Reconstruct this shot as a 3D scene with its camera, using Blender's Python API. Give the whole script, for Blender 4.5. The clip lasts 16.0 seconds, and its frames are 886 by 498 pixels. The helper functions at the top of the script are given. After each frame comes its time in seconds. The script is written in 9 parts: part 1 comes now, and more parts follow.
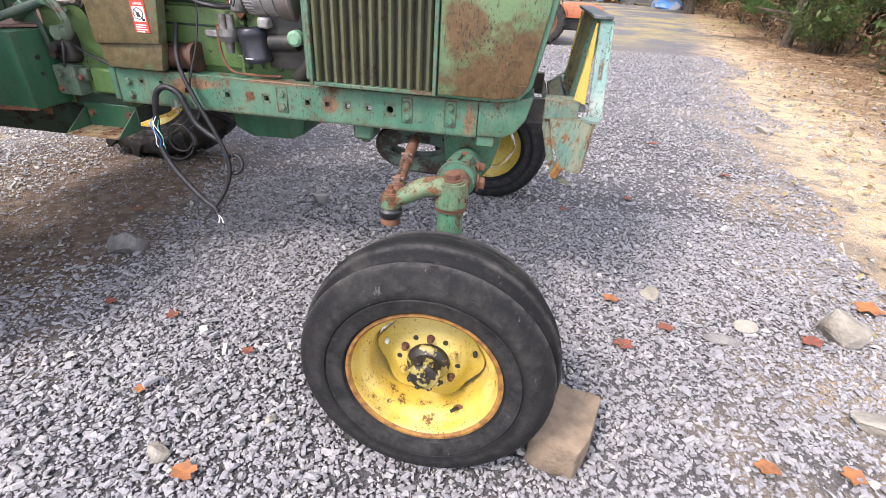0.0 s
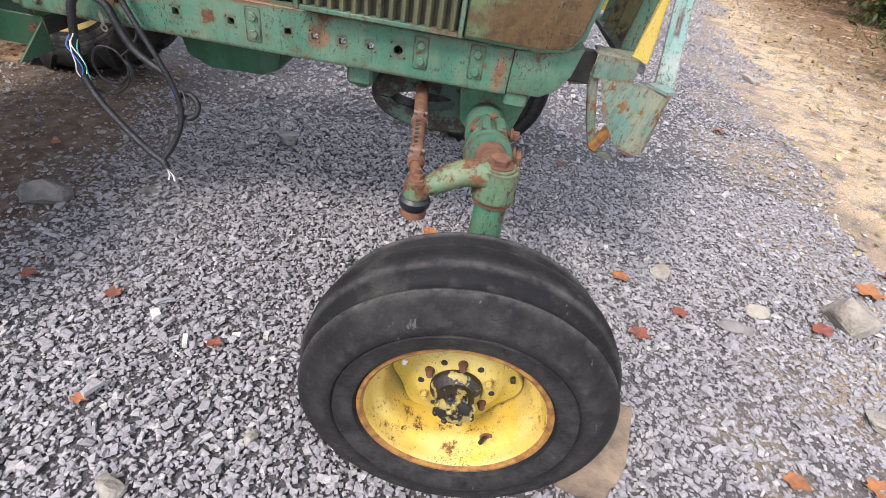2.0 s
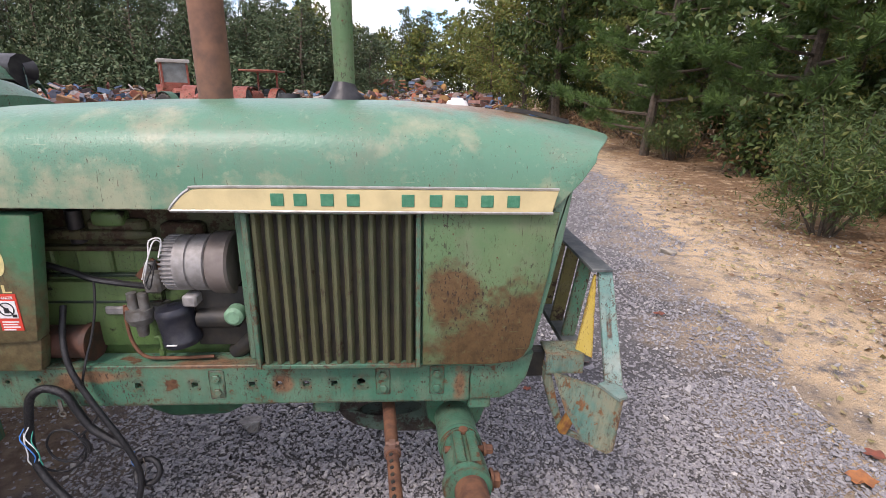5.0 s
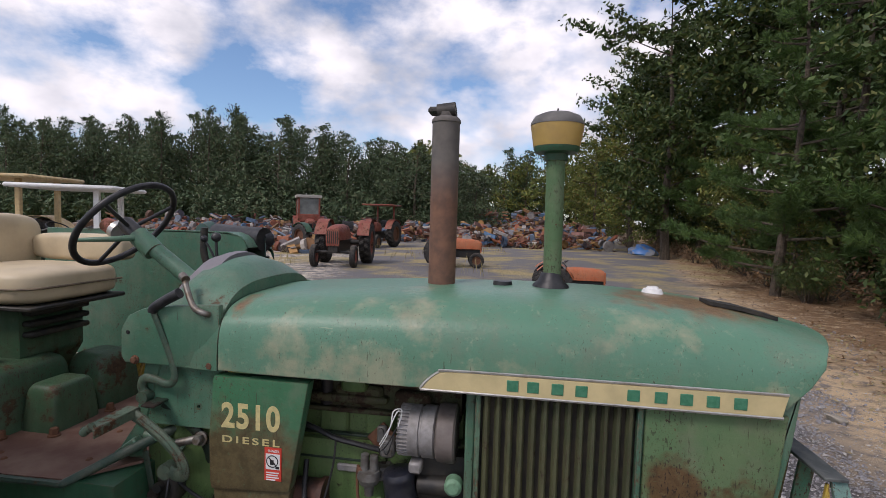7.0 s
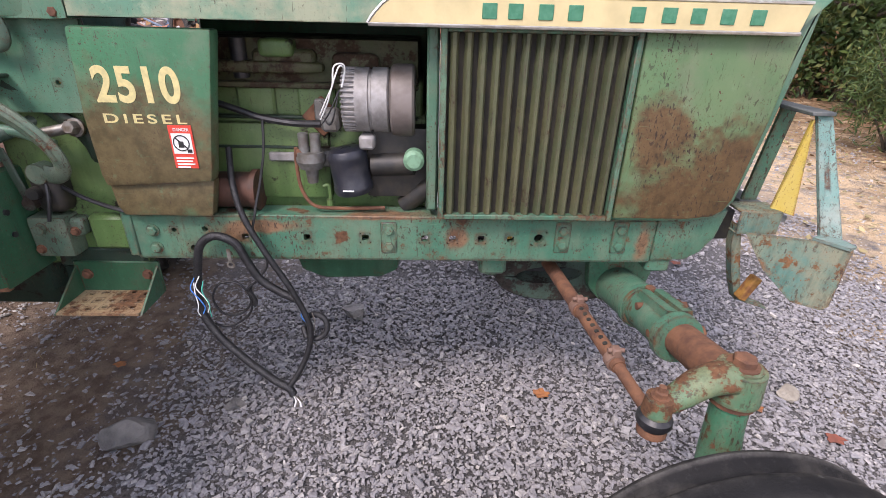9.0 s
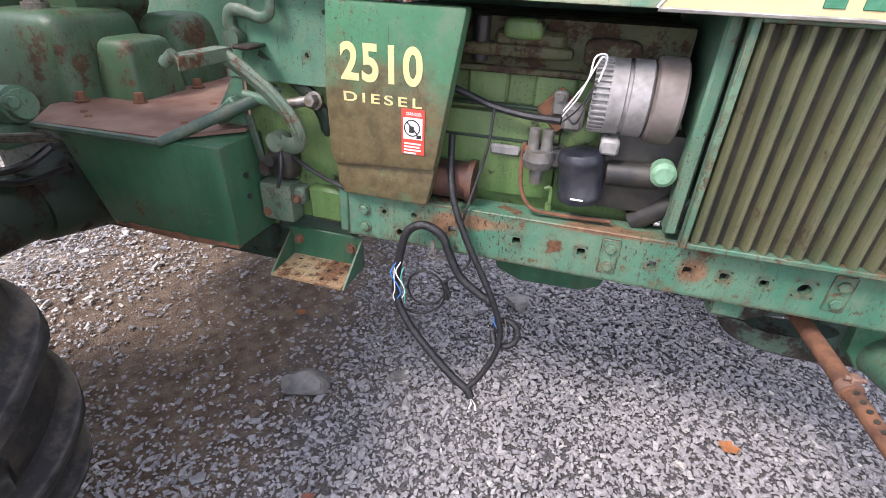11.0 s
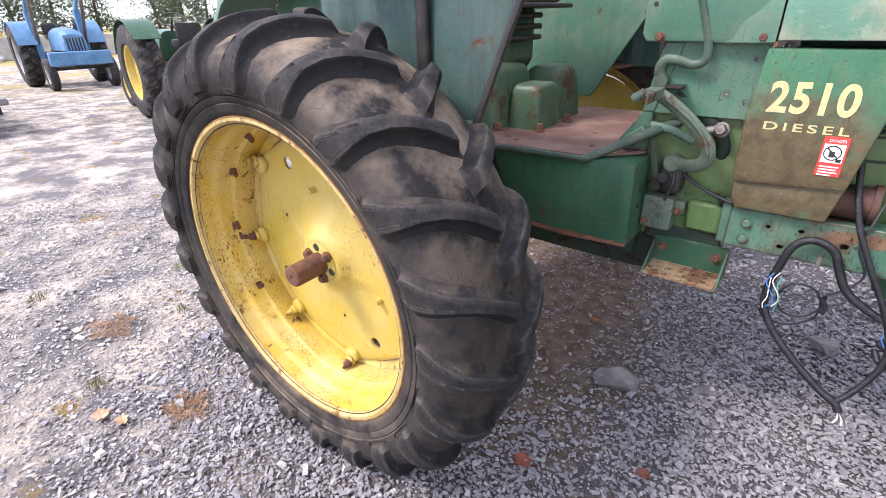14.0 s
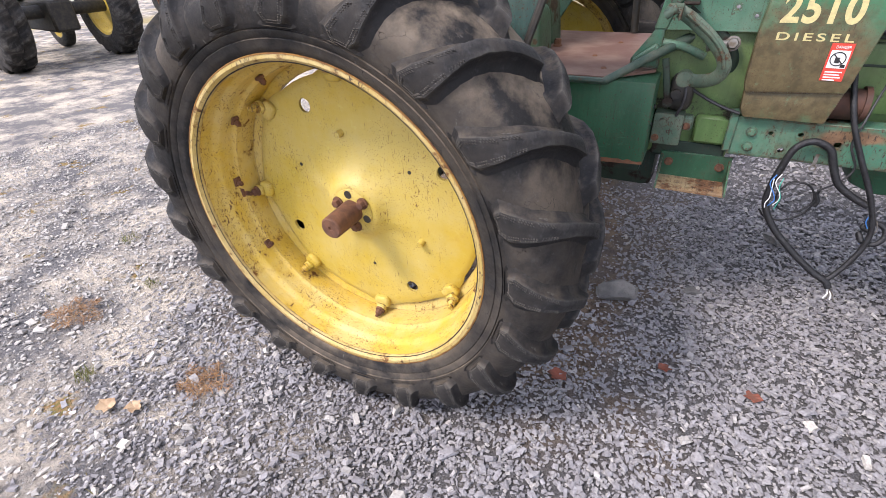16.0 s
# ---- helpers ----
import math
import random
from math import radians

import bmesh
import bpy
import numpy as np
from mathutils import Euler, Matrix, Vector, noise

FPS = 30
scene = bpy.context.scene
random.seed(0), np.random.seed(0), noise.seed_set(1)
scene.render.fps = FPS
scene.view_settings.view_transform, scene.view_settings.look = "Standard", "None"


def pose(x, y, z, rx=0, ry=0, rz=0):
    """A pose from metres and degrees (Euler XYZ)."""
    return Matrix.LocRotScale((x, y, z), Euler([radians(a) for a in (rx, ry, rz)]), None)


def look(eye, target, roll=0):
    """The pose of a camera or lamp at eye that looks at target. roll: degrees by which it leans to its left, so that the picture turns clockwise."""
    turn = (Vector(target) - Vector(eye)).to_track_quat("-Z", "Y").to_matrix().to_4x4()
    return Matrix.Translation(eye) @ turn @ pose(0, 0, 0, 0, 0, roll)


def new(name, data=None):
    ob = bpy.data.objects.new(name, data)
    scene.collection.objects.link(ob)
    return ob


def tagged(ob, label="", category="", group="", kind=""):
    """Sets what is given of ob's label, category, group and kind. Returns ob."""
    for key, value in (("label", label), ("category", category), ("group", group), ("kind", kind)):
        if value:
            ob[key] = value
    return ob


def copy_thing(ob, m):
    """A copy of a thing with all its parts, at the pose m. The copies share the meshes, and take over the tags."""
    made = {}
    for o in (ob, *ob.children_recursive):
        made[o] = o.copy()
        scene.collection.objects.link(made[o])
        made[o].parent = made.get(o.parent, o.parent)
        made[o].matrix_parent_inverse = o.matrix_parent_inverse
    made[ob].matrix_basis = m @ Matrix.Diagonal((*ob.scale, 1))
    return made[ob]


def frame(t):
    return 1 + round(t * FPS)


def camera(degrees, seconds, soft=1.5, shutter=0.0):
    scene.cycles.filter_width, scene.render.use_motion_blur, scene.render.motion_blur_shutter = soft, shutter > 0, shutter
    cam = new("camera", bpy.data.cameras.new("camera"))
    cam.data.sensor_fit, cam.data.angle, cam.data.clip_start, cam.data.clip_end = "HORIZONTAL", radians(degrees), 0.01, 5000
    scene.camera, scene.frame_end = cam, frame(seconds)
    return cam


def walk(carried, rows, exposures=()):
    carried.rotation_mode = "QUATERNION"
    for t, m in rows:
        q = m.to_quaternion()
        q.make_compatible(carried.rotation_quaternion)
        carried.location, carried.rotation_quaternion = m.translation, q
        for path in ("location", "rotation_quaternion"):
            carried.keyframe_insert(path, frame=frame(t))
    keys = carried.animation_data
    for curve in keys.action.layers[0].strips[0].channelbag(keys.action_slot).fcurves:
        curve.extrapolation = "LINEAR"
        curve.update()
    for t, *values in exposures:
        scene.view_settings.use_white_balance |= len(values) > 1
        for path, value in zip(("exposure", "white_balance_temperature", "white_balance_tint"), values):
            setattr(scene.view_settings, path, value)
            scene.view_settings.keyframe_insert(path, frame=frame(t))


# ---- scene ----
cam = camera(85.5, 16.0, soft=0.75)
PATH = [
    (0, (2.646, -1.988, 1.305), (2.406, -0.277, 0.299), 3.5),
    (0.5, (2.616, -1.906, 1.221), (2.431, -0.274, 0.079), 3.7),
    (1, (2.514, -1.862, 1.165), (2.387, -0.3, -0.078), 1.9),
    (1.3, (2.452, -1.809, 1.211), (2.379, -0.256, -0.048), 1.9),
    (1.5, (2.434, -1.785, 1.227), (2.381, -0.222, -0.019), 2.8),
    (2, (2.389, -1.668, 1.282), (2.407, -0.102, 0.037), 10.5),
    (2.5, (2.416, -1.54, 1.353), (2.4, 0.051, 0.14), 10.9),
    (3, (2.441, -1.478, 1.398), (2.344, 0.18, 0.284), 6.9),
    (3.5, (2.521, -1.468, 1.434), (2.452, 0.279, 0.463), 5.9),
    (3.7, (2.553, -1.454, 1.452), (2.554, 0.314, 0.518), 5.9),
    (5.8, (2.154, -1.65, 1.82), (2.256, 0.307, 1.421), 0.1),
    (5.9, (2.139, -1.674, 1.84), (2.217, 0.289, 1.466), -0.0),
    (6, (2.129, -1.696, 1.868), (2.183, 0.274, 1.527), 0.5),
    (6.5, (2.058, -1.738, 1.892), (1.956, 0.249, 1.694), 0.9),
    (7, (1.984, -1.658, 1.87), (1.693, 0.317, 1.75), 1.7),
    (7.5, (1.94, -1.504, 1.725), (1.59, 0.445, 1.448), -0.5),
    (7.6, (1.932, -1.492, 1.691), (1.627, 0.46, 1.376), 0.2),
    (8, (1.921, -1.47, 1.586), (1.781, 0.461, 1.087), 1.3),
    (8.5, (1.887, -1.473, 1.448), (1.902, 0.407, 0.766), 1.0),
    (8.7, (1.885, -1.482, 1.41), (1.98, 0.361, 0.638), 1.3),
    (10.8, (1.641, -1.344, 1.383), (1.171, 0.298, 0.343), 1.8),
    (11, (1.641, -1.334, 1.43), (1.183, 0.331, 0.421), 2.6),
    (11.5, (1.626, -1.313, 1.545), (1.188, 0.468, 0.747), 3.3),
    (12, (1.556, -1.315, 1.551), (0.7, 0.351, 0.847), 4.9),
    (12.3, (1.432, -1.398, 1.529), (0.361, 0.143, 0.837), 6.2),
    (12.5, (1.398, -1.435, 1.53), (0.168, -0.034, 0.804), 5.3),
    (12.7, (1.358, -1.509, 1.525), (-0.001, -0.23, 0.804), 4.6),
    (13, (1.309, -1.568, 1.504), (-0.121, -0.413, 0.716), -0.2),
    (13.4, (1.258, -1.699, 1.457), (0.007, -0.413, 0.573), -3.2),
    (13.5, (1.251, -1.74, 1.457), (0.032, -0.431, 0.562), -3.3),
    (14, (1.244, -1.917, 1.455), (0.115, -0.511, 0.59), -1.5),
    (14.5, (1.214, -2.063, 1.387), (0.177, -0.583, 0.529), -1.3),
    (14.6, (1.193, -2.085, 1.381), (0.185, -0.604, 0.493), -1.5),
    (15, (1.043, -2.105, 1.357), (0.162, -0.619, 0.351), 0.2),
    (15.5, (0.909, -2.127, 1.364), (0.09, -0.693, 0.236), -0.3),
    (16, (0.904, -2.132, 1.444), (0.128, -0.64, 0.361), -2.4),
]
EXPOSURES = [(t, e + 0.22, k, tint) for t, e, k, tint in ((0, 0.40, 6500, 20), (0.5, 0.38, 6500, 20), (1.5, 0.19, 6500, 19), (3.0, 0.08, 6500, 20), (3.7, -0.04, 6500, 21), (5.8, -0.74, 6750, 25), (6.5, -1.16, 6600, 22), (7.2, -1.32, 6500, 21), (7.7, -1.06, 6500, 23), (8.5, -0.38, 6550, 26), (10.8, 0.42, 6450, 22), (11.2, 0.36, 6450, 22), (12.0, 0.02, 6350, 18), (12.6, 0.18, 6250, 23), (13.5, 0.34, 6250, 26), (14.5, 0.24, 6350, 24), (15.0, 0.12, 6350, 21), (16.0, 0.08, 6400, 21))]
walk(cam, [(t, look(eye, target, roll)) for t, eye, target, roll in PATH], EXPOSURES)

# ---- light ----
SUN_AZ, SUN_EL = 218.0, 50.0
world = bpy.data.worlds.new("world")
scene.world = world
world.use_nodes = True
wt = world.node_tree
wt.nodes.clear()
wo = wt.nodes.new("ShaderNodeOutputWorld")
wb = wt.nodes.new("ShaderNodeBackground")
sky = wt.nodes.new("ShaderNodeTexSky")
sky.sky_type, sky.sun_disc = "NISHITA", False
sky.sun_elevation, sky.sun_rotation = radians(SUN_EL), radians(SUN_AZ)
sky.air_density, sky.dust_density = 1.0, 0.6
wc = wt.nodes.new("ShaderNodeTexCoord")
wm = wt.nodes.new("ShaderNodeMapping")
wm.inputs["Scale"].default_value = (1.0, 1.0, 1.7)
wn = wt.nodes.new("ShaderNodeTexNoise")
wn.inputs["Scale"].default_value, wn.inputs["Detail"].default_value, wn.inputs["Roughness"].default_value = 4.2, 9.0, 0.56
wr = wt.nodes.new("ShaderNodeValToRGB")
wr.color_ramp.elements[0].position, wr.color_ramp.elements[1].position = 0.37, 0.55
wn2 = wt.nodes.new("ShaderNodeTexNoise")
wn2.inputs["Scale"].default_value, wn2.inputs["Detail"].default_value = 5.0, 6.0
wr2 = wt.nodes.new("ShaderNodeValToRGB")
wr2.color_ramp.elements[0].position, wr2.color_ramp.elements[0].color = 0.36, (1.35, 1.45, 1.6, 1)
wr2.color_ramp.elements[1].position, wr2.color_ramp.elements[1].color = 0.58, (2.45, 2.46, 2.5, 1)
wsc = wt.nodes.new("ShaderNodeMix")
wsc.data_type, wsc.blend_type = "RGBA", "MULTIPLY"
wsc.inputs[0].default_value, wsc.inputs[7].default_value = 1.0, (0.27, 0.32, 0.345, 1)
wmx = wt.nodes.new("ShaderNodeMix")
wmx.data_type = "RGBA"
for a, b in ((wc.outputs["Generated"], wm.inputs[0]), (wm.outputs[0], wn.inputs["Vector"]), (wm.outputs[0], wn2.inputs["Vector"]), (wn.outputs["Fac"], wr.inputs[0]), (wn2.outputs["Fac"], wr2.inputs[0]),
             (sky.outputs[0], wsc.inputs[6]), (wr.outputs[0], wmx.inputs[0]), (wsc.outputs[2], wmx.inputs[6]), (wr2.outputs[0], wmx.inputs[7]), (wmx.outputs[2], wb.inputs[0]), (wb.outputs[0], wo.inputs[0])):
    wt.links.new(a, b)
wb.inputs[1].default_value = 0.88
sun = new("sun", bpy.data.lights.new("sun", "SUN"))
sun.data.energy, sun.data.angle, sun.data.color = 3.5, radians(15), (1.0, 0.95, 0.87)
sun.matrix_world = look((40 * math.sin(radians(SUN_AZ)), 40 * math.cos(radians(SUN_AZ)), 40 * math.tan(radians(SUN_EL))), (0, 0, 0))


# ---- materials ----
def mat_nodes(name):
    m = bpy.data.materials.new(name)
    m.use_nodes = True
    nt = m.node_tree
    return m, nt, nt.nodes["Principled BSDF"]


def node(nt, kind, **inputs):
    n = nt.nodes.new(kind)
    for k, v in inputs.items():
        n.inputs[k.replace("_", " ")].default_value = v
    return n


def noise_fac(nt, scale, detail=4.0, lo=0.4, hi=0.6, rough=0.55, stretch=None):
    """Noise of the place in metres, cut between lo and hi."""
    co = nt.nodes.new("ShaderNodeTexCoord")
    src = co.outputs["Object"]
    if stretch:
        mp = nt.nodes.new("ShaderNodeMapping")
        mp.inputs["Scale"].default_value = stretch
        nt.links.new(src, mp.inputs[0])
        src = mp.outputs[0]
    n = node(nt, "ShaderNodeTexNoise", Scale=scale, Detail=detail, Roughness=rough)
    nt.links.new(src, n.inputs["Vector"])
    r = nt.nodes.new("ShaderNodeMapRange")
    r.inputs[1].default_value, r.inputs[2].default_value = lo, hi
    nt.links.new(n.outputs["Fac"], r.inputs[0])
    return r.outputs[0]


def mixc(nt, fac, a, b):
    m = nt.nodes.new("ShaderNodeMix")
    m.data_type = "RGBA"
    for sock, v in ((m.inputs[0], fac), (m.inputs[6], a), (m.inputs[7], b)):
        if isinstance(v, (int, float)):
            sock.default_value = v
        elif isinstance(v, tuple):
            sock.default_value = (*v, 1)
        else:
            nt.links.new(v, sock)
    return m.outputs[2]


def bump(nt, p, fac, strength, dist):
    b = node(nt, "ShaderNodeBump", Strength=strength, Distance=dist)
    nt.links.new(fac, b.inputs["Height"])
    nt.links.new(b.outputs[0], p.inputs["Normal"])


def mul(nt, a, b):
    m = nt.nodes.new("ShaderNodeMath")
    m.operation = "MULTIPLY"
    for sock, v in ((m.inputs[0], a), (m.inputs[1], b)):
        if isinstance(v, (int, float)):
            sock.default_value = v
        else:
            nt.links.new(v, sock)
    return m.outputs[0]


def blot(nt, centre, size):
    """A stain with a ragged edge: 1 inside an ellipsoid, 0 outside."""
    co = nt.nodes.new("ShaderNodeTexCoord")
    mp = nt.nodes.new("ShaderNodeMapping")
    mp.inputs["Location"].default_value = tuple(-c / s for c, s in zip(centre, size))
    mp.inputs["Scale"].default_value = tuple(1 / s for s in size)
    nt.links.new(co.outputs["Object"], mp.inputs[0])
    ln = nt.nodes.new("ShaderNodeVectorMath")
    ln.operation = "LENGTH"
    nt.links.new(mp.outputs[0], ln.inputs[0])
    a = nt.nodes.new("ShaderNodeMath")
    a.operation = "MULTIPLY_ADD"
    a.inputs[1].default_value = 0.75
    nt.links.new(noise_fac(nt, 16, 7, 0.3, 0.7, 0.65), a.inputs[0])
    nt.links.new(ln.outputs["Value"], a.inputs[2])
    r = nt.nodes.new("ShaderNodeMapRange")
    r.inputs[1].default_value, r.inputs[2].default_value, r.inputs[3].default_value, r.inputs[4].default_value = 0.95, 1.5, 1.0, 0.0
    nt.links.new(a.outputs[0], r.inputs[0])
    return r.outputs[0]


def edge_wear(nt, radius):
    """1 along sharp outer edges, broken up by noise."""
    bv = nt.nodes.new("ShaderNodeBevel")
    bv.samples = 4
    bv.inputs["Radius"].default_value = radius
    ge = nt.nodes.new("ShaderNodeNewGeometry")
    dt = nt.nodes.new("ShaderNodeVectorMath")
    dt.operation = "DOT_PRODUCT"
    nt.links.new(bv.outputs[0], dt.inputs[0])
    nt.links.new(ge.outputs["Normal"], dt.inputs[1])
    r = nt.nodes.new("ShaderNodeMapRange")
    r.inputs[1].default_value, r.inputs[2].default_value, r.inputs[3].default_value, r.inputs[4].default_value = 0.80, 0.97, 1.0, 0.0
    nt.links.new(dt.outputs["Value"], r.inputs[0])
    return mul(nt, r.outputs[0], noise_fac(nt, 26, 6, 0.38, 0.56, 0.65))


def paint(name, base, faded, rust=0.56, fade=(0.42, 0.62), rough=0.5, chip=0.63, rustc=(0.105, 0.048, 0.024), scale=1.0, dust=(0.20, 0.18, 0.13), stains=(), stainc=(0.11, 0.075, 0.035), wear=0.006, streak=0.30, speck=1.0, chipc=(0.05, 0.032, 0.022)):
    """Old enamel: faded patches, rust with a halo, streaks, scratches, sharp chips down to dark metal, worn edges."""
    m, nt, p = mat_nodes(name)
    c = mixc(nt, noise_fac(nt, 3.2 * scale, 9, *fade, 0.64), base, faded)
    c = mixc(nt, mul(nt, noise_fac(nt, 11 * scale, 9, 0.48, 0.70, 0.70), 0.38), c, dust)
    c = mixc(nt, mul(nt, noise_fac(nt, 9 * scale, 7, 0.46, 0.74, 0.62, (2.2, 2.2, 0.22)), streak), c, tuple(0.42 * v for v in base))
    c = mixc(nt, mul(nt, noise_fac(nt, 7 * scale, 9, rust - 0.06, rust + 0.03, 0.70), 0.42), c, tuple(0.5 * a + 0.5 * b for a, b in zip(base, rustc)))
    grime = noise_fac(nt, 7 * scale, 10, rust, rust + 0.045, 0.72)
    c = mixc(nt, grime, c, mixc(nt, noise_fac(nt, 60, 7, 0.4, 0.62, 0.65), rustc, tuple(0.5 * v for v in rustc)))
    for centre, size in stains:
        c = mixc(nt, blot(nt, centre, size), c, mixc(nt, noise_fac(nt, 34, 8, 0.4, 0.62, 0.66), stainc, tuple(0.6 * v for v in stainc)))
    c = mixc(nt, mul(nt, noise_fac(nt, 38 * scale, 8, 0.58, 0.70, 0.74), 0.35), c, tuple(min(0.6, 1.3 * v + 0.03) for v in faded))
    # fine speckles and chips, gathered in patches
    patch_ = noise_fac(nt, 4.5 * scale, 7, 0.42, 0.60, 0.66)
    chips = mul(nt, noise_fac(nt, 95, 5, chip - 0.012, chip + 0.012, 0.62, (1.4, 1.4, 0.6)), patch_)
    c = mixc(nt, chips, c, chipc)
    c = mixc(nt, mul(nt, noise_fac(nt, 230, 3, 0.615, 0.645, 0.6), mul(nt, patch_, speck)), c, tuple(0.7 * v for v in rustc))
    c = mixc(nt, noise_fac(nt, 42 * scale, 8, chip + 0.045, chip + 0.065, 0.72), c, tuple(0.8 * v for v in rustc))
    # thin scratches, down and along
    c = mixc(nt, mul(nt, noise_fac(nt, 34, 4, 0.665, 0.685, 0.6, (5.0, 5.0, 0.35)), 0.6), c, chipc)
    c = mixc(nt, mul(nt, noise_fac(nt, 30, 4, 0.675, 0.695, 0.6, (0.35, 5.0, 5.0)), mul(nt, patch_, 0.4)), c, tuple(min(0.6, 1.3 * v + 0.02) for v in faded))
    if wear:
        c = mixc(nt, edge_wear(nt, wear), c, mixc(nt, noise_fac(nt, 60, 4, 0.4, 0.6), rustc, (0.05, 0.04, 0.032)))
    nt.links.new(c, p.inputs["Base Color"])
    r = nt.nodes.new("ShaderNodeMapRange")
    r.inputs[3].default_value, r.inputs[4].default_value = rough, min(0.95, rough + 0.35)
    nt.links.new(grime, r.inputs[0])
    nt.links.new(r.outputs[0], p.inputs["Roughness"])
    p.inputs["Specular IOR Level"].default_value = 0.35
    b1 = node(nt, "ShaderNodeBump", Strength=0.3, Distance=0.002)
    nt.links.new(noise_fac(nt, 60 * scale, 8, 0.3, 0.7, 0.68), b1.inputs["Height"])
    b2 = node(nt, "ShaderNodeBump", Strength=0.35, Distance=0.0012)
    b2.invert = True
    nt.links.new(chips, b2.inputs["Height"])
    nt.links.new(b1.outputs[0], b2.inputs["Normal"])
    nt.links.new(b2.outputs[0], p.inputs["Normal"])
    return m


def plain(name, c1, c2, scale=20, rough=0.6, metal=0.0, bumps=0.2, dist=0.002, lo=0.4, hi=0.65):
    m, nt, p = mat_nodes(name)
    f = noise_fac(nt, scale, 6, lo, hi)
    nt.links.new(mixc(nt, f, c1, c2), p.inputs["Base Color"])
    p.inputs["Roughness"].default_value, p.inputs["Metallic"].default_value = rough, metal
    bump(nt, p, noise_fac(nt, scale * 3, 4, 0.3, 0.7), bumps, dist)
    return m


GREEN = paint("faded_green_paint", (0.060, 0.158, 0.100), (0.105, 0.195, 0.132), rust=0.635, rough=0.40, chip=0.64)
HOODM = paint("hood_green_paint", (0.098, 0.225, 0.148), (0.27, 0.30, 0.20), rust=0.68, fade=(0.53, 0.62), rough=0.34, chip=0.66, scale=0.8, stains=(((2.55, -0.03, 1.635), (0.26, 0.17, 0.09)), ((1.13, -0.2, 1.56), (0.035, 0.1, 0.06))), stainc=(0.24, 0.15, 0.075), streak=0.15, speck=0.4)
TEAL = paint("rail_green_paint", (0.050, 0.155, 0.099), (0.097, 0.189, 0.122), rust=0.575, rough=0.48, chip=0.585, scale=1.3, wear=0.018, rustc=(0.13, 0.062, 0.030), stains=(((1.95, -0.27, 0.85), (0.03, 0.05, 0.035)), ((2.47, -0.27, 0.84), (0.022, 0.05, 0.07)), ((1.42, -0.27, 0.88), (0.13, 0.05, 0.02)), ((1.35, -0.27, 0.86), (0.05, 0.05, 0.03)), ((1.75, -0.26, 0.908), (0.16, 0.05, 0.008))), stainc=(0.21, 0.125, 0.07))
ENGINE = paint("engine_green_paint", (0.090, 0.165, 0.052), (0.13, 0.19, 0.075), rust=0.56, rough=0.42, chip=0.63, rustc=(0.022, 0.018, 0.011), dust=(0.10, 0.11, 0.05), streak=0.5)
GREASY = paint("greasy_dark_green", (0.016, 0.036, 0.024), (0.028, 0.048, 0.032), rust=0.52, rough=0.5, chip=0.62, rustc=(0.03, 0.02, 0.014), dust=(0.045, 0.04, 0.03), wear=0)
STARTERM = plain("burnt_red_casting", (0.085, 0.036, 0.021), (0.03, 0.018, 0.013), 20, 0.7, bumps=0.4)
ARMM = paint("worn_arm_paint", (0.070, 0.155, 0.085), (0.17, 0.185, 0.095), rust=0.515, rough=0.55, chip=0.57, rustc=(0.14, 0.065, 0.03), scale=1.8, wear=0.012, streak=0.4)
SPINDLEM = paint("chipped_spindle_green", (0.042, 0.15, 0.082), (0.085, 0.19, 0.115), rust=0.57, rough=0.45, chip=0.60, rustc=(0.13, 0.06, 0.03), scale=2.0, streak=0.5)
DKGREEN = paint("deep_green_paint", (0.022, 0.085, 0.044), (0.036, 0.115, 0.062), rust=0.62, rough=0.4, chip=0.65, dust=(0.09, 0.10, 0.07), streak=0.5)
RUSTGREEN = paint("rust_stained_green", (0.085, 0.160, 0.072), (0.115, 0.180, 0.085), rust=0.66, rough=0.6, chip=0.585, stains=(((2.57, -0.31, 0.96), (0.24, 0.3, 0.19)), ((2.65, -0.31, 1.07), (0.12, 0.3, 0.13)), ((2.44, -0.31, 1.16), (0.09, 0.3, 0.09))), stainc=(0.115, 0.070, 0.030), chipc=(0.03, 0.02, 0.014))
PANELM = paint("stained_badge_panel", (0.040, 0.150, 0.072), (0.065, 0.165, 0.088), rust=0.70, fade=(0.46, 0.6), rough=0.45, chip=0.64, stains=(((1.17, -0.3, 1.05), (0.30, 0.4, 0.22)), ((1.1, -0.3, 1.0), (0.2, 0.4, 0.12))), stainc=(0.125, 0.098, 0.048), streak=0.2)
SLATM = paint("grille_slat_paint", (0.090, 0.094, 0.045), (0.060, 0.074, 0.038), rust=0.60, rough=0.55, rustc=(0.06, 0.040, 0.024), scale=1.2, streak=0.9, dust=(0.13, 0.11, 0.07), wear=0.004)
YELLOW = paint("yellow_wheel_paint", (0.50, 0.36, 0.050), (0.53, 0.41, 0.115), rust=0.67, rough=0.40, chip=0.64, rustc=(0.26, 0.13, 0.03), dust=(0.50, 0.41, 0.18), streak=0.1, chipc=(0.12, 0.06, 0.02))
RIMM = paint("yellow_rim_paint", (0.54, 0.37, 0.05), (0.56, 0.43, 0.15), rust=0.60, rough=0.5, chip=0.60, rustc=(0.17, 0.075, 0.022), dust=(0.50, 0.38, 0.16), scale=1.8, wear=0.010, streak=0.1, chipc=(0.10, 0.045, 0.016))
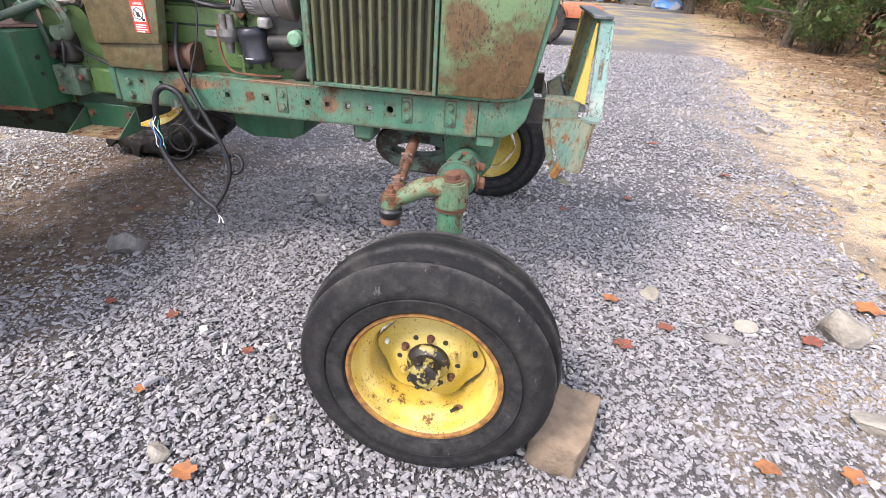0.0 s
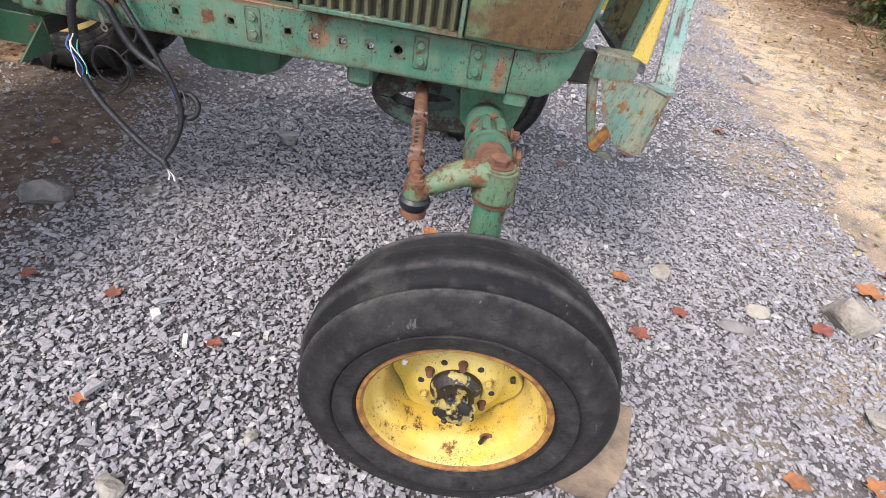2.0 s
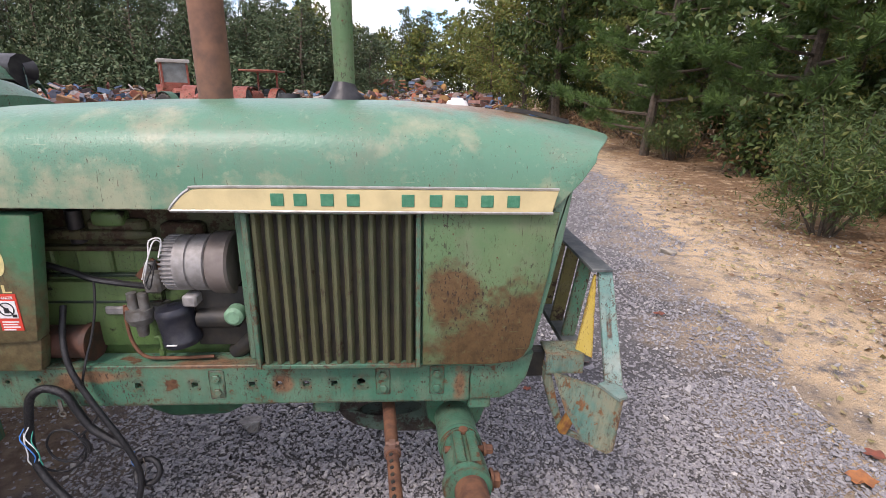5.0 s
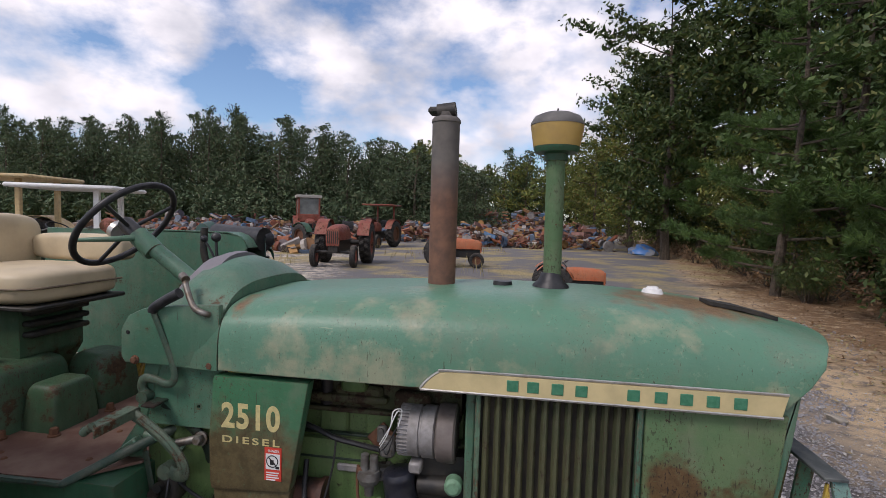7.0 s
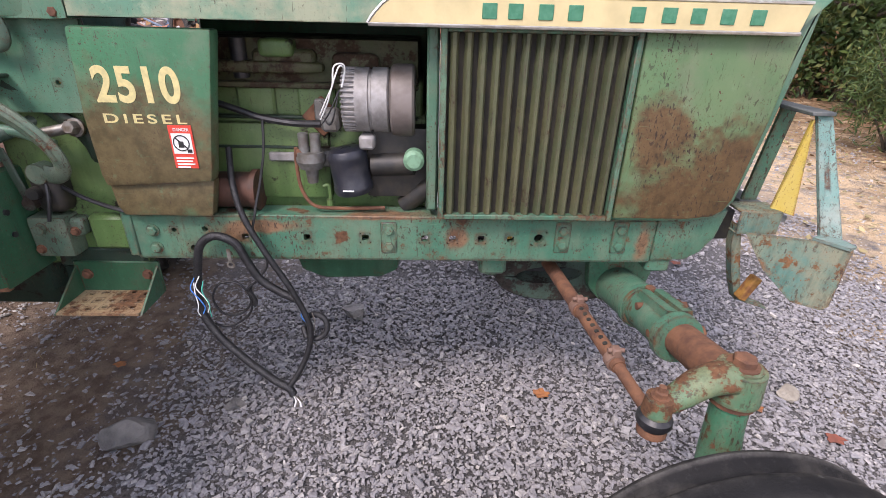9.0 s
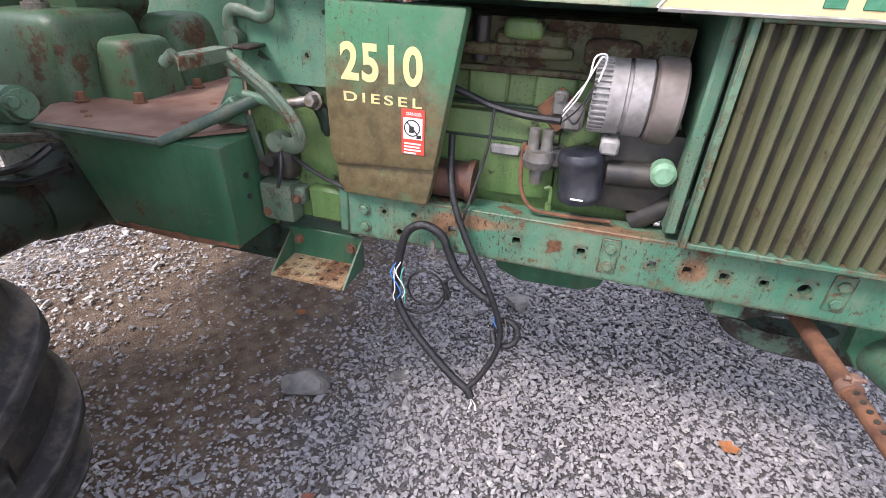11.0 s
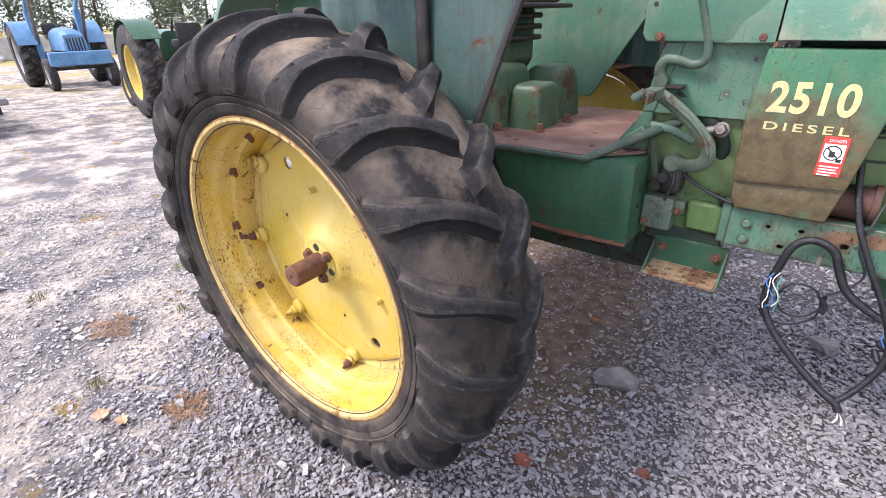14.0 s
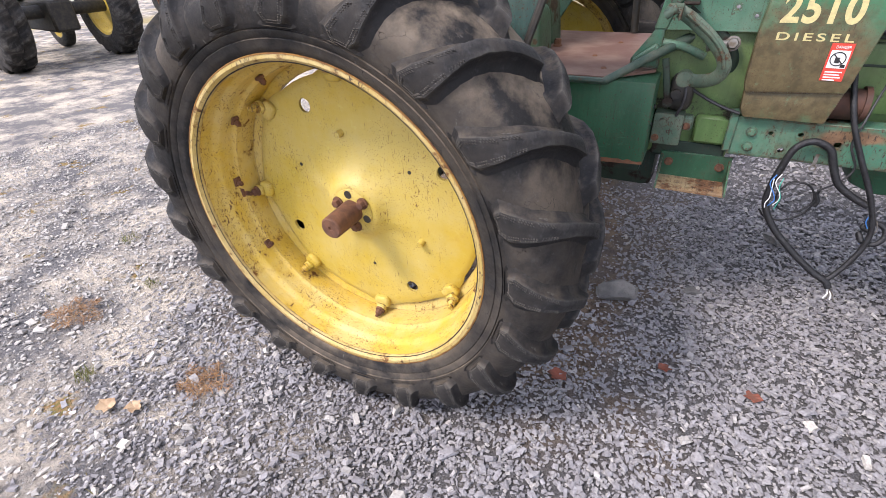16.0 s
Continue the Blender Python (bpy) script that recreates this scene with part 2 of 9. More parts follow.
LIPM = paint("pale_rim_lip", (0.47, 0.34, 0.10), (0.54, 0.42, 0.18), rust=0.58, rough=0.5, chip=0.59, rustc=(0.20, 0.09, 0.03), dust=(0.48, 0.38, 0.2), scale=2.2, streak=0.0)
RUSTRIM = plain("rusty_rim_edge", (0.30, 0.15, 0.03), (0.14, 0.055, 0.02), 40, 0.8)
RUST = plain("brown_rust", (0.16, 0.072, 0.036), (0.085, 0.038, 0.022), 30, 0.85, bumps=0.4)
RUSTPLATE = plain("rusty_floor_plate", (0.125, 0.06, 0.042), (0.19, 0.118, 0.085), 9, 0.7, bumps=0.3)
STEPM = paint("worn_step_plate", (0.32, 0.27, 0.15), (0.24, 0.13, 0.07), rust=0.52, rough=0.7, rustc=(0.16, 0.08, 0.04))


def rubber(name, base, dusty, dust=0.5, lo=0.46, hi=0.66, scuff=0.45):
    """Old tyre rubber: grey bloom, brown dust where it settles, pale scuffs, fine cracks."""
    m, nt, p = mat_nodes(name)
    c = mixc(nt, noise_fac(nt, 9, 8, 0.36, 0.66, 0.62), base, tuple(1.4 * v for v in base))
    g = nt.nodes.new("ShaderNodeNewGeometry")
    sx = nt.nodes.new("ShaderNodeSeparateXYZ")
    nt.links.new(g.outputs["Normal"], sx.inputs[0])
    up = nt.nodes.new("ShaderNodeMapRange")
    up.inputs[1].default_value, up.inputs[2].default_value, up.inputs[3].default_value = 0.1, 0.9, 0.18
    nt.links.new(sx.outputs["Z"], up.inputs[0])
    c = mixc(nt, mul(nt, mul(nt, noise_fac(nt, 6, 8, lo, hi, 0.66), up.outputs[0]), dust), c, dusty)
    c = mixc(nt, mul(nt, noise_fac(nt, 55, 9, 0.55, 0.70, 0.72), 0.35), c, tuple(4.0 * v + 0.015 for v in base))
    c = mixc(nt, mul(nt, noise_fac(nt, 30, 6, 0.655, 0.69, 0.7, (1.0, 1.0, 0.35)), 0.55), c, (0.13, 0.125, 0.115))
    v = node(nt, "ShaderNodeTexVoronoi", Scale=17.0)
    v.feature = "DISTANCE_TO_EDGE"
    co = nt.nodes.new("ShaderNodeTexCoord")
    mp = nt.nodes.new("ShaderNodeMapping")
    mp.inputs["Scale"].default_value = (1.0, 2.2, 1.0)
    nt.links.new(co.outputs["Object"], mp.inputs[0])
    ad = nt.nodes.new("ShaderNodeVectorMath")
    ad.operation = "ADD"
    wv = node(nt, "ShaderNodeTexNoise", Scale=14.0, Detail=5.0)
    nt.links.new(co.outputs["Object"], wv.inputs["Vector"])
    sc = nt.nodes.new("ShaderNodeVectorMath")
    sc.operation = "SCALE"
    sc.inputs["Scale"].default_value = 0.09
    nt.links.new(wv.outputs["Color"], sc.inputs[0])
    nt.links.new(mp.outputs[0], ad.inputs[0])
    nt.links.new(sc.outputs[0], ad.inputs[1])
    nt.links.new(ad.outputs[0], v.inputs["Vector"])
    cr = nt.nodes.new("ShaderNodeMapRange")
    cr.inputs[1].default_value, cr.inputs[2].default_value, cr.inputs[3].default_value, cr.inputs[4].default_value = 0.003, 0.010, 1.0, 0.0
    nt.links.new(v.outputs["Distance"], cr.inputs[0])
    crack = mul(nt, mul(nt, cr.outputs[0], 0.7), noise_fac(nt, 6, 5, 0.57, 0.62, 0.6))
    c = mixc(nt, crack, c, (0.004, 0.004, 0.004))
    pr = nt.nodes.new("ShaderNodeMapRange")
    pr.inputs[1].default_value, pr.inputs[2].default_value = 0.515, 0.57
    nt.links.new(g.outputs["Pointiness"], pr.inputs[0])
    c = mixc(nt, mul(nt, pr.outputs[0], mul(nt, noise_fac(nt, 26, 9, 0.36, 0.62, 0.72), scuff)), c, (0.16, 0.152, 0.138))
    nt.links.new(c, p.inputs["Base Color"])
    p.inputs["Roughness"].default_value = 0.62
    p.inputs["Specular IOR Level"].default_value = 0.11
    b1 = node(nt, "ShaderNodeBump", Strength=0.5, Distance=0.0015)
    nt.links.new(noise_fac(nt, 120, 6, 0.3, 0.7, 0.65), b1.inputs["Height"])
    b2 = node(nt, "ShaderNodeBump", Strength=0.7, Distance=0.003)
    b2.invert = True
    nt.links.new(crack, b2.inputs["Height"])
    nt.links.new(b1.outputs[0], b2.inputs["Normal"])
    nt.links.new(b2.outputs[0], p.inputs["Normal"])
    return m


RUBBER = rubber("weathered_lug_rubber", (0.0155, 0.0155, 0.016), (0.16, 0.130, 0.095), 0.6, 0.44, 0.64)
TREADRUB = rubber("dusty_tread_rubber", (0.0160, 0.0155, 0.0153), (0.27, 0.215, 0.155), 0.85, 0.40, 0.60)
RIBRUB = rubber("dusty_ribbed_rubber", (0.0115, 0.0115, 0.0118), (0.11, 0.102, 0.088), 0.38, 0.50, 0.66, 0.7)
HUBM = plain("greasy_yellow_hub", (0.018, 0.015, 0.012), (0.30, 0.24, 0.07), 26, 0.5, lo=0.53, hi=0.57, bumps=0.5)
PALEGREENM = paint("worn_pale_green", (0.058, 0.112, 0.075), (0.11, 0.15, 0.105), rust=0.57, rough=0.5, chip=0.59, scale=2.0)
LEVERM = paint("dark_lever_green", (0.040, 0.085, 0.058), (0.075, 0.115, 0.08), rust=0.6, rough=0.45, chip=0.6, scale=2.0)
HEADM = paint("dirty_olive_casting", (0.050, 0.060, 0.024), (0.075, 0.068, 0.032), rust=0.50, rough=0.6, chip=0.62, rustc=(0.045, 0.026, 0.015), dust=(0.09, 0.075, 0.045), scale=2.0)
BOLSTERM = paint("greasy_bolster", (0.035, 0.075, 0.052), (0.06, 0.10, 0.075), rust=0.50, rough=0.55, chip=0.62, rustc=(0.045, 0.035, 0.028), dust=(0.09, 0.085, 0.075), scale=1.6)
OLIVEM = paint("olive_post_paint", (0.10, 0.095, 0.03), (0.14, 0.12, 0.04), rust=0.55, rustc=(0.05, 0.03, 0.02), scale=2.0)
BARGREEN = paint("dark_bar_green", (0.028, 0.062, 0.045), (0.05, 0.085, 0.06), rust=0.6, rough=0.45, scale=1.5)
BARM = plain("slate_bar_paint", (0.055, 0.065, 0.068), (0.12, 0.13, 0.125), 18, 0.5)
GREENWIRE = plain("green_wire", (0.05, 0.4, 0.3), (0.04, 0.35, 0.25), 50)
LOOMM = plain("black_loom_tape", (0.007, 0.007, 0.008), (0.016, 0.016, 0.017), 60, 0.5, bumps=0.6)
BLACK = plain("black_plastic", (0.012, 0.012, 0.014), (0.03, 0.03, 0.03), 30, 0.45)
IRON = plain("dark_greasy_iron", (0.014, 0.014, 0.013), (0.038, 0.032, 0.023), 25, 0.55)
ALU = plain("cast_aluminium", (0.31, 0.30, 0.29), (0.21, 0.20, 0.19), 35, 0.6, 0.3)
PUMPM = plain("dull_pump_casting", (0.19, 0.19, 0.18), (0.11, 0.10, 0.085), 35, 0.5, 0.4)
STEEL = plain("worn_steel", (0.22, 0.21, 0.19), (0.12, 0.09, 0.06), 40, 0.5, 0.6)
CREAM = plain("cream_vinyl", (0.56, 0.46, 0.30), (0.46, 0.37, 0.24), 8, 0.5, bumps=0.12)
TAN = plain("cream_badge_paint", (0.60, 0.50, 0.26), (0.50, 0.42, 0.22), 14, 0.5)
CHROME = plain("dull_trim_metal", (0.55, 0.55, 0.52), (0.40, 0.38, 0.34), 30, 0.35, 0.8)
LETGREEN = plain("badge_letter_green", (0.03, 0.17, 0.09), (0.06, 0.22, 0.13), 60, 0.5)
NUMCREAM = plain("decal_cream", (0.62, 0.53, 0.24), (0.48, 0.42, 0.20), 70, 0.6)
WHITE = plain("decal_white", (0.75, 0.75, 0.73), (0.66, 0.66, 0.64), 60, 0.5)
RED = plain("decal_red", (0.62, 0.06, 0.035), (0.55, 0.05, 0.03), 60, 0.5)
BLUEWIRE = plain("blue_wire", (0.05, 0.22, 0.60), (0.04, 0.18, 0.5), 60, 0.5)
CONCRETE = plain("rough_brown_block", (0.25, 0.185, 0.125), (0.17, 0.125, 0.085), 22, 0.9, bumps=0.7, dist=0.004)
STONE = plain("grey_stone", (0.215, 0.202, 0.185), (0.125, 0.118, 0.112), 12, 0.9, bumps=0.7, dist=0.008)
PALESTONE = plain("pale_stone", (0.33, 0.30, 0.245), (0.23, 0.205, 0.165), 14, 0.9, bumps=0.6, dist=0.006)
LEAFBROWN = plain("fallen_leaf_orange", (0.34, 0.13, 0.04), (0.20, 0.085, 0.04), 30, 0.8)
LEAFTAN = plain("fallen_leaf_tan", (0.42, 0.30, 0.18), (0.28, 0.18, 0.10), 30, 0.8)
LEAFRED = plain("fallen_leaf_red", (0.22, 0.062, 0.036), (0.14, 0.055, 0.035), 30, 0.8)
BLUEPAINT = paint("faded_blue_paint", (0.06, 0.19, 0.36), (0.12, 0.27, 0.42), rust=0.66, rough=0.45)
REDPAINT = paint("faded_red_paint", (0.23, 0.05, 0.034), (0.28, 0.10, 0.065), rust=0.56, rough=0.6)
ORANGEPAINT = paint("faded_orange_paint", (0.48, 0.13, 0.05), (0.46, 0.17, 0.08), rust=0.62, rough=0.55)
TANPAINT = paint("tan_container_paint", (0.55, 0.40, 0.20), (0.62, 0.48, 0.27), rust=0.68, rough=0.6)
PURPLEGREY = plain("grey_deck_steel", (0.22, 0.205, 0.22), (0.15, 0.14, 0.15), 3, 0.6)
CONCWALL = plain("grey_concrete_wall", (0.42, 0.40, 0.36), (0.30, 0.29, 0.27), 2, 0.9)
BARK = plain("brown_bark", (0.11, 0.085, 0.06), (0.05, 0.04, 0.03), 12, 0.95, bumps=0.8, dist=0.02)
GLASS = mat_nodes("lamp_glass")[0]
GLASS.node_tree.nodes["Principled BSDF"].inputs["Base Color"].default_value = (0.13, 0.135, 0.13, 1)
GLASS.node_tree.nodes["Principled BSDF"].inputs["Roughness"].default_value = 0.22
GLASS.node_tree.nodes["Principled BSDF"].inputs["Metallic"].default_value = 0.6


def stack_material():
    """Exhaust pipe: grey at the top, heat rust below."""
    m, nt, p = mat_nodes("heat_rusted_pipe")
    co = nt.nodes.new("ShaderNodeTexCoord")
    sx = nt.nodes.new("ShaderNodeSeparateXYZ")
    nt.links.new(co.outputs["Object"], sx.inputs[0])
    r = nt.nodes.new("ShaderNodeMapRange")
    r.inputs[1].default_value, r.inputs[2].default_value = 1.93, 2.08
    nt.links.new(sx.outputs["Z"], r.inputs[0])
    rustc = mixc(nt, noise_fac(nt, 22, 6, 0.35, 0.65), (0.20, 0.10, 0.06), (0.12, 0.065, 0.045))
    greyc = mixc(nt, noise_fac(nt, 16, 6, 0.35, 0.65), (0.10, 0.092, 0.085), (0.15, 0.135, 0.12))
    nt.links.new(mixc(nt, r.outputs[0], rustc, greyc), p.inputs["Base Color"])
    p.inputs["Roughness"].default_value = 0.8
    bump(nt, p, noise_fac(nt, 60, 4, 0.3, 0.7), 0.2, 0.002)
    return m


STACKM = stack_material()


def island_material(name, ramp, rough=0.85, bumpscale=0, detail_scale=40):
    """Each loose piece takes its own colour from the ramp."""
    m, nt, p = mat_nodes(name)
    g = nt.nodes.new("ShaderNodeNewGeometry")
    r = nt.nodes.new("ShaderNodeValToRGB")
    e = r.color_ramp.elements
    while len(e) < len(ramp):
        e.new(0.5)
    for i, c in enumerate(ramp):
        e[i].position, e[i].color = i / (len(ramp) - 1), (*c, 1)
    nt.links.new(g.outputs["Random Per Island"], r.inputs[0])
    c = mixc(nt, mul(nt, noise_fac(nt, detail_scale, 4, 0.4, 0.7), 0.45), r.outputs[0], tuple(0.55 * v for v in ramp[0]))
    nt.links.new(c, p.inputs["Base Color"])
    p.inputs["Roughness"].default_value = rough
    return m


GRAVEL = island_material("crushed_grey_stone", [(0.20, 0.192, 0.196), (0.265, 0.256, 0.262), (0.31, 0.30, 0.305), (0.235, 0.226, 0.232), (0.33, 0.32, 0.322), (0.28, 0.27, 0.275), (0.31, 0.30, 0.302), (0.37, 0.356, 0.34), (0.27, 0.26, 0.264), (0.46, 0.44, 0.41)], rough=0.9, detail_scale=110)
GRAVEL.node_tree.nodes["Principled BSDF"].inputs["Specular IOR Level"].default_value = 0.2
PALEGRAVEL = island_material("dusty_pale_stone", [(0.28, 0.268, 0.255), (0.40, 0.382, 0.35), (0.50, 0.468, 0.415), (0.34, 0.325, 0.308), (0.58, 0.545, 0.49), (0.45, 0.425, 0.39)], rough=0.95, detail_scale=110)
PALEGRAVEL.node_tree.nodes["Principled BSDF"].inputs["Specular IOR Level"].default_value = 0.2
SCRAP = island_material("scrap_metal", [(0.06, 0.04, 0.035), (0.28, 0.085, 0.05), (0.13, 0.09, 0.065), (0.42, 0.14, 0.07), (0.18, 0.18, 0.19), (0.36, 0.33, 0.30), (0.09, 0.18, 0.30), (0.08, 0.05, 0.04), (0.44, 0.25, 0.09), (0.16, 0.08, 0.05), (0.5, 0.47, 0.42)], detail_scale=3)


def leaf_material(name, ramp):
    m = island_material(name, ramp, 0.55, detail_scale=1.5)
    p = m.node_tree.nodes["Principled BSDF"]
    p.inputs["Specular IOR Level"].default_value = 0.25
    return m


LEAF_A = leaf_material("broad_leaf_green", [(0.026, 0.052, 0.014), (0.048, 0.084, 0.022), (0.088, 0.126, 0.032), (0.036, 0.067, 0.020), (0.155, 0.158, 0.042)])
LEAF_Y = leaf_material("yellowing_leaf", [(0.085, 0.13, 0.032), (0.14, 0.18, 0.042), (0.24, 0.225, 0.048), (0.11, 0.155, 0.04), (0.19, 0.13, 0.04)])
LEAF_P = leaf_material("pine_needle_green", [(0.036, 0.074, 0.023), (0.070, 0.132, 0.034), (0.12, 0.20, 0.046), (0.045, 0.088, 0.03)])
# distance haze is mixed into these leaf greens, paler and bluer
LEAF_F = leaf_material("hazy_far_wood_green", [(0.058, 0.096, 0.050), (0.082, 0.125, 0.060), (0.112, 0.155, 0.072), (0.066, 0.108, 0.058), (0.10, 0.13, 0.062), (0.135, 0.125, 0.070)])
STRAW = leaf_material("dry_grass", [(0.36, 0.28, 0.14), (0.28, 0.23, 0.11), (0.24, 0.22, 0.09), (0.42, 0.33, 0.17)])
PINESTRAW = leaf_material("brown_pine_straw", [(0.28, 0.15, 0.065), (0.20, 0.10, 0.045), (0.36, 0.21, 0.095), (0.15, 0.085, 0.045)])
WEEDGREEN = leaf_material("small_weed_green", [(0.16, 0.18, 0.06), (0.25, 0.23, 0.08), (0.11, 0.14, 0.045), (0.33, 0.28, 0.11)])
DEADLEAF = leaf_material("dead_leaf_litter", [(0.20, 0.12, 0.06), (0.26, 0.15, 0.075), (0.15, 0.10, 0.06), (0.32, 0.21, 0.11)])


def ground_material():
    """Crushed stone with gap shade painted in near the machine, sandy dirt along the wood, bare soil under the machine,
    leaf litter.
    """
    m, nt, p = mat_nodes("gravel_yard")
    co = nt.nodes.new("ShaderNodeTexCoord")
    sx = nt.nodes.new("ShaderNodeSeparateXYZ")
    nt.links.new(co.outputs["Object"], sx.inputs[0])

    def lin(ax, ay, c, lo, hi, wob, wsc):
        """0 to 1 across the line ax*x + ay*y = c, with a wobbling edge."""
        a = nt.nodes.new("ShaderNodeMath")
        a.operation = "MULTIPLY_ADD"
        a.inputs[1].default_value, a.inputs[2].default_value = ax, -c
        nt.links.new(sx.outputs["X"], a.inputs[0])
        b = nt.nodes.new("ShaderNodeMath")
        b.operation = "MULTIPLY_ADD"
        b.inputs[1].default_value = ay
        nt.links.new(sx.outputs["Y"], b.inputs[0])
        nt.links.new(a.outputs[0], b.inputs[2])
        w = nt.nodes.new("ShaderNodeMath")
        w.operation = "MULTIPLY_ADD"
        w.inputs[1].default_value = wob
        nt.links.new(noise_fac(nt, wsc, 5, 0.3, 0.7), w.inputs[0])
        nt.links.new(b.outputs[0], w.inputs[2])
        r = nt.nodes.new("ShaderNodeMapRange")
        r.inputs[1].default_value, r.inputs[2].default_value = lo, hi
        nt.links.new(w.outputs[0], r.inputs[0])
        return r.outputs[0]

    v = node(nt, "ShaderNodeTexVoronoi", Scale=62.0)
    nt.links.new(co.outputs["Object"], v.inputs["Vector"])
    hs = nt.nodes.new("ShaderNodeSeparateColor")
    nt.links.new(v.outputs["Color"], hs.inputs[0])
    ramp = nt.nodes.new("ShaderNodeValToRGB")
    e = ramp.color_ramp.elements
    e[0].color, e[1].color = (0.12, 0.115, 0.122, 1), (0.42, 0.40, 0.37, 1)
    e.new(0.55).color = (0.25, 0.242, 0.25, 1)
    nt.links.new(hs.outputs[0], ramp.inputs[0])
    stone = mixc(nt, mul(nt, v.outputs["Distance"], 12.0), ramp.outputs[0], (0.13, 0.125, 0.125))
    far = mixc(nt, noise_fac(nt, 0.9, 6, 0.35, 0.7), (0.27, 0.262, 0.27), (0.34, 0.322, 0.30))
    c = mixc(nt, 0.3, stone, far)
    # close to the machine, shade between the loose stones is painted as darker ground
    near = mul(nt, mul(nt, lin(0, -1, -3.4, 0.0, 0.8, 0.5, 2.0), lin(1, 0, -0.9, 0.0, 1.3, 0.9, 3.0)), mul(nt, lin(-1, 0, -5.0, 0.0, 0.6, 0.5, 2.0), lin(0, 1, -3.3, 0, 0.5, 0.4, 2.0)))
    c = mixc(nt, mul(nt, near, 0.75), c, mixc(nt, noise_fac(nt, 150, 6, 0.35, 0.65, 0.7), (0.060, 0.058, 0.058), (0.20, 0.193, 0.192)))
    fines = mixc(nt, noise_fac(nt, 70, 8, 0.38, 0.62, 0.7), (0.70, 0.61, 0.49), (0.52, 0.465, 0.385))
    c = mixc(nt, mul(nt, noise_fac(nt, 2.3, 9, 0.44, 0.60, 0.72), lin(-1.0, -0.25, 0.35, 0.0, 1.2, 0.8, 2.0)), c, fines)
    oldstraw = mixc(nt, noise_fac(nt, 60, 5, 0.4, 0.6), (0.36, 0.22, 0.10), (0.22, 0.19, 0.07))
    c = mixc(nt, mul(nt, noise_fac(nt, 3.3, 7, 0.60, 0.66, 0.65), lin(-1.0, 0.0, 0.3, 0.0, 0.5, 0.4, 2.0)), c, oldstraw)
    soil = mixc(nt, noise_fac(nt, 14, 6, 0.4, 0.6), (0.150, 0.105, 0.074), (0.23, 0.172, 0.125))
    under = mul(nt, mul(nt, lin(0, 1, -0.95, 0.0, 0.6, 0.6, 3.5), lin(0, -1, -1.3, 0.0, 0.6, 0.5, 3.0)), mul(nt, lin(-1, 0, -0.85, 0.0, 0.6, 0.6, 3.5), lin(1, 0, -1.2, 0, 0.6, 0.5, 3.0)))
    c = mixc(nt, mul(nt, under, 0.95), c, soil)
    sand = mixc(nt, noise_fac(nt, 40, 9, 0.36, 0.64, 0.74), (0.70, 0.525, 0.325), (0.55, 0.405, 0.255))
    c = mixc(nt, mul(nt, lin(1, -0.24, 4.1, 0.0, 1.1, 0.9, 1.6), noise_fac(nt, 4.2, 10, 0.36, 0.52, 0.74)), c, sand)
    litter = mixc(nt, noise_fac(nt, 22, 5, 0.38, 0.62), (0.30, 0.19, 0.105), (0.19, 0.12, 0.07))
    c = mixc(nt, mul(nt, lin(1, -0.17, 5.85, 0.0, 1.4, 1.2, 1.1), noise_fac(nt, 3.5, 6, 0.3, 0.5)), c, litter)
    strawy = mixc(nt, noise_fac(nt, 6, 6, 0.4, 0.6), (0.42, 0.33, 0.18), (0.30, 0.26, 0.13))
    c = mixc(nt, mul(nt, lin(-0.55, 1, 9.0, 0.0, 6.0, 6.0, 0.25), noise_fac(nt, 0.35, 6, 0.48, 0.6)), c, strawy)
    grass = mixc(nt, noise_fac(nt, 1.5, 6, 0.4, 0.6), (0.33, 0.27, 0.10), (0.20, 0.20, 0.06))
    c = mixc(nt, lin(-1, 0, 31.0, 0.0, 3.0, 3.0, 0.2), c, grass)
    nt.links.new(c, p.inputs["Base Color"])
    p.inputs["Roughness"].default_value = 0.95
    p.inputs["Specular IOR Level"].default_value = 0.15
    bump(nt, p, noise_fac(nt, 90, 8, 0.25, 0.75, 0.7), 1.0, 0.012)
    return m


GROUNDM = ground_material()


# ---- mesh helpers ----
def mesh_of(name, bm, material, smooth=True, angle=38):
    me = bpy.data.meshes.new(name)
    bmesh.ops.recalc_face_normals(bm, faces=bm.faces)
    if smooth:
        lim = radians(angle)
        for f in bm.faces:
            f.smooth = True
        for e in bm.edges:
            if len(e.link_faces) != 2 or e.calc_face_angle(0) > lim:
                e.smooth = False
    bm.to_mesh(me)
    bm.free()
    me.materials.append(material)
    return me


BASE = {}


def thing(name, at, label, category, group="", kind=""):
    ob = new(name)
    ob.location = at
    BASE[ob.name] = Vector(at)
    return tagged(ob, label, category, group, kind)


def part(name, bm, material, parent, label="", smooth=True, angle=38):
    ob = new(name, mesh_of(name, bm, material, smooth, angle))
    ob.parent = parent
    if parent.name in BASE:
        ob.matrix_parent_inverse = Matrix.Translation(-BASE[parent.name])
    if label:
        ob["label"] = label
    return ob


def solo(name, bm, material, label, category, group="", kind="", smooth=True, at=None):
    me = mesh_of(name, bm, material, smooth)
    ob = new(name, me)
    return tagged(ob, label, category, group, kind)


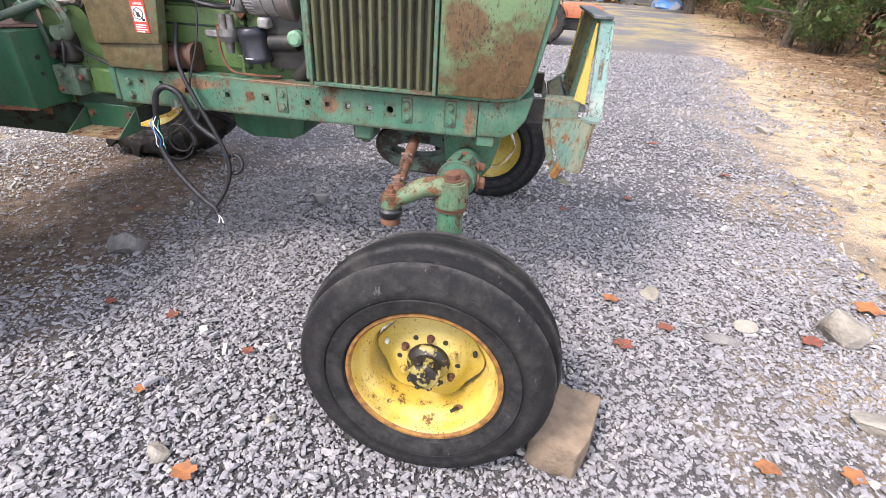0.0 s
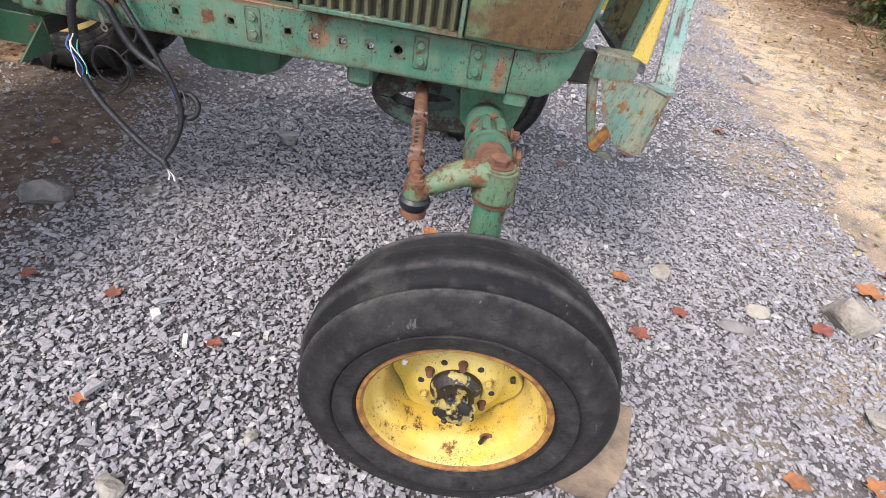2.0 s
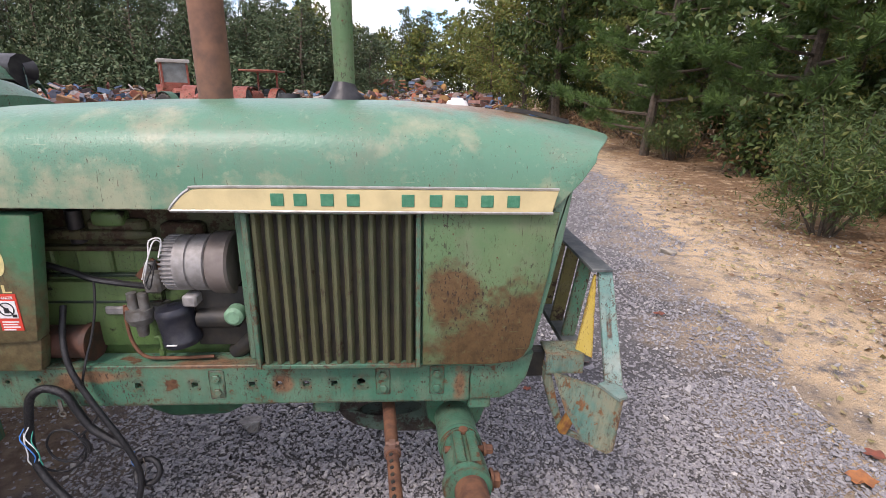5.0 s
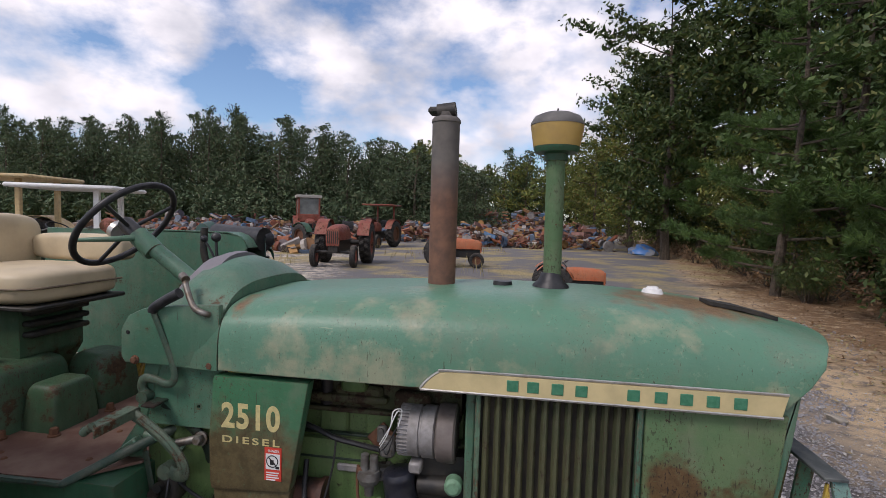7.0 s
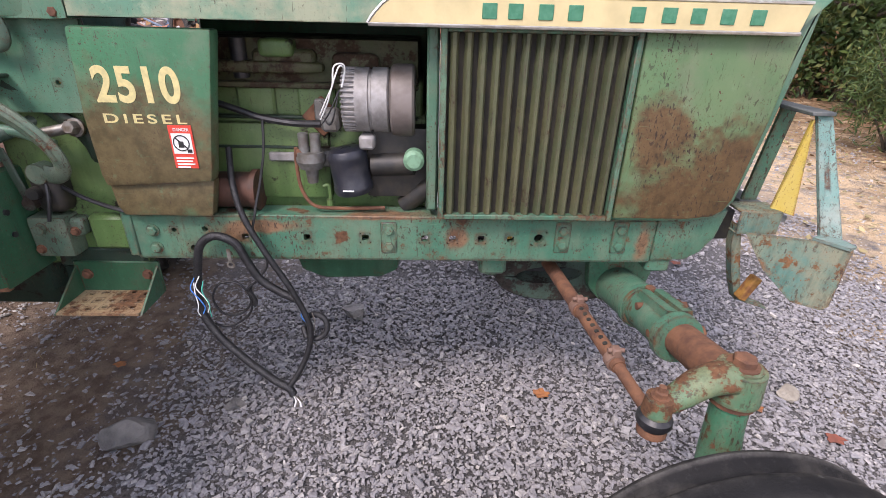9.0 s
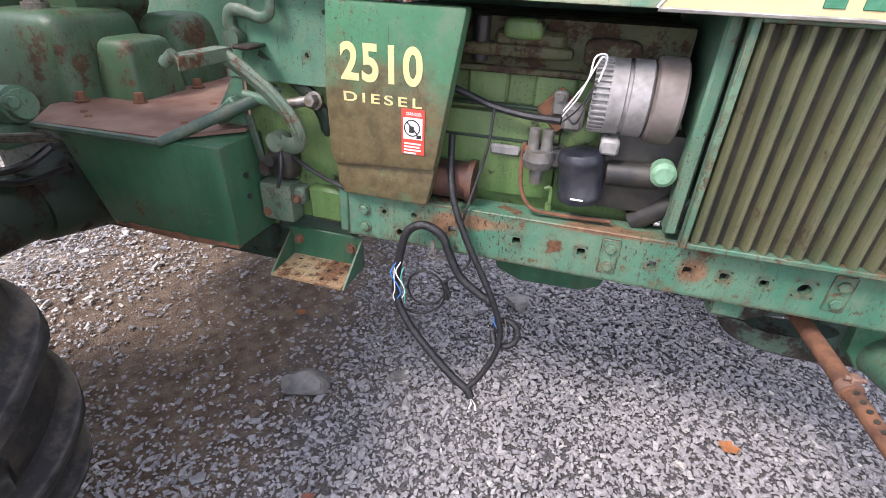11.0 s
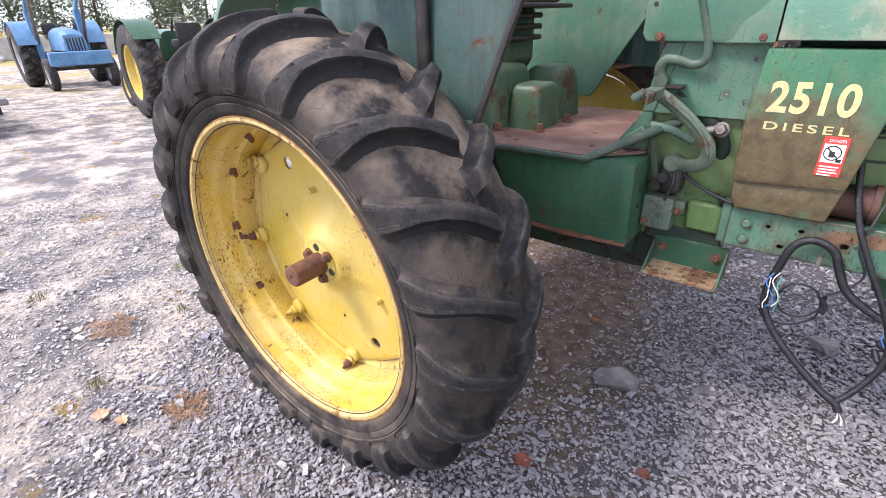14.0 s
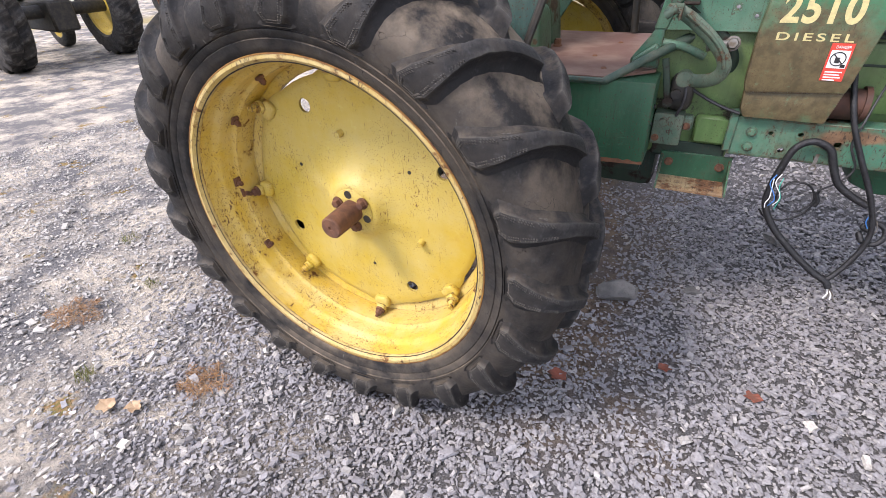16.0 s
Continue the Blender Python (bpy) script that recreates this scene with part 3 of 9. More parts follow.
def box(bm, lo, hi, bev=0.004, m=None, seg=1):
    r = bmesh.ops.create_cube(bm, size=1.0)
    vs = r["verts"]
    c, d = (Vector(lo) + Vector(hi)) / 2, Vector(hi) - Vector(lo)
    for v in vs:
        v.co = Vector((v.co.x * d.x, v.co.y * d.y, v.co.z * d.z)) + c
    if bev:
        es = list({e for v in vs for e in v.link_edges})
        out = bmesh.ops.bevel(bm, geom=es, offset=bev, segments=seg, affect="EDGES", profile=0.7)
        vs = list({v for f in out["faces"] for v in f.verts} | {v for v in vs if v.is_valid})
    if m is not None:
        bmesh.ops.transform(bm, matrix=m, verts=vs)
    return vs


def hull(bm, rings):
    """Closed rings joined into one capped body."""
    vs = [[bm.verts.new(p) for p in ring] for ring in rings]
    n = len(vs[0])
    for a, b in zip(vs, vs[1:]):
        for k in range(n):
            bm.faces.new((a[k], a[(k + 1) % n], b[(k + 1) % n], b[k]))
    bm.faces.new(vs[0][::-1])
    bm.faces.new(vs[-1])


def pillow(bm, lo, hi, e=4.0, nu=28, nv=16):
    """Soft rounded block between two corners."""
    c, h = (Vector(lo) + Vector(hi)) / 2, (Vector(hi) - Vector(lo)) / 2
    pw = lambda v: math.copysign(abs(v) ** (2 / e), v)
    rings = []
    for j in range(1, nv):
        b = -math.pi / 2 + math.pi * j / nv
        rings.append([(c.x + h.x * pw(math.cos(b)) * pw(math.cos(2 * math.pi * i / nu)), c.y + h.y * pw(math.cos(b)) * pw(math.sin(2 * math.pi * i / nu)), c.z + h.z * pw(math.sin(b))) for i in range(nu)])
    hull(bm, rings)


def cyl(bm, p0, p1, r0, r1=None, seg=20, caps=True):
    r1 = r0 if r1 is None else r1
    p0, p1 = Vector(p0), Vector(p1)
    d = p1 - p0
    q = d.to_track_quat("Z", "Y").to_matrix().to_4x4()
    r = bmesh.ops.create_cone(bm, cap_ends=caps, segments=seg, radius1=r0, radius2=max(r1, 1e-4), depth=d.length)
    bmesh.ops.transform(bm, matrix=Matrix.Translation((p0 + p1) / 2) @ q, verts=r["verts"])
    return r["verts"]


def bolt(bm, at, axis, r=0.011, h=0.01):
    """Hexagon head on a round washer, one closed shape."""
    q = Vector((0, 0, 1)).rotation_difference(Vector(axis).normalized()).to_matrix()
    rings = []
    for kind, rad, z in ((0, 1.45, -0.002), (0, 1.45, h * 0.22), (1, 1.08, h * 0.24), (1, 1.08, h * 0.86), (1, 0.9, h)):
        ring = []
        for k in range(12):
            a = 2 * math.pi * k / 12
            rr = r * rad * ((1.0 if k % 2 == 0 else 0.866) if kind else 1.0)
            ring.append(tuple(Vector(at) + q @ Vector((rr * math.cos(a), rr * math.sin(a), z))))
        rings.append(ring)
    hull(bm, rings)


def smooth_path(pts, n=6):
    """A Catmull-Rom line through the points."""
    P = [Vector(p) for p in pts]
    P = [P[0] * 2 - P[1]] + P + [P[-1] * 2 - P[-2]]
    out = []
    for i in range(1, len(P) - 2):
        for k in range(n):
            t = k / n
            a, b, c, d = P[i - 1], P[i], P[i + 1], P[i + 2]
            out.append(0.5 * ((2 * b) + (c - a) * t + (2 * a - 5 * b + 4 * c - d) * t * t + (3 * b - a - 3 * c + d) * t ** 3))
    out.append(P[-2])
    return out


def tube(bm, pts, r, seg=10, n=6, flat=None, closed=False):
    """A round bar along a line; r may be one radius or one for each end; flat squeezes it along a direction."""
    path = smooth_path(pts, n) if n > 1 else [Vector(p) for p in pts]
    rr = r if isinstance(r, tuple) else (r, r)
    rings = []
    prev = None
    N = len(path)
    for i, p in enumerate(path):
        t = (path[min(i + 1, N - 1)] - path[max(i - 1, 0)]).normalized()
        if prev is None:
            u = t.orthogonal().normalized()
        else:
            u = (prev - t * prev.dot(t)).normalized()
        prev = u
        w = t.cross(u)
        rad = rr[0] + (rr[1] - rr[0]) * i / max(1, N - 1)
        ring = []
        for k in range(seg):
            a = 2 * math.pi * k / seg
            o = (u * math.cos(a) + w * math.sin(a)) * rad
            if flat:
                f = Vector(flat[0]).normalized()
                o = o - f * o.dot(f) * (1 - flat[1])
            ring.append(bm.verts.new(p + o))
        rings.append(ring)
    for a, b in zip(rings, rings[1:]):
        for k in range(seg):
            bm.faces.new((a[k], a[(k + 1) % seg], b[(k + 1) % seg], b[k]))
    bm.faces.new(rings[0][::-1])
    bm.faces.new(rings[-1])
    return [v for r_ in rings for v in r_]


def lathe(bm, prof, m=None, seg=64, close=True):
    """Turns (radius, along) pairs about the y axis; close joins the last to the first."""
    rings = []
    for r, a in prof:
        rings.append([bm.verts.new((r * math.cos(2 * math.pi * k / seg), a, r * math.sin(2 * math.pi * k / seg))) for k in range(seg)])
    pairs = list(zip(rings, rings[1:])) + ([(rings[-1], rings[0])] if close else [])
    for a, b in pairs:
        for k in range(seg):
            bm.faces.new((a[k], a[(k + 1) % seg], b[(k + 1) % seg], b[k]))
    vs = [v for r in rings for v in r]
    if m is not None:
        bmesh.ops.transform(bm, matrix=m, verts=vs)
    return vs


def prism(bm, pts, y0, y1, bev=0.0, seg=1):
    """A polygon of (x, z) pairs given depth from y0 to y1."""
    lo = [bm.verts.new((x, y0, z)) for x, z in pts]
    hi = [bm.verts.new((x, y1, z)) for x, z in pts]
    fs = [bm.faces.new(lo), bm.faces.new(hi[::-1])]
    n = len(pts)
    for i in range(n):
        fs.append(bm.faces.new((lo[i], hi[i], hi[(i + 1) % n], lo[(i + 1) % n])))
    if bev:
        bmesh.ops.recalc_face_normals(bm, faces=fs)
        es = list({e for f in fs for e in f.edges})
        bmesh.ops.bevel(bm, geom=es, offset=bev, segments=seg, affect="EDGES", profile=0.6)
    return lo + hi


def holed_plate(bm, u0, u1, v0, v1, y0, y1, holes):
    """A plate in the xz plane, from y0 to y1, with holes (u, v, half size, sides) through it."""
    cols = sorted({u0, u1} | {round(h[0] - h[2] * 1.6, 4) for h in holes} | {round(h[0] + h[2] * 1.6, 4) for h in holes})
    for a, b in zip(cols, cols[1:]):
        hs = sorted((h for h in holes if a - 1e-4 <= h[0] <= b + 1e-4 and abs((a + b) / 2 - h[0]) < 2e-3), key=lambda h: h[1])
        z = v0
        for h in hs:
            box(bm, (a, y0, z), (b, y1, h[1] - h[2] * 1.6), 0)
            cu, cv, s, k = h
            o = s * 1.6
            n = 16
            rings = []
            for y in (y0, y1):
                outer, inner = [], []
                for i in range(n):
                    t = 2 * math.pi * (i + 0.5) / n
                    cx, cz = math.cos(t), math.sin(t)
                    q = 1 / max(abs(cx), abs(cz))
                    outer.append(bm.verts.new((cu + (b - a) / 2 * cx * q, y, cv + o * cz * q)))
                    g = s * (q if k == 4 else 1.0)
                    inner.append(bm.verts.new((cu + cx * g, y, cv + cz * g)))
                rings.append((outer, inner))
            for i in range(n):
                j = (i + 1) % n
                for outer, inner in rings:
                    bm.faces.new((outer[i], outer[j], inner[j], inner[i]))
                bm.faces.new((rings[0][1][i], rings[0][1][j], rings[1][1][j], rings[1][1][i]))
            z = h[1] + h[2] * 1.6
        box(bm, (a, y0, z), (b, y1, v1), 0)


def loft(bm, sections, caps=True):
    rows = [[bm.verts.new(p) for p in s] for s in sections]
    for a, b in zip(rows, rows[1:]):
        for k in range(len(a) - 1):
            bm.faces.new((a[k], a[k + 1], b[k + 1], b[k]))
    if caps:
        bm.faces.new(rows[0])
        bm.faces.new(rows[-1][::-1])
    return [v for r in rows for v in r]


def arch(x, w, ztop, zbot, cy, corner=3.2, n=22, bulge=0.0):
    """Half a rounded box section across the machine, from one lower edge over the top to the other."""
    out = []
    for i in range(n + 1):
        t = math.pi * i / n
        c, s = math.cos(t), math.sin(t)
        yy = -w * math.copysign(abs(c) ** (2 / corner), c)
        zz = zbot + (ztop - zbot) * abs(s) ** (2 / corner)
        out.append((x + bulge * (1 - (yy / w) ** 2), cy + yy, zz))
    return out


def text_part(body, size, at, material, parent, name, width=None, depth=0.0005, bold=0.0, spacing=1.0):
    """Letters standing on a face that looks towards -y."""
    cu = bpy.data.curves.new(name, "FONT")
    cu.body, cu.size, cu.extrude, cu.align_x, cu.align_y, cu.offset = body, size, depth, "CENTER", "CENTER", bold
    cu.space_character = spacing
    tmp = bpy.data.objects.new(name, cu)
    scene.collection.objects.link(tmp)
    dg = bpy.context.evaluated_depsgraph_get()
    me = bpy.data.meshes.new_from_object(tmp.evaluated_get(dg))
    bpy.data.objects.remove(tmp)
    bpy.data.curves.remove(cu)
    me.name = name
    xs = [v.co.x for v in me.vertices]
    k = (width / (max(xs) - min(xs))) if width else 1.0
    me.transform(Matrix.Translation(at) @ Matrix.Rotation(radians(90), 4, "X") @ Matrix.Diagonal((k, 1, 1, 1)))
    me.materials.clear()
    me.materials.append(material)
    ob = new(name, me)
    ob.parent = parent
    if parent.name in BASE:
        ob.matrix_parent_inverse = Matrix.Translation(-BASE[parent.name])
    return ob


# ---- ground ----
def ground():
    """One sheet, fine near the machine, out to the horizon."""
    bm = bmesh.new()
    ax = [-900, -300, -120, -60, -35, -20, -12, -8, -5, -3] + [-2 + 0.25 * i for i in range(33)] + [7, 9, 12, 20, 40, 90, 300, 900]
    ay = [-900, -300, -100, -40, -15, -7, -4] + [-3 + 0.25 * i for i in range(25)] + [4, 6, 9, 13, 20, 30, 45, 70, 150, 400, 900]
    grid = [[bm.verts.new((x, y, 0.012 * noise.noise((x * 0.7, y * 0.7, 0)) + (0 if max(abs(x), abs(y)) < 12 else 0))) for y in ay] for x in ax]
    for i in range(len(ax) - 1):
        for j in range(len(ay) - 1):
            bm.faces.new((grid[i][j], grid[i + 1][j], grid[i + 1][j + 1], grid[i][j + 1]))
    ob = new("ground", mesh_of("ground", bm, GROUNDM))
    return tagged(ob, "grey crushed-stone yard with sandy dirt and leaf litter at its edge", "ground", kind="structure")


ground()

# ---- the machine ----
CY = 0.05
tractor = thing("tractor", (1.2, CY, 0), "weathered faded green farm tractor with yellow wheels, standing on gravel", "tractor")


def hood():
    bm = bmesh.new()
    st = [(1.09, 0.362, 1.598, 1.385, 4.2, 0), (1.25, 0.37, 1.618, 1.385, 3.8, 0), (1.6, 0.372, 1.640, 1.385, 3.6, 0), (2.0, 0.372, 1.650, 1.385, 3.6, 0), (2.3, 0.37, 1.648, 1.385, 3.5, 0.0),
          (2.5, 0.366, 1.637, 1.385, 3.4, 0.0), (2.62, 0.364, 1.622, 1.385, 3.4, 0.02), (2.70, 0.361, 1.604, 1.392, 3.4, 0.05), (2.765, 0.356, 1.583, 1.462, 3.2, 0.09), (2.800, 0.348, 1.566, 1.512, 3.0, 0.12)]
    loft(bm, [arch(x, w, zt, zb, CY, c, 28, b) for x, w, zt, zb, c, b in st], caps=False)
    ob = part("hood", bm, HOODM, tractor, "faded green engine hood with pale worn patches")
    so = ob.modifiers.new("thickness", "SOLIDIFY")
    so.thickness, so.offset = 0.006, -1
    bm = bmesh.new()
    hull(bm, [[(x, y, z - 0.012), (x, y, z), (x, y + 0.085, z), (x, y + 0.085, z - 0.012)] for x, y, z in ((2.600, -0.055, 1.640), (2.690, -0.068, 1.628), (2.785, -0.085, 1.606))])
    part("nose_plate", bm, IRON, ob, "thin dark iron plate on the nose of the hood")
    # cream side strip with dull metal edges and dark letter blocks
    y = CY - 0.372
    bm = bmesh.new()
    prism(bm, [(1.735, 1.386), (1.75, 1.405), (1.768, 1.424), (1.79, 1.436), (1.82, 1.441), (2.70, 1.443), (2.688, 1.386)], y - 0.010, y + 0.03, 0.002)
    strip = part("side_strip", bm, TAN, tractor, "long cream hood strip")
    bm = bmesh.new()
    tube(bm, [(1.735, y - 0.008, 1.384), (2.0, y - 0.008, 1.384), (2.4, y - 0.008, 1.384), (2.69, y - 0.008, 1.384)], 0.0045, 6, 3)
    tube(bm, [(1.733, y - 0.008, 1.386), (1.75, y - 0.008, 1.408), (1.785, y - 0.008, 1.437), (1.83, y - 0.008, 1.444), (2.2, y - 0.008, 1.446), (2.70, y - 0.008, 1.446)], 0.004, 6, 4)
    part("strip_trim", bm, CHROME, strip, "dull metal edge trim")
    for x in (1.996, 2.052, 2.118, 2.182, 2.318, 2.388, 2.452, 2.518, 2.585):
        bm = bmesh.new()
        box(bm, (x - 0.016, y - 0.0125, 1.399), (x + 0.016, y - 0.009, 1.430), 0.001)
        part("letter_block", bm, LETGREEN, strip, "dark green letter block")


def cowl():
    bm = bmesh.new()
    st = [(0.742, 0.30, 1.515, 1.39, 3.0), (0.76, 0.325, 1.545, 1.38, 3.0), (0.82, 0.335, 1.61, 1.378, 2.7), (0.90, 0.34, 1.695, 1.378, 2.3), (0.97, 0.345, 1.712, 1.378, 2.3), (1.04, 0.352, 1.69, 1.378, 2.5), (1.085, 0.36, 1.64, 1.380, 3.2)]
    loft(bm, [arch(x, w, zt, zb, CY, c, 28) for x, w, zt, zb, c in st])
    cw = part("dash_cowl", bm, GREEN, tractor, "rounded green dash cowl behind the hood")
    bm = bmesh.new()
    loft(bm, [arch(x, w, zt, 1.55, CY, c, 18) for x, w, zt, c in ((0.80, 0.17, 1.64, 2.4), (0.87, 0.2, 1.708, 2.4), (0.93, 0.21, 1.728, 2.4), (0.955, 0.20, 1.724, 2.4))])
    part("dash_top", bm, PURPLEGREY, cw, "dark crackled dash top")
    for x, z in ((0.79, 1.392), (1.055, 1.392)):
        bm = bmesh.new()
        bolt(bm, (x, -0.297, z), (0, -1, 0), 0.010, 0.012)
        part("bolt", bm, RUST, cw)
    bm = bmesh.new()
    cyl(bm, (0.765, -0.28, 1.48), (0.765, -0.2975, 1.48), 0.007, seg=10)
    part("hole", bm, BLACK, cw)
    for y0, y1 in ((-0.296, -0.27), (CY + 0.325, CY + 0.345)):
        bm = bmesh.new()
        prism(bm, [(0.737, 1.40), (0.75, 1.379), (1.083, 1.379), (1.083, 1.585), (0.93, 1.575), (0.82, 1.56), (0.765, 1.535), (0.738, 1.49)], y0, y1, 0.008, 2)
        part("cowl_side", bm, GREEN, cw)
    # side cover below the cowl and the firewall plate
    bm = bmesh.new()
    holed_plate(bm, 0.80, 1.075, 1.17, 1.378, -0.262, -0.250, [(1.045, 1.215, 0.006, 12), (1.045, 1.335, 0.006, 12), (0.99, 1.24, 0.006, 12)])
    part("side_cover", bm, GREEN, tractor, "green side cover plate under the cowl")
    bm = bmesh.new()
    prism(bm, [(0.80, 1.17), (0.86, 1.378), (0.80, 1.378), (0.76, 1.17)], -0.266, -0.05, 0.004)
    part("front_plate", bm, GREEN, tractor)
    # clutch housing
    bm = bmesh.new()
    box(bm, (0.78, -0.235, 0.74), (1.075, CY + 0.28, 1.172), 0.02, seg=2)
    box(bm, (0.95, -0.262, 0.80), (1.08, -0.22, 0.90), 0.01)
    part("clutch_housing", bm, ENGINE, tractor, "light green clutch housing")
    bm = bmesh.new()
    box(bm, (0.815, -0.290, 0.790), (0.915, -0.19, 0.905), 0.014, seg=2)
    box(bm, (0.90, -0.275, 0.845), (0.945, -0.21, 0.895), 0.008)
    cyl(bm, (0.85, -0.288, 0.875), (0.85, -0.305, 0.875), 0.014, seg=8)
    vh = part("valve_housing", bm, PALEGREENM, tractor, "worn pale green valve casting")
    for a in ((0.925, -0.275, 0.862), (0.832, -0.290, 0.815)):
        bm = bmesh.new()
        bolt(bm, a, (0, -1, 0), 0.009, 0.010)
        part("bolt", bm, RUST, vh)
    bm = bmesh.new()
    pillow(bm, (0.845, -0.285, 0.91), (0.925, -0.20, 1.035), 3.5, 20, 12)
    cyl(bm, (0.87, -0.285, 0.975), (0.87, -0.305, 0.975), 0.016, seg=12)
    part("switch_body", bm, IRON, tractor, "greasy black switch body")
    bm = bmesh.new()
    tube(bm, [(0.90, -0.26, 0.995), (0.96, -0.275, 0.965), (1.02, -0.28, 0.94), (1.075, -0.285, 0.925)], 0.0055, 8, 5)
    tube(bm, [(0.89, -0.27, 1.02), (0.90, -0.295, 0.96), (0.885, -0.30, 0.90)], 0.005, 8, 5)
    part("cable", bm, BLACK, tractor)
    bm = bmesh.new()
    bolt(bm, (1.0, -0.262, 1.135), (0, -1, 0.2), 0.016, 0.03)
    cyl(bm, (0.985, -0.27, 1.135), (0.93, -0.29, 1.125), 0.013, seg=12)
    part("fitting", bm, STEEL, tractor)


def badge_panel():
    bm = bmesh.new()
    prism(bm, [(1.072, 1.366), (1.388, 1.366), (1.335, 1.055), (1.328, 1.015), (1.066, 1.0), (1.06, 1.03), (1.058, 1.175)], -0.312, -0.262, 0.010, 2)
    prism(bm, [(1.066, 1.004), (1.329, 1.018), (1.308, 0.918), (1.084, 0.918), (1.07, 0.945)], -0.300, -0.262, 0.008, 2)
    p = part("badge_panel", bm, PANELM, tractor, "rust-stained green side panel with cream number and a red warning decal")
    text_part("2510", 0.108, (1.2, -0.3126, 1.241), NUMCREAM, p, "number", 0.194, bold=0.0032, spacing=1.1)
    text_part("DIESEL", 0.030, (1.2, -0.3126, 1.168), NUMCREAM, p, "word", 0.190, bold=0.0004, spacing=1.35)
    bm = bmesh.new()
    box(bm, (1.249, -0.3145, 1.052), (1.304, -0.3120, 1.156), 0)
    d = part("warning_decal", bm, RED, tractor, "red and white danger decal")
    bm = bmesh.new()
    box(bm, (1.2535, -0.3156, 1.088), (1.2995, -0.3144, 1.137), 0)
    part("white_field", bm, WHITE, d)
    bm = bmesh.new()
    lathe(bm, [(0.017, -0.0006), (0.0195, -0.0006), (0.0195, 0.0006), (0.017, 0.0006)], Matrix.Translation((1.275, -0.3162, 1.114)), 24)
    box(bm, (-0.017, -0.0006, -0.0015), (0.017, 0.0006, 0.0015), 0, Matrix.Translation((1.275, -0.3164, 1.114)) @ Matrix.Rotation(radians(45), 4, "Y"))
    box(bm, (1.268, -0.3163, 1.103), (1.28, -0.3155, 1.118), 0)
    box(bm, (1.286, -0.3163, 1.091), (1.297, -0.3155, 1.099), 0)
    part("symbol", bm, BLACK, d)
    text_part("DANGER", 0.011, (1.279, -0.3152, 1.1455), WHITE, d, "word", 0.036, 0.0005)
    for i in range(4):
        bm = bmesh.new()
        box(bm, (1.255, -0.3153, 1.079 - 0.0075 * i - 0.0035), (1.297 - (0.012 if i == 3 else 0.004 * (i % 2)), -0.3146, 1.079 - 0.0075 * i), 0)
        part("text_line", bm, WHITE, d)


def grille():
    bm = bmesh.new()
    y0, y1 = -0.312, -0.285
    for a, b, c, d in ((1.893, 1.908, 0.923, 1.384), (2.338, 2.352, 0.923, 1.384), (1.908, 2.338, 0.923, 0.936), (1.908, 2.338, 1.372, 1.384)):
        box(bm, (a, y0, c), (b, y1, d), 0.002)
    g = part("grille", bm, TEAL, tractor, "upright slatted side grille in a green frame")
    # near-black brown sheet that closes the gaps behind the slats
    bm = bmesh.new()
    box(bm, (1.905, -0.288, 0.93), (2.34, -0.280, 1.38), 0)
    part("backing", bm, plain("dark_grille_back", (0.018, 0.016, 0.012), (0.04, 0.033, 0.02), 20, 0.8), g)
    N = 13
    for i in range(N):
        x = 1.908 + (i + 0.5) * 0.43 / N
        bm = bmesh.new()
        y = -0.298
        loft(bm, [[(x - 0.011, y + 0.012, z), (x - 0.0085, y - 0.004, z), (x - 0.004, y - 0.010, z), (x + 0.004, y - 0.010, z), (x + 0.0085, y - 0.004, z), (x + 0.011, y + 0.012, z)] for z in (0.937, 1.371)], caps=False)
        part("slat", bm, SLATM, g)


def nose():
    bm = bmesh.new()
    prism(bm, [(2.352, 1.384), (2.70, 1.384), (2.735, 1.46), (2.752, 1.46), (2.735, 1.30), (2.715, 1.18), (2.678, 0.975), (2.64, 0.93), (2.56, 0.916), (2.352, 0.92)], -0.300, CY + 0.35, 0.012, 2)
    n = part("nose_shell", bm, GREEN, tractor, "green front shell around the radiator")
    bm = bmesh.new()
    prism(bm, [(2.358, 1.382), (2.716, 1.382), (2.70, 1.204), (2.664, 0.985), (2.648, 0.955), (2.622, 0.938), (2.554, 0.930), (2.358, 0.930)], -0.309, -0.290, 0.005, 2)
    part("side_panel", bm, RUSTGREEN, n, "green side panel with a large brown rust stain")


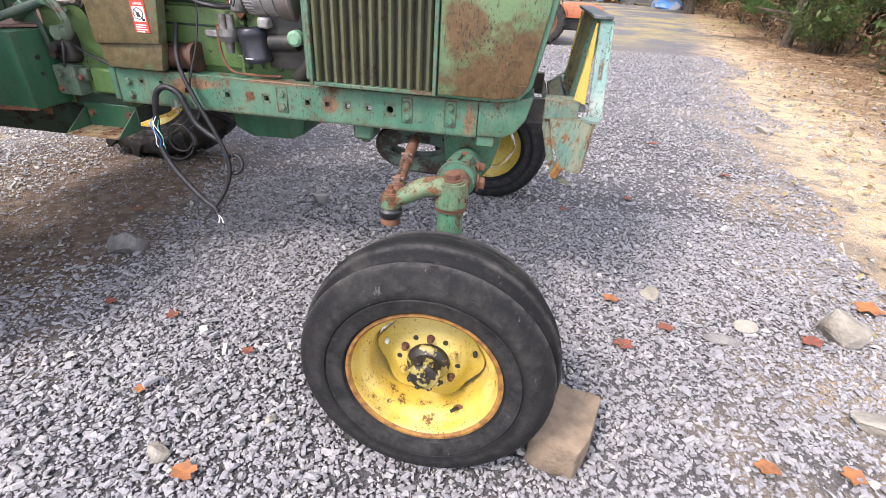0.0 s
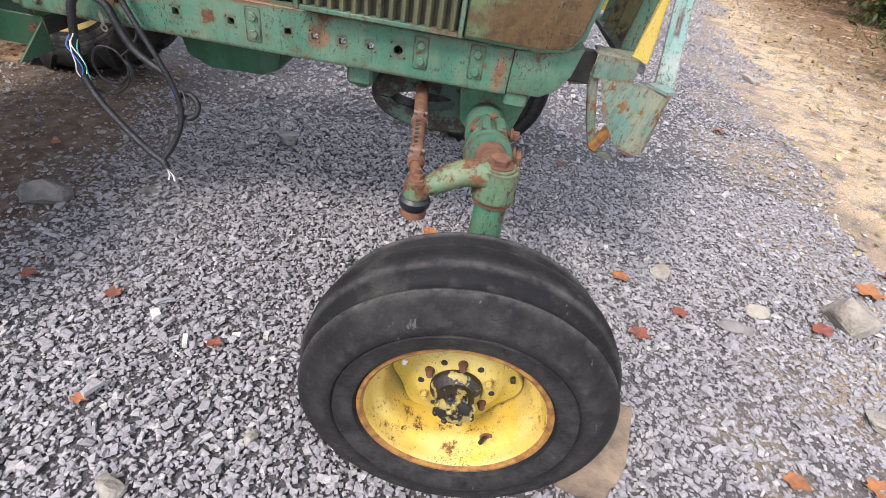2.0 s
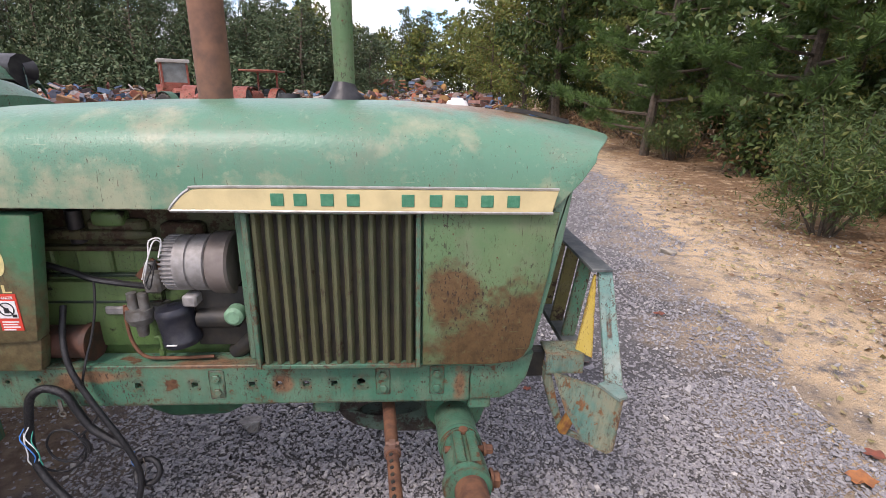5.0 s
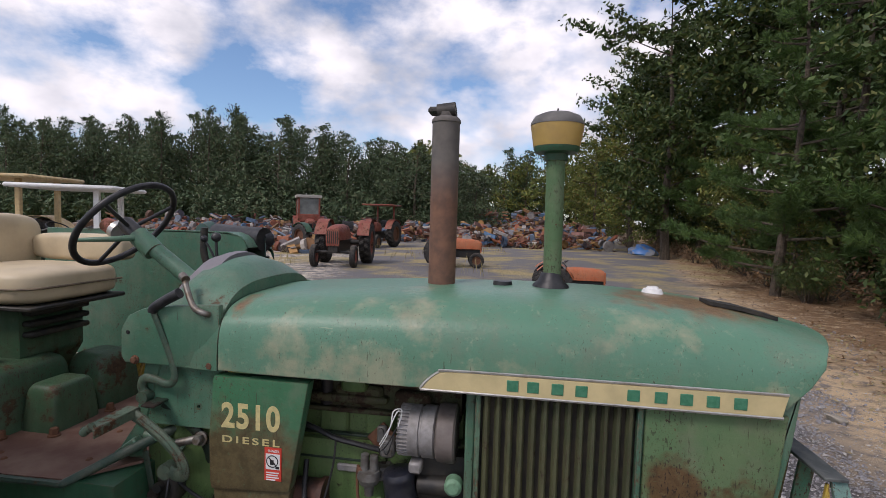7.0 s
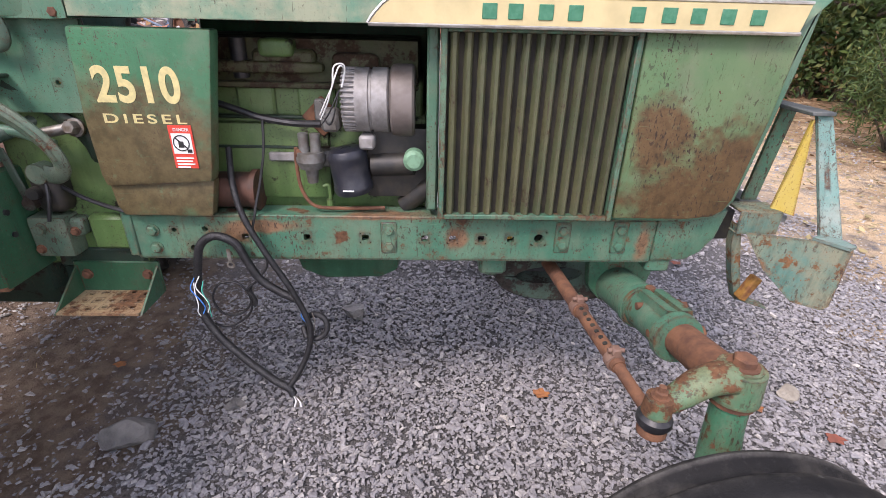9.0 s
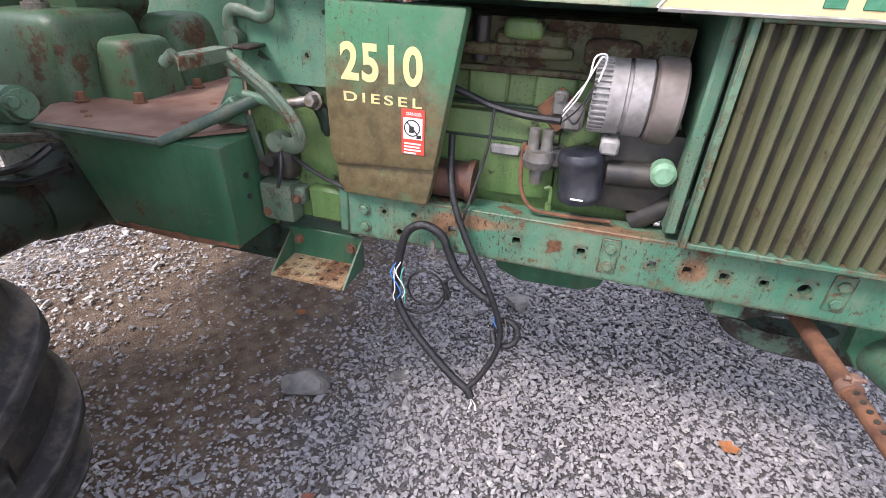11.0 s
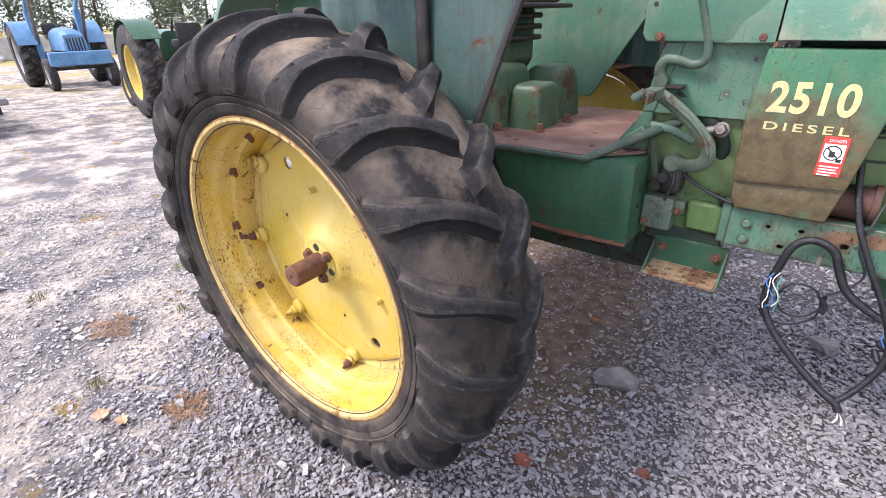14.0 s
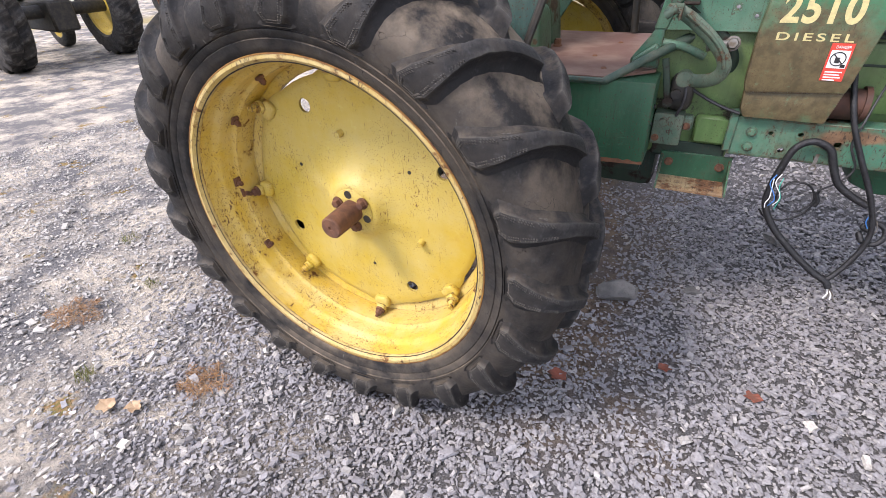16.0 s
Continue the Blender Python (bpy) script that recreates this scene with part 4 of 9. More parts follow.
def frame_rail():
    bm = bmesh.new()
    sq = [(x, 0.848, 0.0095, 4) for x in (1.37, 1.537, 1.696, 1.859, 1.937, 2.016, 2.098)]
    holed_plate(bm, 1.068, 2.50, 0.786, 0.906, -0.270, -0.252, sq + [(2.177, 0.851, 0.0135, 16), (1.225, 0.812, 0.0095, 12), (1.265, 0.87, 0.008, 12), (1.182, 0.866, 0.007, 12)])
    box(bm, (1.068, -0.268, 0.900), (2.50, -0.19, 0.912), 0.003)
    box(bm, (1.068, -0.268, 0.778), (2.50, -0.20, 0.790), 0.003)
    r = part("frame_rail", bm, TEAL, tractor, "green side frame rail with holes and bolts, paint chipped to rust")
    bm = bmesh.new()
    prism(bm, [(2.502, 0.788), (2.60, 0.790), (2.64, 0.815), (2.672, 0.862), (2.69, 0.945), (2.60, 0.918), (2.502, 0.910)], -0.272, -0.12, 0.006, 2)
    part("rail_end", bm, TEAL, r, "curved cast front end of the rail")
    for x, za, zb in ((1.126, 0.865, 0.814), (1.761, 0.873, 0.826), (2.242, 0.877, 0.833), (2.402, 0.881, 0.832)):
        for z in (za, zb):
            bm = bmesh.new()
            bolt(bm, (x, -0.270, z), (0, -1, 0), 0.0125, 0.012)
            part("bolt", bm, TEAL, r)
        if x > 1.5:
            bm = bmesh.new()
            box(bm, (x - 0.022, -0.2735, zb - 0.024), (x + 0.022, -0.268, za + 0.024), 0.004)
            part("pad", bm, TEAL, r)
    bm = bmesh.new()
    box(bm, (1.052, -0.276, 0.79), (1.078, -0.24, 0.93), 0.003)
    part("end_plate", bm, TEAL, r)
    # the far rail, rust patch and pan
    bm = bmesh.new()
    box(bm, (1.068, CY + 0.30, 0.786), (2.62, CY + 0.32, 0.906), 0.003)
    part("far_rail", bm, TEAL, tractor)
    bm = bmesh.new()
    box(bm, (2.02, -0.235, 0.715), (2.10, -0.13, 0.79), 0.010)
    cyl(bm, (2.06, -0.19, 0.70), (2.06, -0.19, 0.72), 0.02, seg=6)
    part("mount_block", bm, TEAL, tractor)
    bm = bmesh.new()
    box(bm, (2.50, -0.262, 0.745), (2.57, -0.19, 0.79), 0.006)
    part("mount_block", bm, TEAL, tractor)


def engine():
    bm = bmesh.new()
    box(bm, (1.08, -0.165, 0.80), (1.86, CY + 0.2, 1.155), 0.012, seg=2)
    box(bm, (1.12, -0.185, 0.93), (1.60, -0.15, 1.14), 0.02, seg=2)
    e = part("engine_block", bm, ENGINE, tractor, "yellowish green engine block, oily and dirty")
    bm = bmesh.new()
    box(bm, (1.09, -0.140, 1.15), (1.85, CY + 0.15, 1.24), 0.006)
    part("upper_block", bm, ENGINE, e)
    for z, y in ((1.148, -0.172), (1.072, -0.188)):
        bm = bmesh.new()
        box(bm, (1.10, y, z), (1.60 if z < 1.1 else 1.84, y + 0.02, z + 0.008), 0.002)
        part("seam", bm, GREASY, e)
    bm = bmesh.new()
    box(bm, (-0.038, -0.006, -0.038), (0.038, 0.006, 0.038), 0.003, Matrix.Translation((1.588, -0.182, 1.158)) @ Matrix.Rotation(radians(45), 4, "Y"))
    part("gasket_plate", bm, RUST, e, "rusty diamond-shaped plate")
    bm = bmesh.new()
    box(bm, (1.572, -0.204, 1.150), (1.604, -0.186, 1.205), 0.005)
    cyl(bm, (1.588, -0.204, 1.192), (1.588, -0.212, 1.192), 0.009, seg=6)
    part("alternator_strap", bm, PUMPM, e)
    for x in (1.2, 1.36, 1.52, 1.66):
        bm = bmesh.new()
        box(bm, (x, -0.156, 1.15), (x + 0.10, -0.12, 1.238), 0.016, seg=3)
        part("port_casting", bm, ENGINE, e)
    bm = bmesh.new()
    box(bm, (1.1, -0.15, 1.235), (1.84, CY + 0.18, 1.345), 0.012, seg=2)
    box(bm, (1.42, -0.175, 1.265), (1.58, -0.14, 1.32), 0.01)
    box(bm, (1.1, -0.17, 1.225), (1.84, -0.1, 1.24), 0.003)
    part("cylinder_head", bm, HEADM, e, "dirty olive cylinder head")
    for x0, z0, w, h in ((1.16, 1.27, 0.10, 0.05), (1.44, 1.30, 0.09, 0.045), (1.30, 1.262, 0.30, 0.03), (1.62, 1.255, 0.12, 0.06)):
        bm = bmesh.new()
        pillow(bm, (x0, -0.188, z0), (x0 + w, -0.13, z0 + h), 4.5, 20, 12)
        part("head_casting", bm, HEADM if x0 != 1.44 else ENGINE, e)
    bm = bmesh.new()
    prism(bm, [(1.45, 0.79), (1.80, 0.79), (1.775, 0.68), (1.72, 0.655), (1.55, 0.650), (1.475, 0.68)], -0.15, CY + 0.15, 0.018, 2)
    part("oil_pan", bm, DKGREEN, e, "dark oil pan")
    bm = bmesh.new()
    cyl(bm, (1.27, -0.215, 0.965), (1.40, -0.215, 0.965), 0.048, seg=24)
    cyl(bm, (1.395, -0.215, 0.965), (1.41, -0.215, 0.965), 0.056, seg=24)
    cyl(bm, (1.22, -0.215, 0.965), (1.27, -0.215, 0.965), 0.038, seg=20)
    part("starter_motor", bm, STARTERM, tractor, "rust-red starter motor")
    bm = bmesh.new()
    box(bm, (1.437, -0.196, 1.038), (1.512, -0.184, 1.064), 0.005)
    part("name_plate", bm, ALU, e, "bare metal plate")
    bm = bmesh.new()
    cyl(bm, (1.386, -0.16, 1.25), (1.388, -0.165, 1.345), 0.020, seg=18)
    part("sensor", bm, BLACK, e)
    bm = bmesh.new()
    cyl(bm, (1.386, -0.16, 1.268), (1.386, -0.16, 1.282), 0.0215, seg=18)
    part("sensor_ring", bm, plain("teal_ring", (0.02, 0.35, 0.38), (0.02, 0.3, 0.33), 40), e)
    # lift pump
    bm = bmesh.new()
    for x in (1.545, 1.575):
        cyl(bm, (x, -0.235, 1.075), (x, -0.235, 1.125), 0.014, 0.013, 14)
    cyl(bm, (1.56, -0.235, 1.055), (1.56, -0.235, 1.078), 0.038, 0.034, 20)
    cyl(bm, (1.56, -0.235, 1.035), (1.56, -0.235, 1.055), 0.03, 0.038, 20)
    cyl(bm, (1.56, -0.235, 0.995), (1.56, -0.235, 1.036), 0.014, 0.018, 14)
    box(bm, (1.55, -0.22, 1.03), (1.62, -0.16, 1.075), 0.008)
    part("lift_pump", bm, PUMPM, tractor, "grey cast fuel lift pump")
    bm = bmesh.new()
    cyl(bm, (1.525, -0.24, 1.075), (1.545, -0.238, 1.072), 0.012, seg=8)
    tube(bm, [(1.525, -0.24, 1.09), (1.523, -0.242, 1.05), (1.53, -0.245, 0.98), (1.56, -0.25, 0.935), (1.62, -0.245, 0.925), (1.75, -0.24, 0.926)], 0.005, 8)
    part("fuel_line", bm, RUST, tractor, "brown fuel line")
    bm = bmesh.new()
    tube(bm, [(1.60, -0.23, 0.93), (1.602, -0.23, 0.965), (1.598, -0.23, 0.985), (1.585, -0.23, 0.982)], 0.005, 8)
    cyl(bm, (1.60, -0.23, 0.925), (1.60, -0.23, 0.945), 0.009, seg=8)
    part("drain_tap", bm, ENGINE, tractor)
    # oil filter
    bm = bmesh.new()
    mf = Matrix.Translation((1.661, -0.235, 1.03)) @ Matrix.Rotation(radians(90), 4, "X") @ Matrix.Rotation(radians(8), 4, "Z")
    lathe(bm, [(0.0001, 0.058), (0.012, 0.058), (0.014, 0.060), (0.034, 0.060), (0.046, 0.056), (0.051, 0.047), (0.0525, 0.036), (0.0505, 0.030), (0.050, -0.036), (0.0525, -0.040), (0.0525, -0.052), (0.048, -0.060), (0.0001, -0.060)], mf, 36, close=False)
    f = part("oil_filter", bm, plain("navy_filter_paint", (0.012, 0.014, 0.022), (0.03, 0.03, 0.035), 30, 0.4), tractor, "dark navy spin-on oil filter")
    bm = bmesh.new()
    box(bm, (1.648, -0.2925, 0.988), (1.676, -0.288, 0.991), 0.0004)
    part("print_bar", bm, WHITE, f)
    # alternator
    bm = bmesh.new()
    R = Matrix.Rotation(radians(-90), 4, "Z")
    ma = Matrix.Translation((0, -0.20, 1.205))
    lathe(bm, [(0.0001, 1.654), (0.066, 1.654), (0.073, 1.66), (0.0745, 1.684), (0.079, 1.686), (0.079, 1.718), (0.074, 1.72), (0.074, 1.726), (0.080, 1.728), (0.080, 1.765), (0.070, 1.772), (0.0001, 1.772)], ma @ Matrix.Diagonal((1, 1, 1, 1)) @ R @ Matrix.Diagonal((-1, 1, 1, 1)), 40, close=False)
    a = part("alternator", bm, ALU, tractor, "bright cast aluminium alternator with cooling fins")
    bm = bmesh.new()
    box(bm, (1.653, -0.0028, 0.05), (1.688, 0.0028, 0.0795), 0.001)
    fin = mesh_of("fin", bm, ALU)
    for k in range(38):
        o = new("fin", fin)
        o.parent = a
        o.matrix_basis = ma @ Matrix.Rotation(2 * math.pi * k / 38, 4, "X")
    bm = bmesh.new()
    box(bm, (1.69, -0.26, 1.09), (1.73, -0.2, 1.125), 0.006)
    part("mounting_ear", bm, ALU, a)
    bm = bmesh.new()
    lathe(bm, [(0.0001, 1.772), (0.080, 1.772), (0.087, 1.777), (0.089, 1.788), (0.089, 1.826), (0.082, 1.832), (0.0001, 1.832)], ma @ R @ Matrix.Diagonal((-1, 1, 1, 1)), 40, close=False)
    part("belt_guard", bm, plain("brown_guard", (0.17, 0.145, 0.13), (0.11, 0.09, 0.078), 18, 0.55), a, "brown round belt guard")
    bm = bmesh.new()
    box(bm, (1.60, -0.27, 1.135), (1.645, -0.22, 1.19), 0.008)
    part("regulator", bm, PUMPM, a)
    for j, (c, off) in enumerate(((WHITE, 0.0), (WHITE, 0.012), (BLACK, -0.01), (BLACK, 0.02))):
        bm = bmesh.new()
        tube(bm, [(1.60, -0.262 - off * 0.3, 1.165 + off), (1.625, -0.285, 1.21 + off), (1.64, -0.29, 1.25), (1.658 - off, -0.285, 1.292), (1.668, -0.27, 1.28 + off), (1.66, -0.28, 1.245)] if j < 2 else [(1.60, -0.26, 1.16 + off), (1.63, -0.29, 1.18 - off), (1.655, -0.288, 1.24)], 0.0019, 8)
        part("lead", bm, c, a)
    # water pump, filler neck and cap, bracket
    bm = bmesh.new()
    box(bm, (1.70, -0.22, 0.95), (1.88, -0.05, 1.14), 0.015, seg=2)
    cyl(bm, (1.72, -0.22, 1.04), (1.83, -0.235, 1.05), 0.03, seg=18)
    cyl(bm, (1.80, -0.20, 0.92), (1.88, -0.22, 0.99), 0.026, seg=16)
    part("water_pump", bm, IRON, e, "greasy water pump casting")
    bm = bmesh.new()
    cyl(bm, (1.83, -0.235, 1.066), (1.83, -0.268, 1.066), 0.027, 0.027, 24)
    cyl(bm, (1.83, -0.268, 1.066), (1.83, -0.275, 1.066), 0.027, 0.018, 24)
    part("filler_cap", bm, plain("mint_cap", (0.17, 0.32, 0.20), (0.12, 0.23, 0.14), 60), e, "pale green filler cap")
    # shroud, radiator, inner wall
    bm = bmesh.new()
    box(bm, (1.862, -0.27, 0.93), (1.892, CY + 0.32, 1.385), 0.006)
    part("radiator_shroud", bm, GREEN, tractor)
    bm = bmesh.new()
    box(bm, (1.95, -0.24, 0.93), (2.30, CY + 0.3, 1.40), 0.006)
    part("radiator", bm, IRON, tractor)
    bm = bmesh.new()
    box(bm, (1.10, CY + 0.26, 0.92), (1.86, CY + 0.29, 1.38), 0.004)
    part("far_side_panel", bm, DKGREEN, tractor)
    # loom across the block
    bm = bmesh.new()
    tube(bm, [(1.30, -0.2, 1.20), (1.38, -0.205, 1.175), (1.44, -0.215, 1.158), (1.52, -0.22, 1.147), (1.60, -0.25, 1.152)], 0.009, 8)
    part("engine_loom", bm, BLACK, tractor, "black taped engine wiring")
    # fan belt side and wires at the starter
    bm = bmesh.new()
    tube(bm, [(1.443, -0.22, 1.158), (1.44, -0.235, 1.08), (1.425, -0.25, 1.0), (1.41, -0.275, 0.93), (1.40, -0.29, 0.86), (1.43, -0.30, 0.79), (1.40, -0.30, 0.735), (1.36, -0.30, 0.70)], 0.0035, 8)
    part("thin_wire", bm, BLACK, tractor)


def exhaust_and_air():
    bm = bmesh.new()
    y = CY
    lathe(bm, [(0.049, 1.60), (0.049, 2.212), (0.052, 2.214), (0.052, 2.222), (0.045, 2.232), (0.032, 2.236), (0.032, 2.25), (0.028, 2.25), (0.028, 1.60)], Matrix.Translation((1.731, y, 0)) @ Matrix.Rotation(radians(90), 4, "X") @ Matrix.Diagonal((1, 1, -1, 1)), 40)
    s = part("exhaust_pipe", bm, STACKM, tractor, "tall exhaust stack, grey above and rust brown below")
    bm = bmesh.new()
    cyl(bm, (1.70, y, 2.25), (1.765, y, 2.258), 0.030, 0.030, 20)
    box(bm, (1.668, y - 0.028, 2.243), (1.73, y + 0.028, 2.268), 0.008)
    part("rain_flap", bm, IRON, s, "dark hinged rain flap")
    bm = bmesh.new()
    cyl(bm, (2.121, y, 1.60), (2.117, y, 2.10), 0.031, 0.0315, 28)
    a = part("air_intake", bm, RUSTGREEN, tractor, "green air intake stack with a bowl-shaped pre-cleaner")
    bm = bmesh.new()
    up = lambda prof: lathe(bm, [(r, -z) for r, z in prof], Matrix.Translation((2.117, y, 0)) @ Matrix.Rotation(radians(-90), 4, "X"), 40, close=False)
    up([(0.0001, 2.085), (0.040, 2.085), (0.042, 2.108), (0.072, 2.112), (0.078, 2.125), (0.078, 2.132), (0.06, 2.134)])
    part("collar", bm, DKGREEN, a)
    bm = bmesh.new()
    up([(0.07, 2.13), (0.079, 2.132), (0.089, 2.195), (0.0895, 2.206), (0.08, 2.206)])
    part("bowl", bm, plain("amber_bowl", (0.44, 0.29, 0.08), (0.36, 0.24, 0.08), 12, 0.35), a, "amber pre-cleaner bowl")
    bm = bmesh.new()
    up([(0.0001, 2.248), (0.05, 2.246), (0.078, 2.234), (0.090, 2.214), (0.091, 2.204), (0.08, 2.202)])
    cyl(bm, (2.117, y, 2.246), (2.117, y, 2.264), 0.003, seg=8)
    part("lid", bm, plain("grey_lid", (0.13, 0.125, 0.115), (0.09, 0.085, 0.08), 20, 0.6), a, "dark grey pre-cleaner lid")
    bm = bmesh.new()
    up([(0.0315, 1.70), (0.036, 1.69), (0.044, 1.672), (0.062, 1.655), (0.064, 1.645)])
    part("boot", bm, BLACK, a, "black rubber boot")
    bm = bmesh.new()
    cyl(bm, (1.95, y, 1.64), (1.95, y, 1.662), 0.036, 0.032, 20)
    part("fuel_cap", bm, BLACK, tractor)
    bm = bmesh.new()
    cyl(bm, (2.47, CY + 0.05, 1.63), (2.47, CY + 0.05, 1.652), 0.04, 0.03, 20)
    cyl(bm, (2.47, CY + 0.05, 1.652), (2.47, CY + 0.05, 1.66), 0.022, 0.018, 20)
    part("radiator_cap", bm, WHITE, tractor)


def rear_wheel(side, yflange, tilt):
    """side -1: the near wheel. The wheel turns about its own y axis; outside is -y in its own space."""
    M = Matrix.Translation((0.027, yflange, 0.724)) @ Matrix.Rotation(radians(tilt), 4, "X") @ Matrix.Diagonal((1, -side, 1, 1))
    ear0 = radians(-87)
    edge = lambda t: 0.417 + 0.016 * max(0.0, math.cos(8 * (t - ear0))) ** 0.6 + 0.004 * math.sin(3 * t)
    depth = lambda r: float(np.interp(r, (0.0, 0.082, 0.090, 0.105, 0.125, 0.155, 0.2, 0.3, 0.39, 0.44), (0.148, 0.148, 0.152, 0.168, 0.180, 0.188, 0.192, 0.196, 0.198, 0.202)))
    ridge = lambda r, t: -0.006 * max(0.0, math.cos(4 * (t - radians(72)))) ** 6 * max(0.0, 1 - abs(r - 0.15) / 0.07)
    # dished disc: rings inside, a flat zone pierced by four round holes, a wavy rim edge
    bm = bmesh.new()
    seg = 96
    put = lambda r, t: bm.verts.new((r * math.cos(t), depth(r) + ridge(r, t), r * math.sin(t)))
    rows = [[put(r, 2 * math.pi * k / seg) for k in range(seg)] for r in (0.02, 0.078, 0.084, 0.092, 0.104, 0.115, 0.128, 0.15, 0.18, 0.22, 0.26, 0.295)]
    outer = [[put(r, 2 * math.pi * k / seg) for k in range(seg)] for r in (0.39,)]
    outer.append([put(edge(2 * math.pi * k / seg) - 0.008, 2 * math.pi * k / seg) for k in range(seg)])
    outer.append([bm.verts.new((edge(2 * math.pi * k / seg) * math.cos(2 * math.pi * k / seg), 0.206, edge(2 * math.pi * k / seg) * math.sin(2 * math.pi * k / seg))) for k in range(seg)])
    for ring in (rows, outer):
        for a, b in zip(ring, ring[1:]):
            for k in range(seg):
                bm.faces.new((a[k], a[(k + 1) % seg], b[(k + 1) % seg], b[k]))
    bm.faces.new(rows[0])
    es = [bm.edges.get((rows[-1][k], rows[-1][(k + 1) % seg])) for k in range(seg)] + [bm.edges.get((outer[0][k], outer[0][(k + 1) % seg])) for k in range(seg)]
    for q in range(4):
        c = radians(27 + 90 * q)
        loop = []
        for k in range(24):
            a = 2 * math.pi * k / 24
            x, z = 0.343 * math.cos(c) + 0.0215 * math.cos(a), 0.343 * math.sin(c) + 0.0215 * math.sin(a)
            loop.append(bm.verts.new((x, depth(math.hypot(x, z)), z)))
        es += [bm.edges.new((loop[k], loop[(k + 1) % 24])) for k in range(24)]
    bmesh.ops.triangle_fill(bm, use_beauty=True, use_dissolve=False, edges=es)
    bmesh.ops.transform(bm, matrix=M, verts=bm.verts)
    w = part("rear_wheel", bm, YELLOW, tractor, "yellow rear wheel disc with round holes, in a black lugged tyre")
    so = w.modifiers.new("thickness", "SOLIDIFY")
    so.thickness, so.offset = 0.009, -1
    # rim
    bm = bmesh.new()
    pr = [(0.512, 0.0), (0.508, -0.007), (0.499, -0.0075), (0.493, -0.001), (0.490, 0.012), (0.4895, 0.05), (0.486, 0.060), (0.476, 0.068), (0.4725, 0.080), (0.472, 0.118), (0.468, 0.126), (0.459, 0.132), (0.457, 0.145), (0.457, 0.235), (0.462, 0.245), (0.487, 0.26), (0.49, 0.28), (0.498, 0.295), (0.512, 0.295),
          (0.512, 0.288), (0.5, 0.28), (0.496, 0.25), (0.468, 0.235), (0.468, 0.145), (0.482, 0.12), (0.482, 0.085), (0.497, 0.055), (0.498, 0.02), (0.506, 0.008)]
    lathe(bm, pr, M, 96)
    part("rim", bm, RIMM, w, "deep stepped yellow rim with rust spots")
    bm = bmesh.new()
    lathe(bm, [(0.425, 0.214), (0.4575, 0.205), (0.4575, 0.220), (0.425, 0.226)], M, 72)
    part("rim_felloe", bm, RIMM, w)
    bm = bmesh.new()
    lathe(bm, [(0.5105, 0.0), (0.5085, -0.0085), (0.499, -0.0092), (0.4915, -0.0015), (0.4885, 0.012), (0.492, 0.010), (0.499, -0.004)], M, 96)
    part("rim_lip", bm, LIPM, w, "pale chipped lip of the rim")
    bm = bmesh.new()
    lathe(bm, [(0.5155, 0.002), (0.5125, -0.0085), (0.5095, -0.009), (0.508, -0.006), (0.511, 0.002)], M, 96)
    part("flange_edge", bm, RUSTRIM, w, "rusty outer edge of the rim")
    # ears that clamp the disc to the rim, each with a square-headed bolt
    for k in range(8):
        t = ear0 + 2 * math.pi * k / 8
        bm = bmesh.new()
        pillow(bm, (0.388, 0.176, -0.030), (0.440, 0.208, 0.030), 3.0, 18, 10)
        box(bm, (0.415, 0.164, -0.017), (0.452, 0.186, 0.017), 0.006)
        bmesh.ops.transform(bm, matrix=M @ Matrix.Rotation(-t, 4, "Y"), verts=bm.verts)
        part("rim_clamp", bm, YELLOW, w)
        bm = bmesh.new()
        bolt(bm, (0.437, 0.166, 0.0), (0.25, -1, 0), 0.0125, 0.020)
        cyl(bm, (0.441, 0.150, 0), (0.445, 0.136, 0), 0.0065, seg=10)
        bmesh.ops.transform(bm, matrix=M @ Matrix.Rotation(-t, 4, "Y"), verts=bm.verts)
        part("clamp_bolt", bm, RIMM if k % 3 else RUST, w)
    for k, (t, d) in enumerate(((146, 0.122), (176, 0.118), (-178, 0.135), (-152, 0.122), (120, 0.13), (60, 0.12), (10, 0.13))):
        bm = bmesh.new()
        box(bm, (0.460, d - 0.015, -0.016), (0.470, d + 0.015, 0.016), 0.004)
        cyl(bm, (0.462, d, 0.004), (0.447, d, 0.004), 0.0095, 0.009, seg=6)
        cyl(bm, (0.448, d, 0.004), (0.442, d, 0.004), 0.005, seg=10)
        bmesh.ops.transform(bm, matrix=M @ Matrix.Rotation(-radians(t), 4, "Y"), verts=bm.verts)
        part("rim_nut", bm, RUST, w, "rust-brown nut on the rim wall")
    for t in (98, -25):
        bm = bmesh.new()
        t = radians(t)
        cyl(bm, (0.238 * math.cos(t), 0.172, 0.238 * math.sin(t)), (0.238 * math.cos(t), 0.197, 0.238 * math.sin(t)), 0.0095, 0.013, 14)
        bmesh.ops.transform(bm, matrix=M, verts=bm.verts)
        part("stud", bm, YELLOW, w)
    for t, r_ in ((155, 0.245), (36, 0.24), (-87, 0.241)):
        bm = bmesh.new()
        t = radians(t)
        cyl(bm, (r_ * math.cos(t), depth(r_) - 0.0012, r_ * math.sin(t)), (r_ * math.cos(t), depth(r_) + 0.004, r_ * math.sin(t)), 0.0062, seg=12)
        bmesh.ops.transform(bm, matrix=M, verts=bm.verts)
        part("dark_hole", bm, IRON, w)
    # hub ring, shaft, hub bolts
    bm = bmesh.new()
